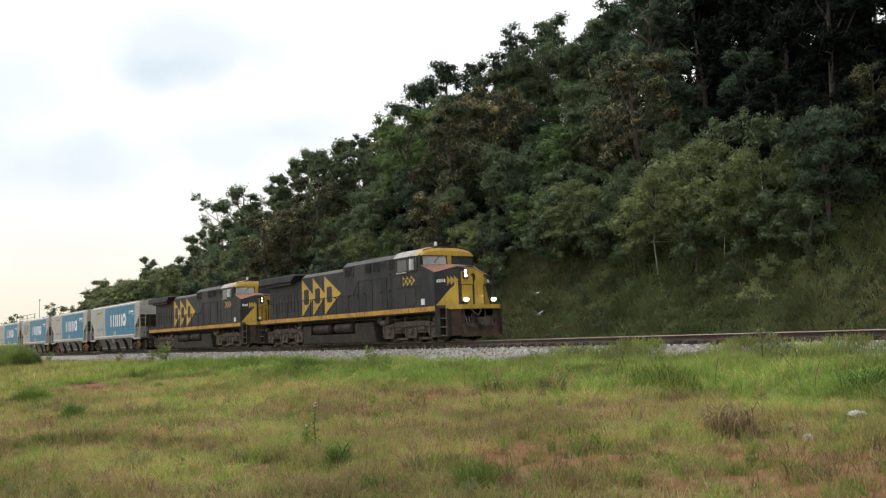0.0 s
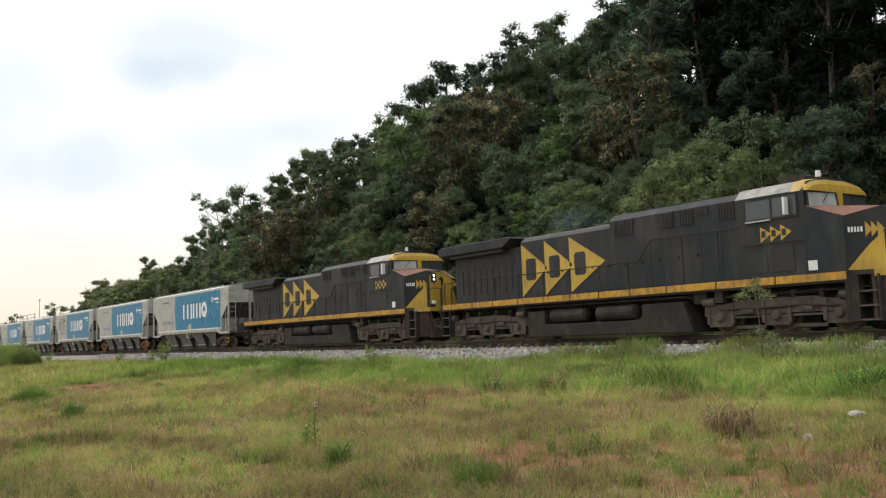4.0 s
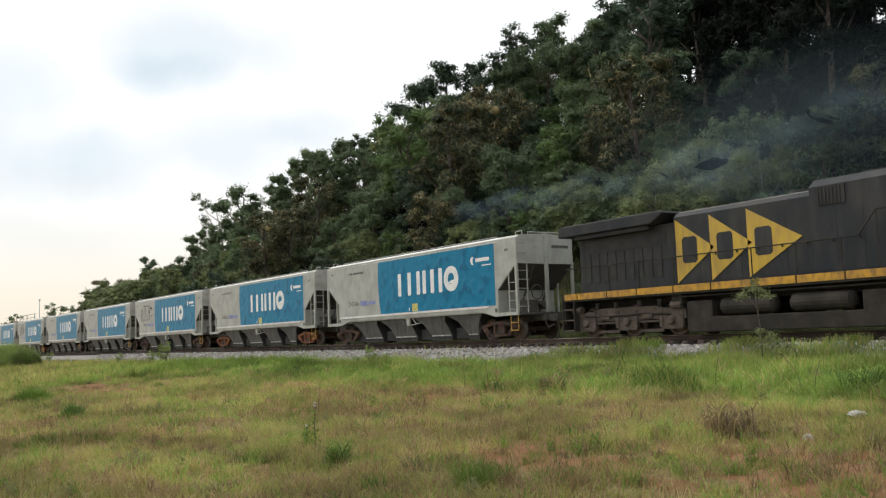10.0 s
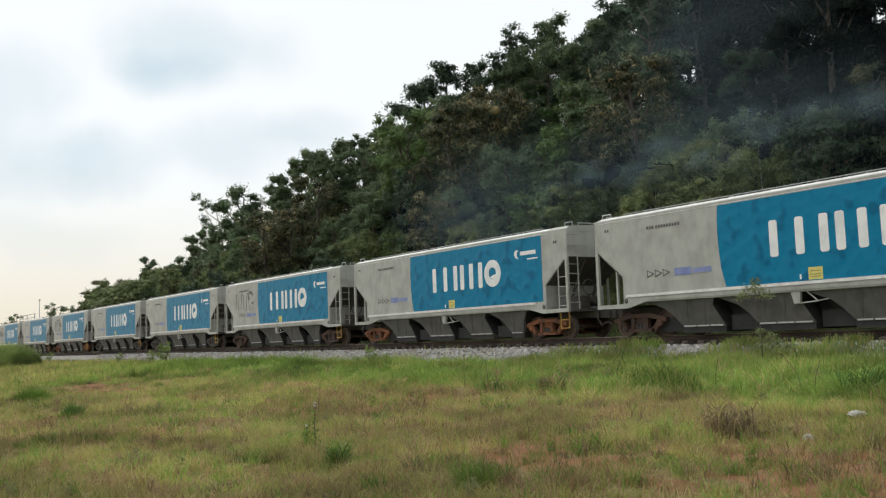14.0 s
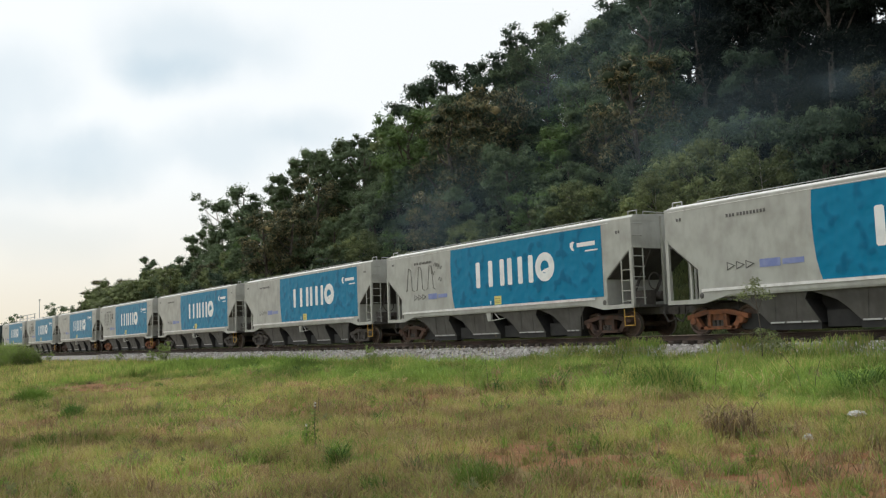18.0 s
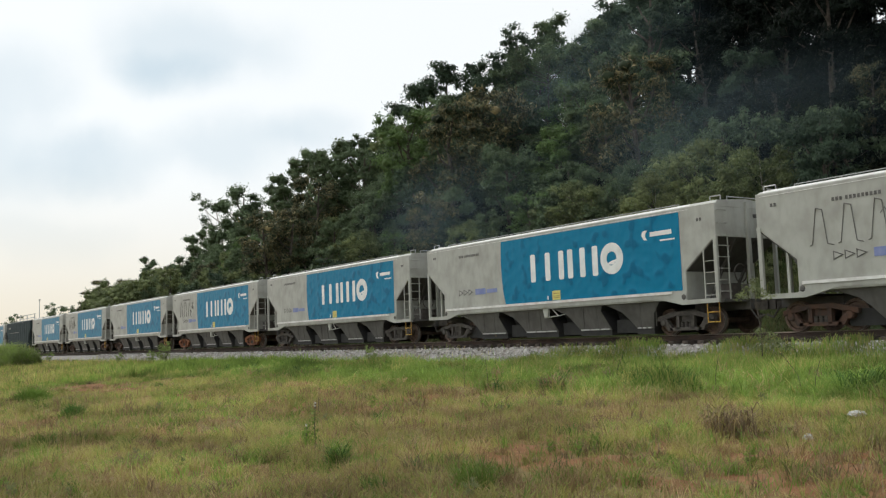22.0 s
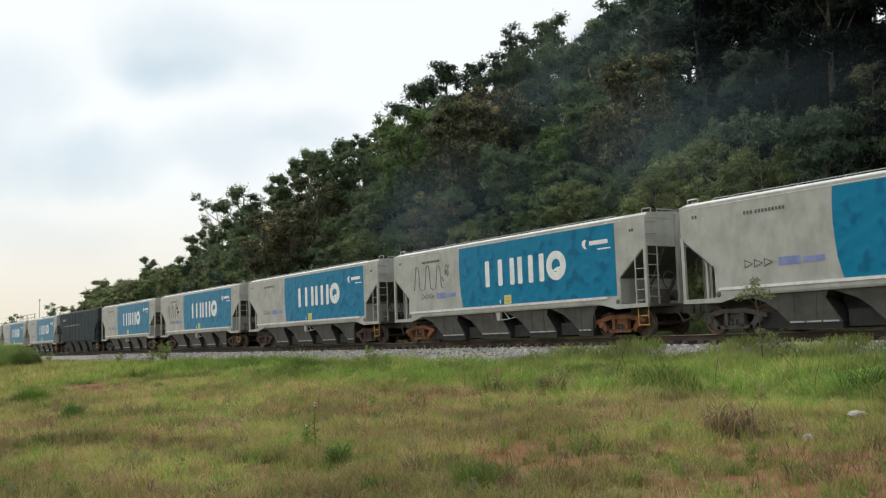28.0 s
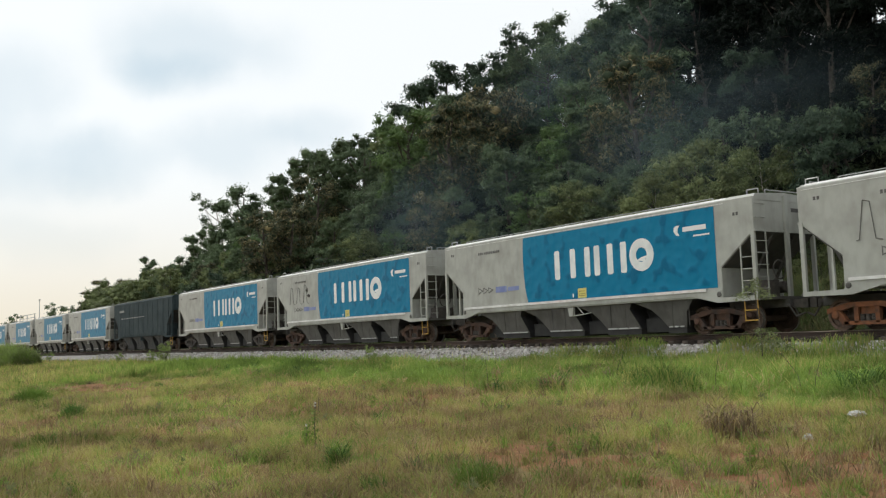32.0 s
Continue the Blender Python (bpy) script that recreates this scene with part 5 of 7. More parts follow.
        for z in (1.2, 1.55, 1.9, 2.25):
            part("rung", Shape().rod((7.48 * e, -1.475 * e, z), (7.94 * e, -1.475 * e, z), 0.015, 5), body_mat, stile)
        part("end_stanchion", Shape().box(*sorted((7.05 * e, 7.12 * e)), *sorted((1.36 * e, 1.43 * e)), 1.06, 2.30), body_mat, wg)
        pf = Shape().box(*sorted((6.7 * e, 8.12 * e)), -1.40, 1.40, 0.98, 1.06)
        pf.box(*sorted((6.0 * e, 8.2 * e)), -0.28, 0.28, 0.74, 0.98)
        part("end_platform", pf, under_mat, wg)
        # darker plate over the body's slope, shade of the underside as colour
        part("slope_sheet", Shape().slab([(7.99 * e, 3.0), (6.755 * e, 2.012), (6.775 * e, 1.995), (8.0 * e, 2.975)], -1.46, 1.46), under_mat, wg, "sloping end sheet with shade in its dark colour")
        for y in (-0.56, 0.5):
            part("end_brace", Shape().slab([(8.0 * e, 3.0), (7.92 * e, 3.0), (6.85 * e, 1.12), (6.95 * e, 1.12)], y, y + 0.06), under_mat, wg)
        cp = Shape().box(*sorted((8.2 * e, 8.55 * e)), -0.11, 0.11, 0.72, 0.95)
        cp.box(*sorted((8.5 * e, 8.78 * e)), -0.16, 0.08, 0.70, 0.98)
        cp.path([(8.2 * e, -0.35, 0.8), (8.45 * e, -0.36, 0.45), (8.72 * e, -0.30, 0.55)], 0.03, 6)
        part("coupler", cp, MAT["bogie_grey"], wg)
        if e > 0:
            hw = Shape().lathe([(0.27, 0.0), (0.30, 0.0), (0.30, 0.03), (0.27, 0.03)], (8.14, -0.62, 1.85), 14, "x")
            hw.box(7.4, 8.0, -0.9, -0.45, 1.06, 1.55)
            hw.lathe([(0.0, 7.2), (0.16, 7.2), (0.18, 7.25), (0.18, 7.95), (0.16, 8.0), (0.0, 8.0)], (0, -0.05, 1.35), 12, "x")
            part("brake_gear", hw, MAT["bogie_grey"], wg)
        freight_bogie(wg, 6.35 * e, bogie_mat)
    # discharge bays
    for x0, x1 in ((-5.85, -3.02), (-2.98, 0.05), (0.09, 2.83), (2.87, 5.60)):
        right = [(x1 + 0.26, 0.25), (x1 - 0.13, 0.92), (x1, 1.15)] if x1 < 5 else [(x1 - 0.55, 0.25), (x1 - 0.45, 0.75), (x1 - 0.1, 1.15)]
        prof = [(x0, 1.2), (x0, 1.15), (x0 + 0.80, 0.86), (x0 + 1.10, 0.62), (x0 + 1.45, 0.25)] + right + [(x1, 1.2)]
        n = len(prof)
        wide = lambda z: 1.22 + (z - 0.25) * 0.19
        v = [(x, k * wide(z), z) for k in (-1, 1) for x, z in prof]
        s = Shape().add(v, [tuple(range(n)), tuple(range(2 * n - 1, n - 1, -1))] + [(j, (j + 1) % n, (j + 1) % n + n, j + n) for j in range(n)])
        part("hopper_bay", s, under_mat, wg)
        # black cover on the bay's end: soot and the recess's shade as colour
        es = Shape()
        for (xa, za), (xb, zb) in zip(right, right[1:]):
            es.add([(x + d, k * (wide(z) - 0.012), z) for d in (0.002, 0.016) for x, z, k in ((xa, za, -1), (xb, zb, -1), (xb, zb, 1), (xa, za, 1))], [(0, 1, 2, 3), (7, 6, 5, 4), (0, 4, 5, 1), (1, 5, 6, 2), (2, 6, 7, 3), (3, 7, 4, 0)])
        part("end_sheet", es, MAT["grille"], wg, "black end sheet of the bay, soot and shade in its colour")
        # outlet gear plus an added upper box, black to carry the void's shade
        part("outlet_frame", Shape().box(x0 + 0.30, x0 + 1.40, -1.05, 1.05, 0.12, 0.58).box(x0 - 0.12, x0 + 0.7, -0.62, 0.62, 0.5, 1.18), MAT["grille"], wg, "black outlet frame between the bays, shade in its colour")
        b1 = right[0][0]
        for xm in (x0 + 1.75, x0 + 2.45):
            part("bay_rib", Shape().add([(xm + 0.012 * a - 0.16 * (1.15 - z), k - wide(z), z) for a in (-1, 1) for z in (0.32, 1.14) for k in (-0.014, 0.01)], [(0, 1, 3, 2), (4, 6, 7, 5), (0, 4, 5, 1), (2, 3, 7, 6), (0, 2, 6, 4), (1, 5, 7, 3)]), under_mat, wg)
        # gate box drawn deep and black, closing the gap above the rail
        part("discharge_gate", Shape().box(x0 + 1.40, b1 - 0.02, -1.20, 1.20, 0.07, 0.25), MAT["grille"], wg, "black discharge gate")
        w = (b1 - x0 - 1.5) / 3
        for q in range(3):
            part("gate_edge", Shape().box(x0 + 1.47 + q * w, x0 + 1.40 + (q + 1) * w, -1.255, -1.222, 0.26, 0.305), MAT["galv"] if livery else under_mat, wg)
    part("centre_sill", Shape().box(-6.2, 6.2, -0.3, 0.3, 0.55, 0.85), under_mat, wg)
    # lever bracket at the middle of the side
    b = Shape().slab([(-0.30, 1.2), (0.04, 1.2), (0.0, 0.82), (-0.18, 0.78)], -1.46, -1.36)
    b.path([(-0.05, -1.42, 0.80), (0.55, -1.42, 0.84), (0.15, -1.42, 1.18)], 0.022, 5)
    b.path([(0.55, -1.42, 0.84), (1.15, -1.2, 0.95)], 0.018, 5)
    part("lever_bracket", b, body_mat, wg)
    for e in (-1, 1):
        part("jacking_pad", Shape().lathe([(0.0, -1.525), (0.06, -1.525), (0.10, -1.50)], (6.62 * e, 0, 1.2), 10), under_mat, wg)
    if livery:
        panel = part("blue_panel", Shape().slab([(6.58, 1.41), (6.58, 3.90), (-2.62, 3.90), (-2.66, 3.45), (-2.67, 3.0), (-2.65, 2.5), (-2.60, 2.0), (-2.52, 1.65), (-2.45, 1.41)], -1.490, -1.484), MAT["blue_paint"], wg, "large blue painted panel")
        # emblem in plain shapes: upright strokes and a ring
        for x in (-0.83, 0.02, 0.78, 1.27, 1.92, 2.56):
            s = Shape().slab([(x + 0.05, 2.16), (x + 0.225, 2.16), (x + 0.275, 2.21), (x + 0.275, 3.17), (x + 0.225, 3.215), (x + 0.045, 3.215), (x, 3.17), (x, 2.21)], -1.496, -1.490)
            part("emblem_stroke", s, MAT["sign_white"], panel, "white upright stroke of an emblem")
        ring = Shape().lathe([(0.24, -1.496), (0.545, -1.496)], (3.52, 0, 2.70), 32)
        ring.lathe([(0.545, -1.496), (0.545, -1.490)], (3.52, 0, 2.70), 32)
        ring.slab([(3.30, 2.52), (3.62, 2.47), (3.78, 2.66), (3.52, 2.62)], -1.4965, -1.4925)
        part("emblem_ring", ring, MAT["sign_white"], panel, "white ring of an emblem")
        s = Shape().slab([(4.96, 3.30), (5.06, 3.16), (5.20, 3.14), (5.12, 3.26), (5.14, 3.38), (5.22, 3.46), (5.10, 3.48), (4.98, 3.42)], -1.496, -1.490)
        part("small_emblem", s, MAT["sign_white"], panel, "small white leaf-shaped mark")
        part("emblem_bar", Shape().box(5.33, 6.26, -1.496, -1.490, 3.25, 3.40), MAT["sign_white"], panel)
        part("emblem_bar", Shape().box(5.75, 6.38, -1.496, -1.490, 3.06, 3.11), MAT["sign_white"], panel)
        pl = plate(wg, "placard", 0.36, 0.80, 1.43, 1.77, MAT["placard"], "yellow warning placard", y=-1.491)
        for z in (1.655, 1.56, 1.50):
            part("text_bar", Shape().box(0.41, 0.74, -1.5005, -1.4975, z, z + 0.025), MAT["placard_ink"], pl)
        part("placard_tag", Shape().box(0.08, 0.13, -1.496, -1.490, 1.46, 1.60), MAT["sign_white"], wg)
        for i in range(12):
            x = -5.55 + i * 0.117 + (0.05 if i > 2 else 0)
            part("number_bar", Shape().box(x, x + 0.075, -1.490, -1.486, 3.50, 3.60), MAT["sign_dark"], wg)
        part("class_bars", bar_row(Shape(), 7.28, 7.52, 3.52, 3.62, 2), MAT["sign_dark"], wg)
        part("class_bars", bar_row(Shape(), -7.5, -7.26, 3.60, 3.70, 2), MAT["sign_dark"], wg)
        s = Shape()
        for i in range(3):
            x = -5.62 + i * 0.34
            s.slab([(x, 1.90), (x + 0.32, 2.03), (x, 2.16)], -1.490, -1.486)
        arrows = part("arrow_marks", s, MAT["sign_dark"], wg, "three small outlined arrows")
        for i in range(3):
            x = -5.62 + i * 0.34
            part("arrow_inside", Shape().slab([(x + 0.035, 1.945), (x + 0.245, 2.03), (x + 0.035, 2.115)], -1.4935, -1.4905), MAT["grey_paint"], arrows)
        s = Shape().box(-4.45, -3.75, -1.490, -1.486, 1.90, 2.14)
        s.box(-3.68, -2.98, -1.490, -1.486, 1.93, 2.09)
        part("faded_label", s, MAT["sign_blue"], wg, "faded blue label bars")
        part("end_number_bars", Shape().box(8.0, 8.006, 0.35, 1.25, 3.62, 3.74), MAT["sign_dark"], wg)
    else:
        s = bar_row(Shape(), -5.6, 1.2, 2.72, 2.80, 9, -1.486, 0.004, 0.5)
        bar_row(s, -6.2, -4.9, 3.3, 3.5, 4)
        part("number_bars", s, MAT["grey_paint"], wg, "worn pale stencilled marks")
        for i in range(12):
            x = -7.2 + i * 1.3
            part("side_post", Shape().slab([(-1.48, 1.35), (-1.50, 1.4), (-1.50, 3.88), (-1.48, 3.92)], x - 0.035, x + 0.035, "x"), body_mat, wg)
    return wg


def scrawl(parent, seed, x0, z0, w, h):
    """Sprayed zigzag strokes."""
    rng = random.Random(seed)
    s = Shape()
    x = x0
    for i in range(3):
        top = z0 + h * rng.uniform(0.85, 1.05)
        pts = [(x, z0), (x + w * 0.03, z0 + 0.03), (x + w * 0.09, top), (x + w * 0.16, top - 0.06), (x + w * 0.20, z0 + 0.02), (x + w * 0.27, z0 - 0.03)]
        s.path([(a, -1.489, b) for a, b in pts], 0.013, 4)
        x += w * 0.32
    for i in range(5):
        a, b = x0 + w * rng.uniform(0.75, 1.0), z0 + h * rng.uniform(0.3, 1.0)
        s.path([(a, -1.489, b), (a + 0.12, -1.489, b + 0.14), (a + 0.2, -1.489, b - 0.05), (a + 0.3, -1.489, b + 0.1)], 0.010, 4)
    part("scrawl", s, MAT["scrawl"], parent, "thin dark sprayed scrawl")


def loco_bogie(lo, x):
    """Three-axle truck with cast frame."""
    for k in (-1, 1):
        y0, y1 = sorted((1.08 * k, 1.24 * k))
        s = Shape()
        s.slab([(x - 2.62, 0.56), (x - 2.58, 0.86), (x - 1.6, 0.92), (x - 1.2, 1.00), (x + 1.2, 1.00), (x + 1.6, 0.92), (x + 2.58, 0.86), (x + 2.62, 0.56), (x + 1.5, 0.52), (x - 1.5, 0.52)], y0, y1)
        for d in (-2.0, 0, 2.0):
            s.slab([(x + d - 0.50, 0.55), (x + d + 0.50, 0.55), (x + d + 0.42, 0.22), (x + d - 0.42, 0.22)], y0, y1)
            for q in (-0.50, 0.38):
                s.box(x + d + q, x + d + q + 0.12, *sorted((1.24 * k, 1.27 * k)), 0.30, 0.90)
        for d in (-1, 1):
            s.slab([(x + d - 0.52, 0.56), (x + d + 0.52, 0.56), (x + d + 0.46, 0.46), (x + d - 0.46, 0.46)], y0, y1)
            s.box(x + d - 0.22, x + d + 0.22, *sorted((1.24 * k, 1.30 * k)), 0.62, 0.74)
            s.slab([(x + d - 0.54, 0.14), (x + d + 0.54, 0.14), (x + d + 0.54, 0.24), (x + d - 0.54, 0.24)], *sorted((1.06 * k, 1.14 * k)))
        part("truck_frame", s, MAT["truck_brown"], lo)
        for d in (-2.0, 0, 2.0):
            cap = Shape().lathe([(0.0, 1.32 * k), (0.10, 1.32 * k), (0.15, 1.27 * k), (0.15, 1.22 * k)], (x + d, 0, 0.50), 12)
            part("axle_box", cap, MAT["truck_brown"], lo)
        for d in (-2.35, 2.3):
            c = Shape().lathe([(0.0, x + d - 0.22), (0.13, x + d - 0.22), (0.13, x + d + 0.22), (0.0, x + d + 0.22)], (0, 1.28 * k, 0.98), 10, "x")
            part("brake_cylinder", c, MAT["truck_brown"], lo)
        b = Shape()
        b.path([(x - 2.0, 1.28 * k, 0.75), (x - 0.6, 1.28 * k, 0.72), (x + 0.9, 1.28 * k, 0.76), (x + 2.0, 1.28 * k, 0.70)], 0.03, 6)
        part("brake_pipe", b, MAT["grime"], lo)
        for d in (-1.45, -0.55, 0.55, 1.45):
            sp = Shape().lathe([(0.085, 0.98), (0.06, 1.0), (0.085, 1.02), (0.06, 1.04), (0.085, 1.06), (0.06, 1.08), (0.085, 1.10), (0.06, 1.12), (0.085, 1.2)], (x + d, 1.17 * k, 0), 8, "z")
            part("coil_spring", sp, MAT["bogie_grey"], lo)
    part("bolster", Shape().box(x - 2.3, x + 2.3, -0.6, 0.6, 0.5, 1.05), MAT["grime"], lo)
    for d in (-2.0, 0, 2.0):
        motor = Shape().slab([(x + d + 0.12, 0.12), (x + d + 0.12, 0.86), (x + d + 0.85, 0.92), (x + d + 0.98, 0.70), (x + d + 0.98, 0.24), (x + d + 0.85, 0.10)], -0.62, 0.62)
        part("traction_motor", motor, MAT["grille"], lo)
        wheelset(lo, x + d, 0.53)


def locomotive(name, label, lamps):
    """A six-axle diesel: full-width cab with a chamfered nose, narrow hood, overhanging radiator wings."""
    lo = thing(name, label, "locomotive", "locomotives of the train")
    dark, yel = MAT["loco_dark"], MAT["loco_yellow"]
    HY = 1.12
    # frame and deck
    part("deck", Shape().slab([(-10.75, -1.46), (9.30, -1.46), (9.80, -0.98), (9.80, 0.98), (9.30, 1.46), (-10.75, 1.46)], 1.46, 1.58, "z"), MAT["grime"], lo)
    part("main_frame", Shape().box(-10.6, 9.7, -0.75, 0.75, 1.05, 1.46), MAT["grime"], lo)
    for k in (-1, 1):
        y0, y1 = sorted((1.45 * k, 1.50 * k))
        st = Shape()
        xs = [-10.6, -9.9, -8.4, -7.0, -5.4, -3.9, -2.4, -0.9, 0.6, 2.2, 4.2, 6.3, 8.55]
        for a, b in zip(xs, xs[1:]):
            st.box(a + 0.03, b - 0.03, y0, y1, 1.37, 1.585)
        part("sill_stripe", st, MAT["loco_stripe"], lo, "yellow stripe along the frame")
        part("sill_back", Shape().box(-10.7, 8.6, *sorted((1.42 * k, 1.47 * k)), 1.30, 1.575), MAT["grime"], lo)
    # rear hood under the radiator wings
    s = Shape().slab([(-HY, 1.58), (-HY, 3.66), (HY, 3.66), (HY, 1.58)], -10.05, -5.55, "x")
    part("radiator_hood", s, dark, lo, soft=0.03)
    wing = Shape().slab([(-10.75, 3.66), (-10.75, 3.98), (-10.55, 4.06), (-5.75, 4.06), (-5.65, 3.98), (-6.2, 3.66)], -1.52, 1.52)
    part("radiator_wing", wing, dark, lo, "overhanging radiator housing", soft=0.04)
    part("wing_shadow_grille", Shape().box(-10.0, -6.4, -1.4, 1.4, 3.52, 3.655), MAT["grille"], lo)
    for k in (-1, 1):
        for i in range(9):
            x = -9.7 + i * 0.42
            part("radiator_slot", Shape().box(x, x + 0.22, *sorted((HY * k, (HY + 0.02) * k)), 1.95, 2.95), MAT["grille"], lo)
        part("radiator_screen", Shape().box(-9.75, -5.9, *sorted((HY * k, (HY + 0.015) * k)), 2.98, 3.60), MAT["grille"], lo)
    # engine hood
    s = Shape().slab([(-HY, 1.58), (-HY, 3.80), (-HY + 0.18, 3.95), (HY - 0.18, 3.95), (HY, 3.80), (HY, 1.58)], -5.55, -0.55, "x")
    part("engine_hood", s, dark, lo)
    part("hood_roof_edge", Shape().box(-5.5, -0.6, -0.9, 0.9, 3.95, 3.985), MAT["loco_roof"], lo)
    s = Shape().slab([(-HY - 0.02, 1.58), (-HY - 0.02, 4.02), (-HY + 0.25, 4.24), (HY - 0.25, 4.24), (HY + 0.02, 4.02), (HY + 0.02, 1.58)], -0.55, 5.2, "x")
    part("equipment_hood", s, dark, lo)
    ex = Shape().lathe([(0.30, 4.2), (0.30, 4.38), (0.24, 4.40), (0.22, 4.2)], (-1.6, 0, -0.22), 14, "z")
    part("exhaust_stack", ex, MAT["grille"], lo)
    part("dynamic_brake_hatch", Shape().box(0.8, 3.6, -0.7, 0.7, 4.24, 4.31), dark, lo)
    for k in (-1, 1):
        yy = sorted(((HY + 0.02) * k, (HY + 0.045) * k))
        for x0, x1, z0, z1 in ((-0.30, 0.55, 3.48, 4.0), (1.80, 2.35, 3.50, 4.0), (2.62, 3.18, 3.50, 4.0), (3.35, 3.75, 3.75, 3.95), (4.15, 4.75, 3.50, 4.0)):
            g = part("side_grille", Shape().box(x0, x1, *yy, z0, z1), MAT["grille"], lo)
            sl = Shape()
            for i in range(int((x1 - x0) / 0.11)):
                sl.box(x0 + 0.035 + i * 0.11, x0 + 0.06 + i * 0.11, *sorted(((HY + 0.045) * k, (HY + 0.065) * k)), z0 + 0.03, z1 - 0.03)
            part("slats", sl, MAT["grille"], g)
        # access doors: seams and latches
        for i in range(12):
            x = -5.35 + i * 0.80
            if x > 5.0:
                break
            d = Shape().box(x, x + 0.785, *sorted(((HY + 0.002) * k, (HY + (0.008 if x < -0.6 else 0.028)) * k)), 1.66, 3.36)
            dr = part("hood_door", d, dark, lo)
            part("latch", Shape().box(x + 0.62, x + 0.67, *sorted(((HY + 0.02) * k, (HY + 0.055) * k)), 2.45, 2.55), MAT["grime"], dr)
        # emblem: three pennants with plain dark blocks
        base_y = (HY + 0.022) * k
        for x0, x1 in ((-5.48, -3.95), (-4.10, -2.55), (-2.70, -0.85)):
            em = part("emblem_pennant", Shape().slab([(x0, 1.66), (x0, 3.72), (x1, 2.70)] if k < 0 else [(x0, 1.66), (x0, 3.72), (x1, 2.70)], *sorted((base_y, base_y + 0.008 * k))), yel, lo, "yellow pennant emblem")
            c = x0 + 0.56
            blk = Shape().slab([(c - 0.30, 2.36), (c - 0.22, 2.28), (c + 0.22, 2.28), (c + 0.30, 2.36), (c + 0.30, 3.04), (c + 0.22, 3.12), (c - 0.22, 3.12), (c - 0.30, 3.04)], *sorted((base_y + 0.009 * k, base_y + 0.014 * k)))
            part("emblem_block", blk, dark, em, "dark plain block")
        # handrails
        hr = Shape()
        y = 1.42 * k
        hr.path([(-10.5, y, 2.50), (1.0, y, 2.50), (1.55, y, 3.14), (5.1, y, 3.14)], 0.022, 6)
        part("handrail", hr, MAT["grime"], lo)
        for x in (-10.5, -8.3, -6.9, -5.4, -3.9, -2.4, -0.9, 0.5, 1.55, 2.9, 4.3):
            part("stanchion", Shape().rod((x, y, 1.58), (x, y, 2.5 if x < 1.2 else 3.14), 0.02, 6), MAT["grime"], lo)
    # cab
    cab = Shape()
    cab.slab([(-1.5, 1.58), (-1.5, 3.95), (-1.22, 4.22), (-0.5, 4.36), (0.5, 4.36), (1.22, 4.22), (1.5, 3.95), (1.5, 1.58)], 5.2, 7.40, "x")
    part("cab", cab, dark, lo, "full-width dark driving cab", soft=0.02)
    rf = Shape().slab([(-1.52, 3.95), (-1.23, 4.235), (-0.5, 4.375), (0.5, 4.375), (1.23, 4.235), (1.52, 3.95), (1.50, 3.93), (1.2, 4.2), (-1.2, 4.2), (-1.50, 3.93)], 5.1, 7.0, "x")
    part("cab_roof", rf, MAT["loco_roof"], lo, "pale grey cab roof")
    half = [(1.52, 3.93), (1.43, 4.09), (1.24, 4.235), (0.90, 4.325), (0.45, 4.38)]
    arch = [(-y, z) for y, z in half] + [(y, z) for y, z in reversed(half)]
    v = [(x, y * (1 - 0.12 * d), z - d * (z - 3.92)) for x, d in ((7.0, 0.0), (7.28, 0.05), (7.44, 0.22), (7.52, 0.50), (7.54, 0.85)) for y, z in arch]
    m = len(arch)
    brow = Shape().add(v, [(r * m + j, r * m + j + 1, r * m + m + j + 1, r * m + m + j) for r in range(4) for j in range(m - 1)] + [tuple(range(m)), tuple(range(5 * m - 1, 4 * m - 1, -1))] + [(r * m, r * m + m, r * m + 2 * m - 1, r * m + m - 1) for r in range(4)])
    part("cab_brow", brow, yel, lo, "yellow brow over the windscreen")
    ac = Shape().slab([(6.0, 4.36), (6.0, 4.50), (6.1, 4.55), (6.75, 4.55), (6.85, 4.50), (6.85, 4.36)], -0.55, 0.55)
    part("air_conditioner", ac, MAT["grime"], lo)
    hn = Shape()
    for i, y in enumerate((-0.18, 0, 0.18)):
        hn.lathe([(0.03, 7.05), (0.035, 7.3), (0.09, 7.42)], (0, y, 4.50), 10, "x")
    hn.box(7.0, 7.1, -0.25, 0.25, 4.38, 4.52)
    part("horn", hn, MAT["grime"], lo)
    part("beacon", Shape().lathe([(0.0, 4.58), (0.07, 4.58), (0.08, 4.40)], (7.25, -0.5, 0), 10, "z"), MAT["mirror"], lo, "pale roof beacon")
    for k in (-1, 1):
        y0, y1 = sorted((1.5 * k, 1.515 * k))
        w = part("side_window", Shape().box(5.45, 6.30, y0, y1, 3.30, 3.84), MAT["glass"], lo)
        part("side_window", Shape().box(6.36, 7.15, y0, y1, 3.30, 3.84), MAT["glass"], lo)
        fr = Shape()
        for a, b, c, d in ((5.40, 7.20, 3.24, 3.30), (5.40, 7.20, 3.84, 3.89), (5.40, 5.45, 3.3, 3.84), (6.30, 6.36, 3.3, 3.84), (7.15, 7.20, 3.3, 3.84)):
            fr.box(a, b, *sorted((1.5 * k, 1.53 * k)), c, d)
        part("window_frame", fr, dark, lo)
        part("arm_rest", Shape().box(5.45, 6.3, *sorted((1.5 * k, 1.57 * k)), 3.21, 3.25), MAT["galv"], lo)
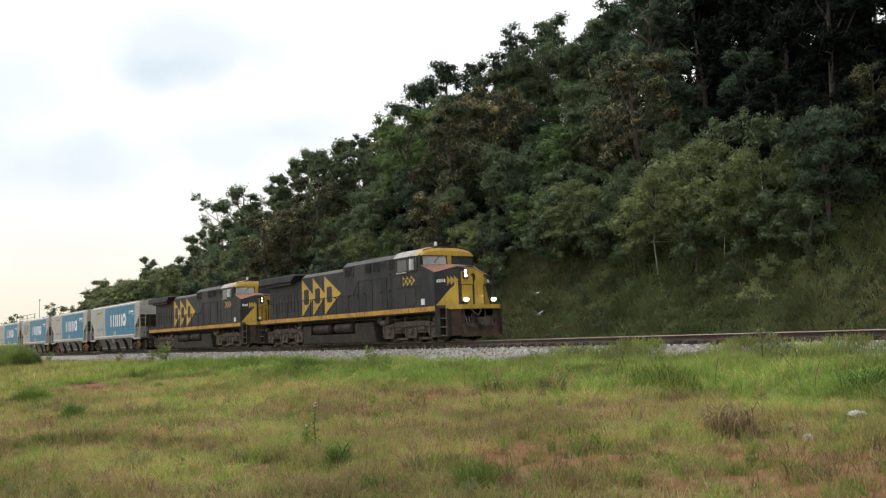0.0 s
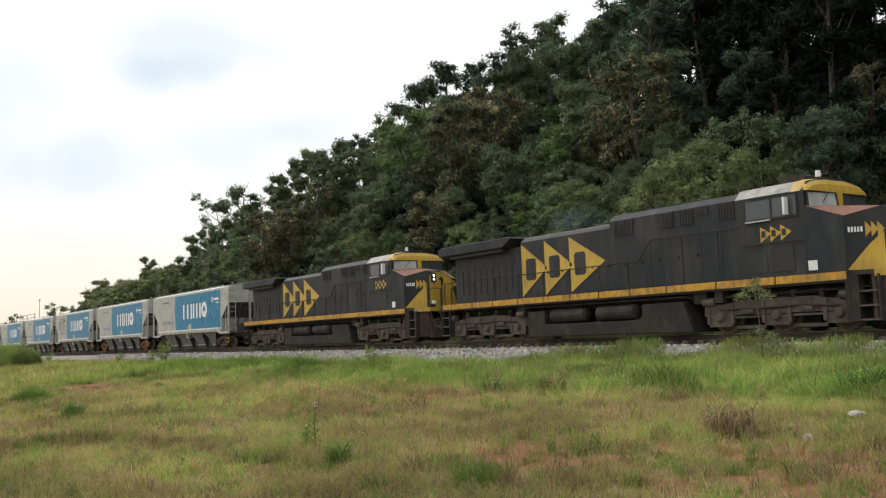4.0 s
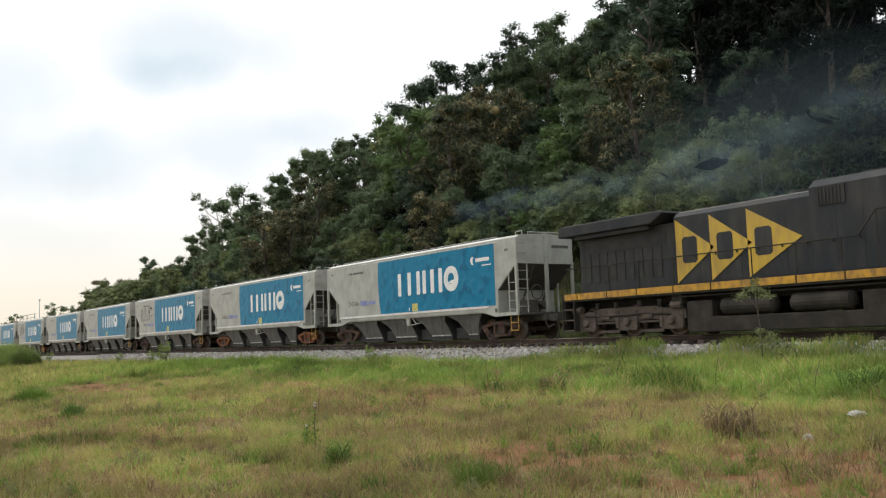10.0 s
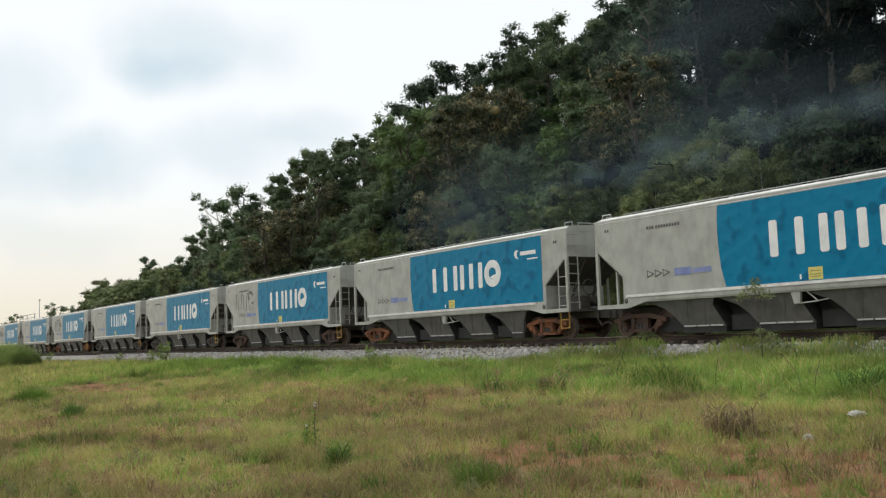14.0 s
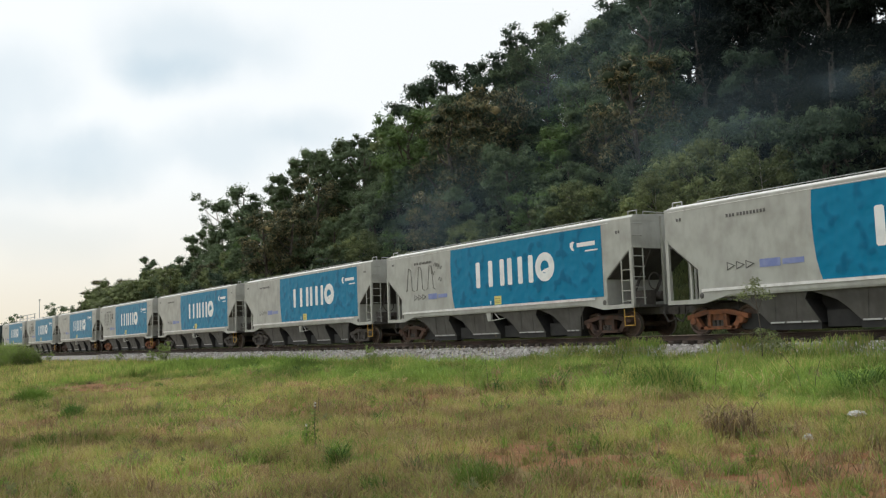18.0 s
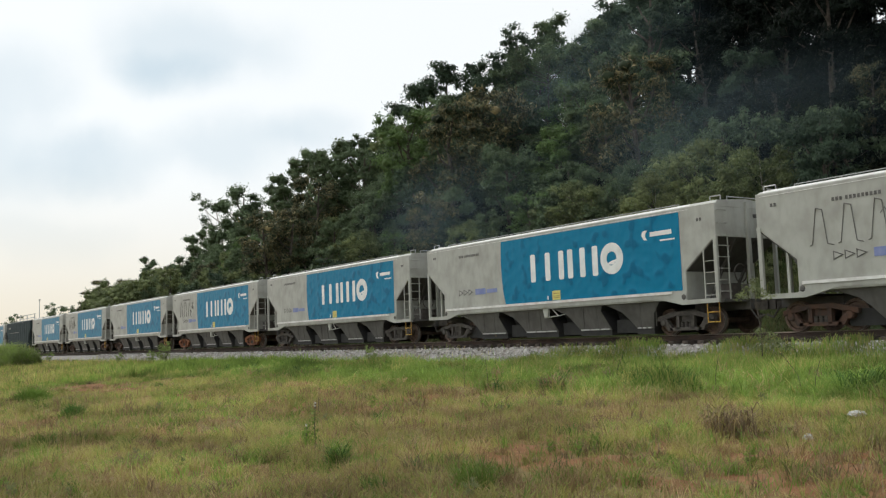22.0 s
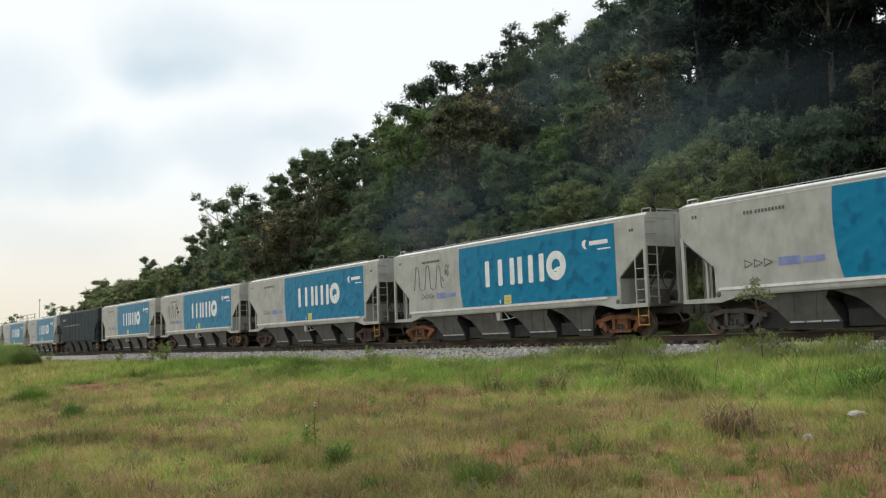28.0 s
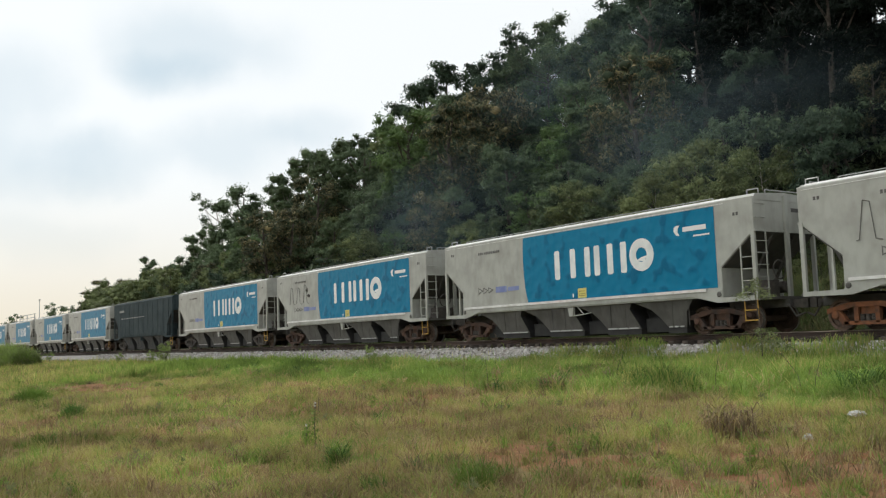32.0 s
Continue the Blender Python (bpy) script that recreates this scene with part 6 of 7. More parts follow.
        part("mirror", Shape().box(6.86, 6.92, *sorted((1.53 * k, 1.72 * k)), 3.30, 3.80), MAT["mirror"], lo, "pale wing mirror")
        for x0, x1 in ((5.35, 6.1), (6.25, 7.0)):
            part("cab_locker", Shape().box(x0, x1, *sorted((1.5 * k, 1.515 * k)), 1.72, 2.42), dark, lo)
        part("cab_grab_rail", Shape().path([(5.3, 1.54 * k, 2.55), (7.3, 1.54 * k, 2.55)], 0.015, 5), MAT["grime"], lo)
        part("notice", Shape().box(7.42, 7.70, *sorted((1.5 * k, 1.512 * k)), 1.68, 1.95), MAT["sign_white"], lo, "small white square notice")
        s = Shape()
        for i in range(3):
            x = 5.92 + i * 0.34
            s.slab([(x, 2.60), (x + 0.36, 2.83), (x, 3.06)], *sorted((1.503 * k, 1.512 * k + 0.0005 * i)))
        sm = part("small_emblem", s, yel, lo, "three small yellow pennants")
        b = Shape()
        for i in range(3):
            x = 5.96 + i * 0.34
            b.box(x, x + 0.14, *sorted((1.513 * k, 1.519 * k)), 2.74, 2.93)
        part("emblem_block", b, dark, sm)
    # nose: wide at the cab, chamfered to a narrower face
    plan = [(7.40, 1.5), (8.55, 1.5), (9.20, 0.70), (9.30, 0.60), (9.30, -0.60), (9.20, -0.70), (8.55, -1.5), (7.40, -1.5)]
    lowz = 1.58
    top_z = {0: 3.48, 1: 2.94, 2: 2.98, 3: 2.94, 4: 3.24, 5: 3.30, 6: 3.06, 7: 3.48}
    v = [(x, y, lowz) for x, y in plan] + [(x, y, top_z[i]) for i, (x, y) in enumerate(plan)] + [(7.40, 0.0, 3.56), (9.16, 0.0, 3.33)]
    f = [(i, i + 1, i + 9, i + 8) for i in range(7)] + [(7, 0, 8, 16, 15)] + [(0, 7, 6, 5, 4, 3, 2, 1)]
    part("nose", Shape().add(v, f + [(8, 9, 10, 17, 16), (10, 11, 17), (11, 12, 17), (12, 13, 17), (13, 14, 15, 16, 17)]), dark, lo, "dark chamfered nose")
    tp = [(v[i][0], v[i][1] * 0.995, v[i][2] + 0.012) for i in (8, 9, 10, 13, 14, 15)]
    tpv = tp + [(7.40, 0, 3.57), (9.14, 0, 3.345)]
    part("nose_top", Shape().add(tpv, [(0, 1, 2, 7, 6), (2, 3, 7), (3, 4, 5, 6, 7)]), MAT["loco_rust"], lo, "reddish brown nose top")
    # yellow front and the diagonal yellow corners
    part("nose_front", Shape().slab([(-0.61, 1.60), (0.61, 1.60), (0.61, 2.95), (0.05, 3.21), (-0.35, 3.255), (-0.45, 3.22), (-0.61, 3.02)], 9.30, 9.33, "x"), yel, lo, "yellow nose front")
    part("nose_door", Shape().slab([(-0.50, 1.62), (-0.02, 1.62), (-0.02, 2.85), (-0.50, 2.85)], 9.33, 9.355, "x"), yel, lo)
    part("nose_door_seam", Shape().box(9.33, 9.36, 0.02, 0.06, 1.62, 2.85), dark, lo)
    for k in (-1, 1):
        dx, dy = 9.20 - 8.55, (0.70 - 1.5) * k
        nl = math.hypot(dx, dy)
        nx, ny = (abs(dy) / nl) * 0.012, dx / nl * 0.012 * k

        def on(u, z, lift=1.0, k=k, dx=dx, dy=dy, nx=nx, ny=ny):
            return (8.55 + dx * u + nx * lift, 1.5 * k + dy * u + ny * lift, z)

        def flat(pts, lift, name, material, parent=lo, label="", on=on):
            q = [on(u, z, lift) for u, z in pts] + [on(u, z, lift - 0.8) for u, z in pts]
            n = len(pts)
            sh = Shape().add(q, [tuple(range(n)), tuple(range(2 * n - 1, n - 1, -1))] + [(i, (i + 1) % n, (i + 1) % n + n, i + n) for i in range(n)])
            return part(name, sh, material, parent, label)

        flat([(0.02, 1.60), (1.0, 1.60), (1.0, 2.62), (0.62, 2.28)], 1.0, "nose_corner", yel, label="yellow diagonal corner panel")
        nb = flat([(0.06, 2.55), (0.50, 2.60), (0.50, 2.80), (0.06, 2.77)], 1.6, "number_board", MAT["grille"], label="dark number board")
        for i in range(5):
            u = 0.09 + i * 0.08
            flat([(u, 2.61), (u + 0.05, 2.615), (u + 0.05, 2.755), (u, 2.75)], 2.2, "number_bar", MAT["sign_white"], nb)
        for i in range(3):
            u = 0.53 + i * 0.155
            pn = flat([(u, 2.47), (u + 0.18, 2.68), (u, 2.89)], 1.6 + 0.1 * i, "small_pennant", yel)
        if k < 0:
            LR = 0.062 if lamps else 0.035
            box = part("headlight_housing", Shape().slab([(-0.54, 2.74), (-0.30, 2.74), (-0.30, 3.16), (-0.34, 3.20), (-0.50, 3.20), (-0.54, 3.16)], 9.33, 9.40, "x"), MAT["grille"], lo)
            for z in (3.06, 2.88):
                hl = Shape().lathe([(0.0, 9.43), (LR, 9.43), (LR + 0.015, 9.41), (LR + 0.015, 9.34)], (0, -0.42, z), 14, "x")
                part("headlight", hl, MAT["lamp_glow"] if lamps else MAT["lamp_dim"], box, "lit round headlight")
            part("nose_window", Shape().slab([(0.02 + 0.13 * math.cos(a * 0.524), 2.80 + 0.20 * math.sin(a * 0.524)) for a in range(12)], 9.33, 9.345, "x"), MAT["grille"], lo, "dark oval opening")
        dl = Shape().lathe([(0.0, 9.93), (0.07, 9.93), (0.085, 9.89), (0.085, 9.76)], (0, 0.74 * k, 1.80), 14, "x")
        part("ditch_light", dl, MAT["lamp_glow"] if lamps else MAT["mirror"], lo, "lit ditch light" if lamps else "unlit ditch light")
        part("ditch_light_bracket", Shape().box(9.66, 9.80, *sorted((0.64 * k, 0.84 * k)), 1.58, 1.73), MAT["grime"], lo)
        # windscreen panes; the near one has the sky's reflection as its colour
        wz = Shape().add([(7.56, 0.12 * k, 3.50), (7.46, 1.40 * k, 3.44), (7.44, 1.40 * k, 3.91), (7.49, 0.12 * k, 3.925), (7.42, 0.12 * k, 3.50), (7.41, 1.40 * k, 3.44), (7.41, 1.40 * k, 3.91), (7.42, 0.12 * k, 3.925)], [(0, 1, 2, 3), (7, 6, 5, 4), (0, 4, 5, 1), (1, 5, 6, 2), (2, 6, 7, 3), (3, 7, 4, 0)])
        part("windscreen", wz, MAT["sky_pane"] if k < 0 else MAT["glass"], lo, "windscreen with sky reflection as its pale colour" if k < 0 else "")
        rim = [(7.57, 0.12 * k, 3.49), (7.47, 1.41 * k, 3.43), (7.45, 1.41 * k, 3.92), (7.50, 0.12 * k, 3.935), (7.57, 0.12 * k, 3.49)]
        part("windscreen_frame", Shape().path(rim, 0.035, 6), MAT["grille"], lo)
        part("wiper", Shape().rod((7.56, 0.5 * k, 3.92), (7.53, 0.80 * k, 3.6), 0.012, 4), MAT["grille"], lo)
        part("front_handrail", Shape().path([(9.74, 0.92 * k, 1.58), (9.74, 0.92 * k, 2.45), (9.74, 0.30 * k, 2.45), (9.74, 0.30 * k, 1.58)], 0.02, 6), MAT["grime"], lo)
        part("grab_rail", Shape().path([(8.6, 1.54 * k, 0.5), (8.6, 1.54 * k, 2.5)], 0.018, 5), MAT["grime"], lo)
        # corner steps front and rear
        for x0, x1 in ((8.45, 9.42), (-10.75, -10.1)):
            st = Shape()
            st.box(x0, x1, *sorted((0.95 * k, 1.0 * k)), 0.25, 1.46)
            back = part("step_box", st, MAT["grime"], lo)
            for a, b in ((x0, x0 + (0.38 if x0 > 0 else 0.05)), (x1 - 0.05, x1)):
                part("step_side", Shape().box(a, b, *sorted((1.0 * k, 1.48 * k)), 0.24, 1.455), MAT["grime"], back)
            for z in (0.25, 0.62, 1.0):
                part("step_tread", Shape().box(x0 + 0.05, x1 - 0.05, *sorted((1.002 * k, 1.46 * k)), z, z + 0.05), MAT["truck_brown"], back)
    part("windscreen_post", Shape().box(7.40, 7.58, -0.11, 0.11, 3.48, 3.95), yel, lo)
    # front and rear ends
    pil = Shape().slab([(9.28, -1.42), (9.70, -0.96), (9.70, 0.96), (9.28, 1.42), (9.18, 1.42), (9.58, 0.92), (9.58, -0.92), (9.18, -1.42)], 0.26, 1.46, "z")
    part("pilot", pil, MAT["pilot"], lo, "rusty brown pilot plate")
    plough = Shape().add([(9.71, -0.94, 0.80), (9.71, 0.94, 0.80), (9.95, 0.94, 0.20), (10.0, 0, 0.20), (9.95, -0.94, 0.20), (9.71, -0.94, 0.20), (9.71, 0.94, 0.20), (9.74, 0, 0.80)], [(0, 7, 3, 4), (7, 1, 2, 3), (0, 4, 5), (1, 6, 2), (4, 3, 2, 6, 5), (0, 5, 6, 1, 7)])
    part("plough", plough, MAT["pilot"], lo)
    for y in (-0.82, -0.32, 0.32, 0.82):
        part("pilot_rib", Shape().slab([(9.71, 0.80), (9.78, 0.80), (9.76, 1.40), (9.71, 1.44)], y - 0.025, y + 0.025), MAT["pilot"], lo)
    for y in (-0.68, 0.52):
        lp = [(9.74, y + 0.26 * math.cos(a * 0.6), 1.18 - 0.24 * math.sin(a * 0.6)) for a in range(6)]
        part("cable_loop", Shape().path(lp, 0.025, 6), MAT["bogie_grey"], lo)
    part("front_edge", Shape().slab([(9.30, -1.47), (9.81, -0.98), (9.81, 0.98), (9.30, 1.47), (9.34, 1.50), (9.86, 1.0), (9.86, -1.0), (9.34, -1.50)], 1.40, 1.585, "z"), yel, lo)
    for e in (-1, 1):
        x = 9.75 if e > 0 else -10.6
        c = Shape().box(*sorted((x, x + 0.35 * e)), -0.14, 0.14, 0.72, 1.0)
        c.box(*sorted((x + 0.3 * e, x + 0.62 * e)), -0.2, 0.1, 0.68, 1.02)
        part("coupler", c, MAT["bogie_grey"], lo)
        for y in (-0.75, -0.6, -0.45, 0.45, 0.6):
            part("air_hose", Shape().path([(x, y, 1.1), (x + 0.12 * e, y, 0.75), (x + 0.3 * e, y + 0.05, 0.6)], 0.028, 6), MAT["bogie_grey"], lo)
        part("jumper_cable", Shape().path([(x + 0.02, -0.5, 1.38), (x + 0.25 * e, -0.25, 1.1), (x + 0.02, 0.1, 1.38)], 0.03, 6), MAT["bogie_grey"], lo)
    part("rear_plate", Shape().box(-10.75, -10.62, -1.42, 1.42, 0.5, 1.46), MAT["grime"], lo)
    # tank and reservoirs
    tk = Shape().slab([(-5.0, 0.08), (-5.0, 1.06), (-4.0, 1.06), (-4.0, 0.55), (0.95, 0.55), (0.95, 1.06), (2.75, 1.06), (3.1, 0.08)], -1.36, 1.36)
    part("fuel_tank", tk, MAT["grime"], lo, soft=0.04)
    for k in (-1, 1):
        for a, b in ((-3.75, -1.75), (-1.30, 0.70)):
            r = Shape().lathe([(0.0, a), (0.16, a + 0.03), (0.26, a + 0.12), (0.26, b - 0.12), (0.16, b - 0.03), (0.0, b)], (0, 1.18 * k, 0.84), 16, "x")
            for q in (a + 0.35, b - 0.35):
                r.lathe([(0.27, q - 0.04), (0.275, q), (0.27, q + 0.04)], (0, 1.18 * k, 0.84), 16, "x")
            part("air_reservoir", r, MAT["grime"], lo)
        part("pipe_run", Shape().path([(-5.2, 1.34 * k, 1.22), (2.8, 1.34 * k, 1.20), (3.4, 1.2 * k, 1.1), (9.0, 1.2 * k, 1.15)], 0.03, 6), MAT["grime"], lo)
        for a, b in ((-5.6, -5.2), (3.2, 3.7), (4.0, 4.3)):
            part("equipment_box", Shape().box(a, b, *sorted((0.9 * k, 1.36 * k)), 0.95, 1.36), MAT["grime"], lo)
    loco_bogie(lo, -7.75)
    loco_bogie(lo, 6.1)
    return lo


# train order from the front; places along the track at ten seconds
def travelled(t):
    return 5.071 * (t - 10) + 0.009346 * (t - 10) ** 2


LOCO_AT, LOCO_PITCH = 7.15, 22.2
WAGON_AT, WAGON_PITCH = -28.14 + 0.55 - 8.75, 17.5
VEHICLES = []
lead = locomotive("locomotive", "dark grey and yellow diesel locomotive hauling the train, lamps lit", True)
VEHICLES.append((lead, LOCO_AT))
second = locomotive("locomotive", "dark grey and yellow diesel locomotive coupled behind the leader", False)
VEHICLES.append((second, LOCO_AT - LOCO_PITCH))
HOPPER_WORDS = "grey covered hopper wagon with a large blue panel and white emblem"
hopper = hopper_wagon("hopper_wagon", HOPPER_WORDS, MAT["grey_paint"], MAT["grey_dirt_shade"], MAT["white_paint"], MAT["bogie_rust"])
VEHICLES.append((hopper, WAGON_AT))
for i in range(1, 15):
    if i == 9:
        w = hopper_wagon("hopper_wagon", "dark blue-grey ribbed hopper wagon with worn pale marks", MAT["dark_wagon"], MAT["dark_under"], MAT["dark_wagon"], MAT["bogie_grey"], False)
    else:
        w = copy_thing(hopper, pose(0, 0, 0))
    VEHICLES.append((w, WAGON_AT - i * WAGON_PITCH))
for i, kind in ((1, "bogie_orange"), (3, "bogie_grey"), (4, "bogie_grey"), (5, "bogie_orange"), (8, "bogie_grey"), (11, "bogie_grey")):
    for ob in VEHICLES[2 + i][0].children:
        if ob.name.startswith(("side_frame", "bolster")):
            ob.material_slots[0].link = "OBJECT"
            ob.material_slots[0].material = MAT[kind]
for i, seed in ((2, 5), (5, 6), (7, 7)):
    w = VEHICLES[2 + i][0]
    scrawl(w, seed, -6.3, 2.35, 2.7, 1.05)
    w["label"] = "grey covered hopper wagon, blue panel, sprayed with dark scrawl"


def smoke_puff(seed):
    """A ragged, nearly clear body of exhaust smoke."""
    root = thing("smoke_puff", "thin bluish grey puff of diesel exhaust smoke", "smoke", "exhaust smoke over the train")
    for nm, k in (("haze", 1.0),):
        bm = bmesh.new()
        bmesh.ops.create_icosphere(bm, subdivisions=3, radius=1)
        for v in bm.verts:
            q = 1 + 0.45 * noise.noise(v.co * 1.6 + Vector((seed * 3.1, 0, 0)))
            v.co = Vector((v.co.x * 1.9 * q, v.co.y * 0.72 * q, v.co.z * 0.72 * q)) * k
        me = bpy.data.meshes.new(nm)
        bm.to_mesh(me)
        bm.free()
        me.materials.append(MAT["smoke"])
        me.shade_smooth()
        ob = new(nm, me)
        ob.parent = root
        ob.visible_shadow = False
    return root


def haze_body(seed):
    """A wide, hardly visible body of spread-out exhaust, added to lift dark tones."""
    root = thing("smoke_haze", "wide thin bluish veil of smoke, added to lift dark tones", "smoke", "smoke drifting before the wood")
    for nm, k in (("veil", 1.0),):
        bm = bmesh.new()
        bmesh.ops.create_icosphere(bm, subdivisions=4, radius=1)
        for v in bm.verts:
            q = 1 + 0.4 * noise.noise(v.co * 1.3 + Vector((seed * 5.7, 0, 0))) + 0.15 * noise.noise(v.co * 3.1)
            v.co = Vector((v.co.x * 13 * q, v.co.y * 1.6 * q, v.co.z * 4.5 * q)) * k
        me = bpy.data.meshes.new(nm)
        bm.to_mesh(me)
        bm.free()
        me.materials.append(MAT["veil"])
        me.shade_smooth()
        ob = new(nm, me)
        ob.parent = root
        ob.visible_shadow = False
    return root


# veils added to pale the dark wood once the engines have passed
# each veil: where it drifts to, how high, and when it is there
VEILS = [(haze_body(i + 1), *q) for i, q in enumerate(((-46, 8.0, 7.8, 15.0), (-27, 9.5, 8.8, 14.0), (-43, 17.0, 17.0, 16.5)))]


def bird(label):
    """A pale bird in flight; its wings turn at the shoulders."""
    root = thing("bird", label, "bird", "birds flushed by the train")
    body = Shape().lathe([(0.0, -0.17), (0.035, -0.10), (0.055, 0.0), (0.045, 0.09), (0.028, 0.13), (0.03, 0.16), (0.012, 0.19), (0.0, 0.215)], (0, 0, 0), 10, "x")
    part("body", body, MAT["feather"], root)
    part("tail", Shape().slab([(-0.12, -0.02), (-0.30, -0.06), (-0.30, 0.06), (-0.12, 0.02)], -0.006, 0.006, "z"), MAT["feather"], root)
    wings = []
    for k in (-1, 1):
        w = Shape().slab([(0.07, 0.02 * k), (0.10, 0.16 * k), (0.02, 0.34 * k), (-0.04, 0.30 * k), (-0.07, 0.15 * k), (-0.08, 0.02 * k)], -0.005, 0.005, "z")
        wings.append(part("wing", w, MAT["feather"], root))
    return root, wings


BIRDS = [(bird("small pale bird flying along the track"), (-32.1, 2.6, 2.0), (13.9, 0.0, 0.35), 0.0), (bird("small pale bird flying low along the track"), (-32.0, 2.6, 1.04), (10.3, 0.15, 0.5), 0.4)]


# each puff: the locomotive's place in the train and the second at which it leaves the stack
PUFFS = []
for at, first, count, gap in ((LOCO_AT, 3.4, 6, 0.55), (LOCO_AT - LOCO_PITCH, 4.8, 13, 0.55)):
    for i in range(count):
        PUFFS.append((smoke_puff(len(PUFFS) + 1), at, first + i * gap, len(PUFFS)))


def puff_rows(at, born, k):
    """Inside the hood until it is blown out of the stack, then up and over the slope."""
    rows, rng = [], random.Random(90 + k)
    up, side, turn = rng.uniform(0.30, 0.55), rng.uniform(0.65, 0.95), rng.uniform(-25, 25)
    for i in range(65):
        t = i * 0.5
        if t <= born:
            rows.append((t, pose(at - 1.6 + travelled(t), 0, 2.75)))
        else:
            s = t - born
            x = at - 1.6 + travelled(born) + 1.6 * (1 - math.exp(-1.5 * s))
            rows.append((t, pose(x, side * max(0, s - 0.4) + 0.045 * s * s, 2.75 + 2.3 * (1 - math.exp(-1.8 * s)) + up * s, 0, 4 * math.sin(k), turn * min(1, s / 8))))
    return rows


def veil_rows(x, y, z, arrive):
    """Drifts in along the slope behind the leading engines, then hangs and thins out slowly along the hill."""
    rows = []
    for i in range(65):
        t = i * 0.5
        s = t - arrive
        if s < 0:
            rows.append((t, pose(x + 3.4 * -s + 0.25 * s * s, y, z - 0.02 * s)))
        else:
            rows.append((t, pose(x - 0.12 * s, y, z + 0.02 * s)))
    return rows


def bird_rows(a, v, ph):
    rows = []
    for i in range(65):
        t = i * 0.5
        rows.append((t, pose(a[0] + v[0] * t, a[1] + v[1] * t, a[2] + v[2] * min(t, 1.0) - 0.9 * max(0.0, min(t, 1.5) - 0.5) + 0.35 * max(0, t - 1.5) + 0.05 * math.sin(3 * t + ph))))
    return rows


def motions():
    for ob, *q in VEILS:
        walk(ob, veil_rows(*q))
    for (ob, wings), a, v, ph in BIRDS:
        walk(ob, bird_rows(a, v, ph))
        for w, k in zip(wings, (-1, 1)):
            walk(w, [(i * 0.1, pose(0, 0, 0.03, k * (12 + 38 * math.sin(i * 1.9 + ph)))) for i in range(321)])
    for ob, at, born, k in PUFFS:
        walk(ob, puff_rows(at, born, k))
    times = [0, 0.1] + [0.5 * i for i in range(1, 64)] + [31.9, 32]
    for ob, at in VEHICLES:
        walk(ob, [(t, pose(at + travelled(t), 0, 0)) for t in times])
    steps = [round(i * 0.1, 2) for i in range(321)]
    for ob, at in VEHICLES:
        for ax in ob.children:
            if ax.name.startswith("wheelset"):
                r = ax.location.z
                x = ax.location.x
                walk(ax, [(t, pose(x, 0, r, 0, math.degrees((travelled(t) - travelled(0)) / r), 0)) for t in steps])


# ---- small growth, litter and distance ----
def tuft_thing(name, label, x, y, n, r, h, w, mats, seed, lean=0.9):
    """One clump of grass, a thing of its own."""
    rng = np.random.default_rng(seed)
    a, d = rng.uniform(0, 6.28, n), r * np.sqrt(rng.random(n))
    px, py = x + np.cos(a) * d, y + np.sin(a) * d
    hh = h * (1.15 - 0.75 * (d / r) ** 2) * rng.uniform(0.6, 1.1, n)
    ob = blades(name, px, py, hh, w, lean, [MAT[m] for m in mats], rng.integers(0, len(mats), n), seed + 1)
    return tagged(ob, label, "grass clump")


def hanging_clump(name, label, x, y, n, r, long, wide, rise, mats, seed, hang=1.95):
    """One clump of long blades that arch over and hang."""
    rng = np.random.default_rng(seed)
    a, d = rng.uniform(0, 6.28, n), r * np.sqrt(rng.random(n))
    px, py = x + np.cos(a) * d, y + np.sin(a) * d
    ob = arching_mesh(name, px, py, np.full(n, long), wide, rise, mats, rng.integers(0, len(mats), n), seed + 1, hang)
    return tagged(ob, label, "grass clump")


hanging_clump("dead_grass_clump", "brown withered mound of dead hanging grass in the field", -7.95, -14.55, 420, 0.30, 0.58, 0.013, 0.95, ["blade_dead", "blade_dead", "blade_dead", "blade_straw", "blade_brown", "blade_olive"], 201, 1.75)
hanging_clump("dead_grass_clump", "brown withered heap of dead grass in the field", -7.35, -14.2, 260, 0.22, 0.36, 0.013, 0.7, ["blade_dead", "blade_brown"], 203)
tuft_thing("dead_grass_clump", "low brown patch of dead grass in the field", -12.6, -20.7, 500, 0.45, 0.24, 0.012, ["blade_dead", "blade_dead", "blade_green"], 205, 1.0)
hanging_clump("grass_clump", "thick dark green grass clump in the dry field", -10.1, -19.05, 230, 0.10, 0.42, 0.013, 0.9, ["blade_rich", "blade_green"], 207, 1.3)
tuft_thing("grass_clump", "thick fresh green grass clump in the dry field", -31.0, -18.5, 500, 0.55, 0.50, 0.03, ["blade_green"], 209)
tuft_thing("grass_clump", "thick dark green grass clump in the dry field", -22.8, -19.2, 300, 0.28, 0.32, 0.02, ["blade_rich"], 211)
tuft_thing("grass_clump", "tall dark grass clump amid lush grass", -13.4, -9.7, 900, 0.70, 0.62, 0.016, ["blade_rich", "blade_green", "blade_olive"], 213, 0.6)
tuft_thing("grass_clump", "tall dark grass clump amid lush grass", -15.2, -8.8, 600, 0.55, 0.55, 0.016, ["blade_rich", "blade_olive"], 215, 0.6)
tuft_thing("grass_clump", "rich green grass clump beside the ballast", -9.2, -8.6, 700, 0.6, 0.45, 0.016, ["blade_rich", "blade_green"], 217, 0.7)
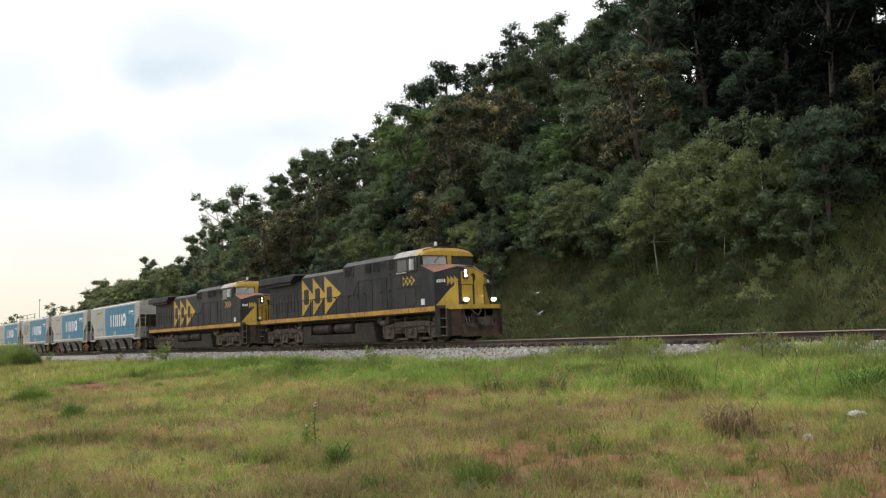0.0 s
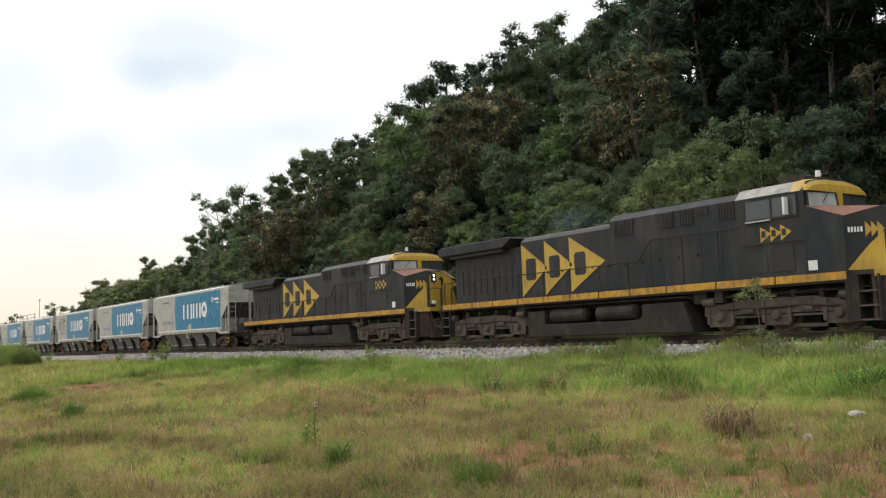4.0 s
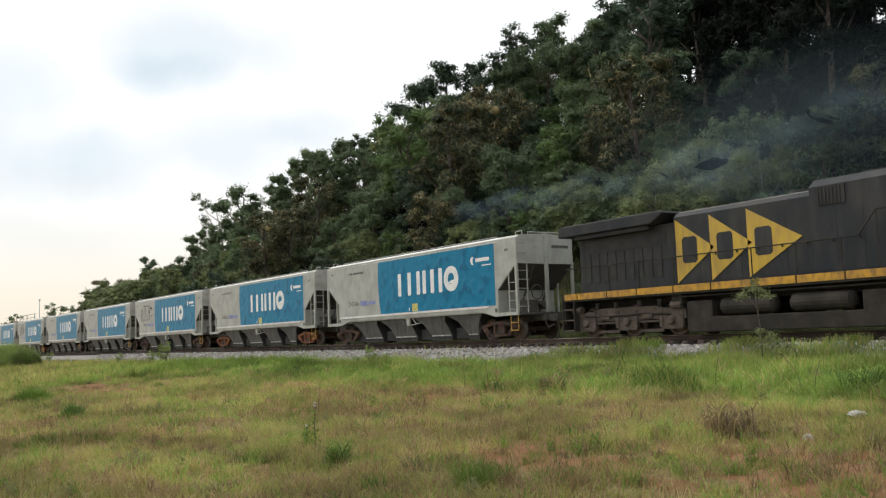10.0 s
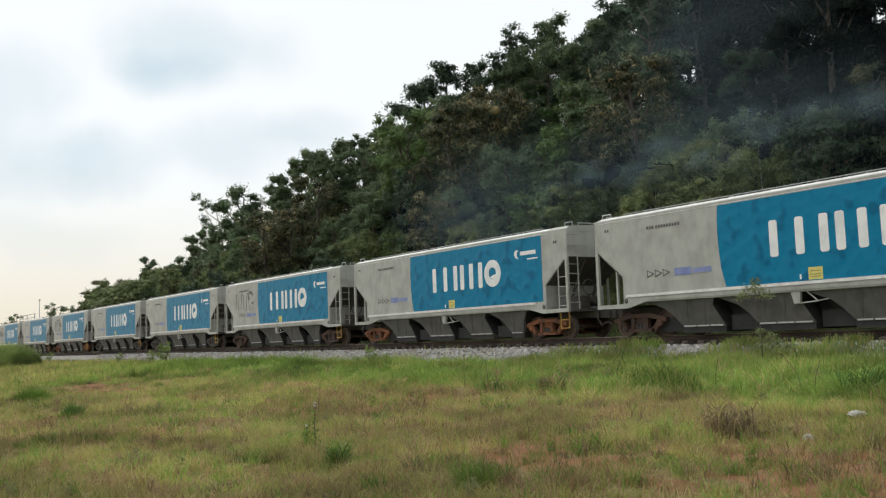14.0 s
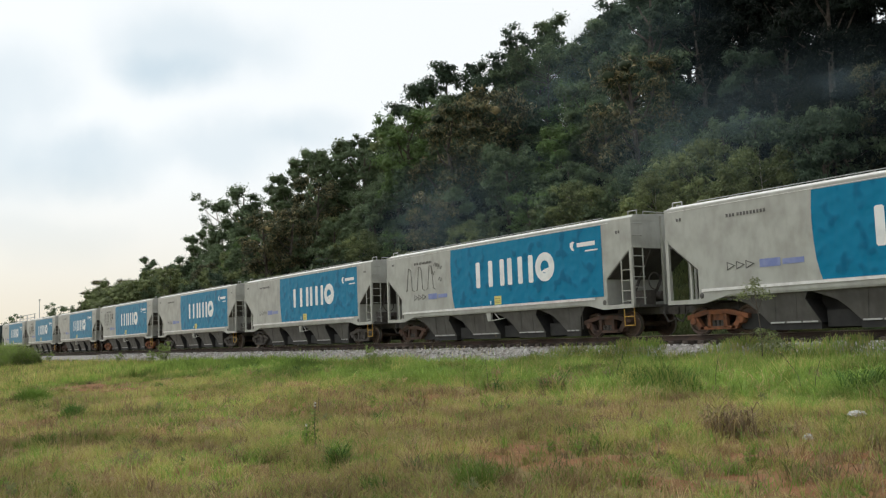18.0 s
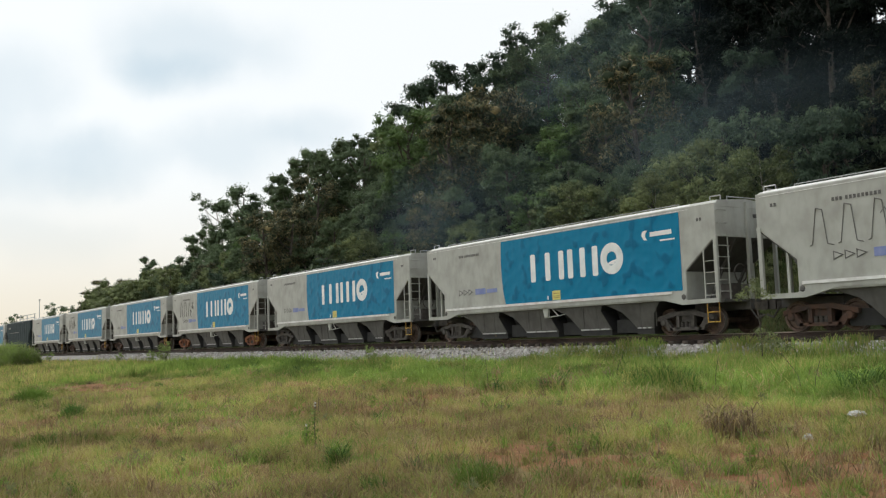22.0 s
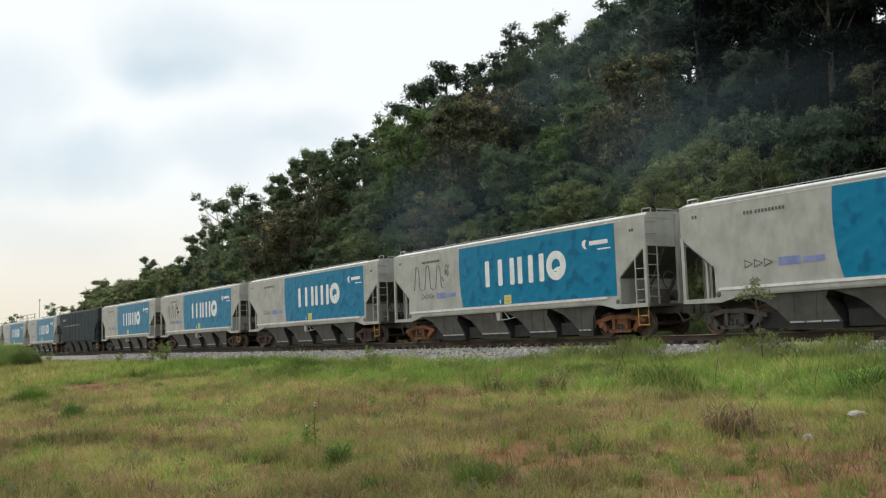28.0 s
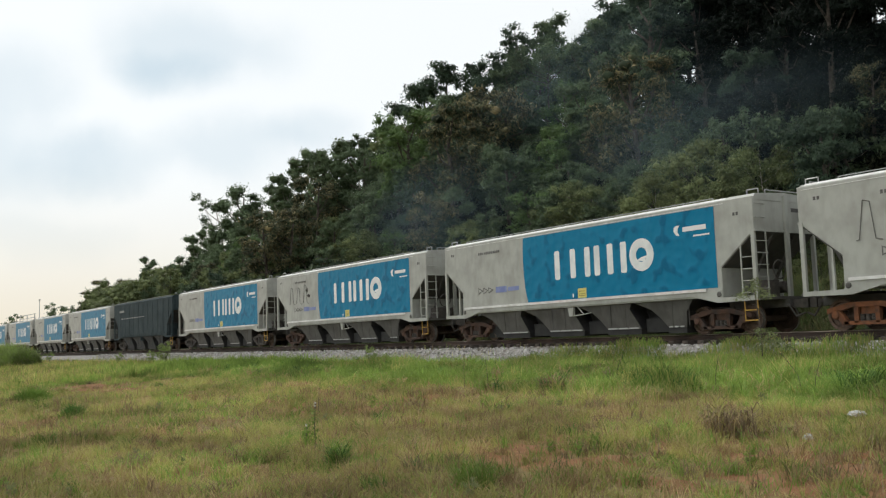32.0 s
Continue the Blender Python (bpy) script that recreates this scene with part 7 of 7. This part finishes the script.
tuft_thing("grass_clump", "rich green grass clump beside the ballast", -44, -6.2, 700, 1.3, 0.6, 0.03, ["blade_green"], 219, 0.7)
tuft_thing("grass_clump", "rich green grass clump beside the ballast", -37, -6.6, 700, 1.2, 0.55, 0.03, ["blade_green"], 221, 0.7)


hanging_clump("dead_grass_clump", "brown tuft of dry grass in the meadow", -15.6, -14.4, 160, 0.22, 0.40, 0.013, 0.9, ["blade_dead", "blade_brown", "blade_olive"], 231, 1.5)
hanging_clump("dead_grass_clump", "brown tuft of dry grass in the meadow", -15.6, -10.9, 200, 0.30, 0.50, 0.016, 0.9, ["blade_dead", "blade_brown", "blade_rich"], 233, 1.5)
hanging_clump("dead_grass_clump", "small straw-coloured tuft on bare earth", -8.63, -15.1, 110, 0.12, 0.30, 0.010, 0.9, ["blade_straw", "blade_dead", "blade_green"], 235, 1.5)
hanging_clump("grass_clump", "fresh bright green grass clump on bare earth", -7.46, -18.97, 260, 0.22, 0.34, 0.010, 0.95, ["blade_green"], 237, 1.2)
hanging_clump("grass_clump", "rich dark green grass clump amid lush grass", -9.3, -9.2, 360, 0.55, 0.62, 0.018, 0.85, ["blade_rich", "blade_green"], 239, 1.5)
hanging_clump("grass_clump", "pale straw and green grass clump amid lush grass", -12.1, -11.6, 200, 0.28, 0.46, 0.014, 0.85, ["blade_straw", "blade_green", "blade_olive"], 241, 1.6)

WEED = tree_form(41, 1.4, 0.55, 0.0, 24, 60, 0.085, clump_r=(0.16, 0.30), core=0.0, lobes=8)
for x, y, s, t in ((-85.5, -9.3, 0.75, 1.9), (-90.5, -9.4, 1.0, 4.0), (-97, -9.0, 0.95, 2.5)):
    mound = tuft_thing("grass_mound", "rounded mound of tall green grass beside the track", x, y, 5200, 2.1 * s, 2.0 * s, 0.05, ["leaf_bush", "leaf_fresh", "blade_green"], int(t * 10) + 240, 0.7)
    tagged(mound, "rounded mound of tall green grass beside the track", "grass mound", "grass mounds by the track")
for x, y, s, t in ((-61.5, -4.7, 1.15, 0.2), (-62.6, -5.3, 0.7, 2.2), (-72, -4.8, 0.65, 1.2), (-35.8, -3.9, 0.62, 3.0), (-33.9, -4.2, 0.4, 5.0), (-95, -5.0, 0.8, 0.9)):
    plant_tree(WEED, "leaf_bush", "trackside_weed", "small leafy green weed beside the ballast", "weed", "weeds by the track", x, y, s, t)


def sapling(x, y):
    """Thin stem with a tuft of leaves on top and low shoots."""
    rng = np.random.default_rng(77)
    z = float(ground_z(x, y))
    root = thing("sapling", "thin pale green sapling with a leafy top before the track", "sapling", at=pose(x, y, z))
    stem = Shape().path([(0, 0, -0.1), (0.03, 0, 0.8), (-0.06, 0.02, 1.5), (-0.10, 0, 2.05)], 0.014, 5)
    for q in ((0.18, 0.1, 1.0), (-0.45, 0.05, 2.0), (0.22, -0.05, 1.95), (0.3, 0, 0.75), (-0.1, 0.1, 0.9), (0.45, 0.1, 0.85)):
        stem.rod((-0.02, 0, q[2] * 0.75), q, 0.008, 4)
    part("stem", stem, MAT["bark"], root)
    cs = [(-0.1, 0, 2.05), (-0.32, 0.05, 1.98), (0.12, 0, 1.92), (-0.5, 0, 1.86), (0.26, 0, 1.84), (-0.15, 0.1, 2.2)]
    v, f = leaf_cloud(cs, [0.27, 0.25, 0.25, 0.2, 0.21, 0.2], 95, 0.075, rng)
    ob = new("crown", tri_mesh("crown", v, f, MAT["leaf_fresh"]))
    ob.parent = root
    cs = [(0.0, 0, 0.95), (0.06, 0, 0.7), (0.32, 0, 0.8), (0.42, 0, 0.6), (0.2, 0, 0.55), (0.6, 0, 0.6), (0.8, 0.1, 0.5), (-0.05, 0, 0.5)]
    v, f = leaf_cloud(cs, [0.18, 0.2, 0.17, 0.18, 0.2, 0.15, 0.15, 0.18], 70, 0.075, rng)
    ob = tagged(new("low_growth", tri_mesh("low_growth", v, f, MAT["leaf_fresh"])), kind="stuff")
    ob.parent = root


sapling(-15.55, -3.75)


def dry_stalk(x, y, h, lean, heads):
    z = float(ground_z(x, y))
    root = thing("dry_stalk", "thin dry brown stalk standing in the grass", "stalk", "dry stalks in the field", at=pose(x, y, z))
    tip = (lean, 0.3 * lean, h)
    part("stem", Shape().path([(0, 0, -0.05), (lean * 0.3, 0, h * 0.5), tip], 0.005, 5), MAT["bark"], root)
    s = Shape()
    for i in range(heads):
        q = 0.55 + 0.45 * i / max(1, heads - 1)
        s.rod((tip[0] * q, tip[1] * q, h * q), (tip[0] * q + 0.06 * (-1) ** i, tip[1] * q, h * q + 0.08), 0.007, 4, 0.002)
    part("seed_heads", s, MAT["blade_straw"], root)


for q in ((-18.2, -11.4, 0.95, 0.02, 3), (-17.8, -11.0, 0.7, -0.05, 2), (-16.1, -16.3, 0.55, 0.03, 6), (-10.3, -9.6, 0.75, -0.35, 4), (-10.15, -9.5, 0.6, 0.12, 3), (-15.6, -9.0, 0.85, 0.25, 2), (-12.6, -9.2, 0.7, 0.1, 3), (-24.0, -6.0, 1.1, 0.05, 2)):
    dry_stalk(*q)


WEEDS = [(-11.81, -18.51, 0.66, 301), (-12.3, -18.4, 0.30, 303)]


def tall_weed(x, y, h, seed):
    """An upright weed: leaves up the stem, a pale flower head on top."""
    rng = np.random.default_rng(seed)
    root = thing("tall_weed", "upright leafy green weed with a small white flower head", "weed", "tall weeds in the field", at=pose(x, y, float(ground_z(x, y))))
    lean = rng.uniform(-0.05, 0.05)
    part("stem", Shape().path([(0, 0, -0.05), (lean * 0.4, 0, h * 0.5), (lean, 0.02, h)], 0.006, 5), MAT["bark"], root)
    zs = np.linspace(0.12, 0.82, 9) * h
    v, f = leaf_cloud([(lean * z / h, 0, z) for z in zs], [0.055 + 0.03 * math.sin(3.1 * z / h) for z in zs], 13, 0.05, rng)
    ob = new("leaves", tri_mesh("leaves", v, f, MAT["blade_green"]))
    ob.parent = root
    v, f = leaf_cloud([(lean, 0.02, h), (lean + 0.015, 0, h * 0.94)], [0.014, 0.012], 22, 0.016, rng)
    ob = new("flower_head", tri_mesh("flower_head", v, f, MAT["sign_white"]))
    ob.parent = root


for q in WEEDS:
    tall_weed(*q)


def litter_bag(x, y, r, flat, seed, label):
    rng = np.random.default_rng(seed)
    bm = bmesh.new()
    bmesh.ops.create_icosphere(bm, subdivisions=3, radius=r)
    for v in bm.verts:
        k = 1 + 0.35 * noise.noise(v.co * (2.2 / r) + Vector((seed, 0, 0)))
        v.co = Vector((v.co.x * k * 1.25, v.co.y * k, max(-0.3 * r, v.co.z * k * flat)))
    me = bpy.data.meshes.new("litter")
    bm.to_mesh(me)
    bm.free()
    me.materials.append(MAT["litter"])
    ob = new("litter", me)
    ob.location = (x, y, float(ground_z(x, y)) + 0.05 + r * 0.35)
    tagged(ob, label, "litter", "litter in the field")


litter_bag(-7.45, -12.55, 0.10, 0.5, 3, "crumpled white plastic bag lying in the grass")
litter_bag(-6.8, -14.6, 0.05, 1.0, 5, "crumpled white plastic cup lying in the grass")
litter_bag(-25.9, -2.6 - 0.6, 0.05, 0.8, 7, "small white scrap of plastic in the grass")


def pole(x, y, h):
    z = float(ground_z(x, y))
    root = thing("light_pole", "thin grey light pole far along the line", "pole", at=pose(x, y, z))
    part("mast", Shape().rod((0, 0, -0.3), (0, 0, h), 0.12, 8, 0.06), MAT["galv"], root)
    part("lamp_head", Shape().box(-0.35, 0.35, -0.12, 0.12, h - 0.02, h + 0.14), MAT["galv"], root)


pole(-208.3, 16.0, 10.9)


def gantry(x, y):
    """Railed steel platform far off."""
    z = float(ground_z(x, y))
    root = thing("steel_platform", "pale railed steel platform far along the line", "platform", at=pose(x, y, z))
    for a in (-9, 0, 9):
        part("post", Shape().box(a - 0.2, a + 0.2, -0.2, 0.2, -0.5, 7.2), MAT["galv"], root)
        part("rail_post", Shape().box(a - 0.08, a + 0.08, -0.08, 0.08, 7.4, 9.2), MAT["galv"], root)
    part("beam", Shape().box(-10, 10, -0.3, 0.3, 7.2, 7.5), MAT["galv"], root)
    for h in (8.3, 9.1):
        part("guard_rail", Shape().box(-10, 10, -0.07, 0.07, h, h + 0.14), MAT["galv"], root)


gantry(-246, 20.5)

for x, y, r, h in ((-54, -5.0, 1.2, 0.55), (-50, -5.2, 1.3, 0.6), (-47, -5.6, 1.2, 0.6), (-57.5, -5.4, 1.0, 0.45), (-41, -5.4, 1.2, 0.5)):
    tuft_thing("grass_clump", "fresh bright green grass clump beside the ballast", x, y, 650, r, h, 0.032, ["blade_green"], int(-x * 7), 0.7)


def slope_weeds():
    rng = random.Random(91)
    k = 0
    while k < 64:
        x, y = rng.uniform(-46, -13), rng.uniform(4.2, 11.5)
        if x > -11.5 - (y - 3) * 0.75:
            continue
        leaves = rng.choice(("leaf_mid", "leaf_light"))
        plant_tree(WEED, leaves, "slope_weed", "%s leafy weed amid grass on the slope" % LEAF_WORDS[leaves], "weed", "weeds on the slope", x, y, rng.uniform(0.35, 0.85), rng.uniform(0, 6.28))
        k += 1


def field_weeds():
    rng = random.Random(93)
    k = 0
    while k < 70:
        d, a = 7 + 30 * rng.random() ** 1.5, radians(31 + 54 * rng.random())
        x, y = -d * math.sin(a), EYE[1] + d * math.cos(a)
        if y > -5:
            continue
        plant_tree(WEED, "blade_green" if rng.random() < 0.6 else "leaf_fresh", "field_weed", "small leafy green weed in the meadow", "weed", "weeds in the field", x, y, rng.uniform(0.09, 0.18), rng.uniform(0, 6.28))
        k += 1


slope_weeds()
field_weeds()
for x, y, s, t in ((-36.2, 10.3, 0.8, 0.4), (-32.8, 9.6, 0.7, 1.9), (-28.7, 9.3, 0.7, 2.8), (-26.2, 9.4, 0.6, 3.7), (-39.5, 10.4, 0.9, 4.4), (-22.9, 9.6, 0.7, 5.5), (-27.5, 12.6, 1.2, 0.4), (-25.5, 12.9, 1.0, 1.4), (-23.2, 12.8, 1.1, 2.6), (-30.0, 13.4, 1.2, 3.3), (-33.5, 11.6, 0.9, 5.1)):
    plant_tree(BUSHES[1], "leaf_mid", "forest_shrub", "green leafy shrub at the forest's edge", "shrub", "shrubs below the forest", x, y, s, t)

for x, y, s, t in ((-24.2, 8.6, 0.95, 0.5), (-22.2, 9.2, 0.55, 2.5), (-17.0, 6.2, 0.7, 1.1)):
    plant_tree(WEED, "leaf_fresh", "pale_shrub", "pale green shrub on the grassy slope", "shrub", "shrubs on the slope", x, y, s, t)

motions()
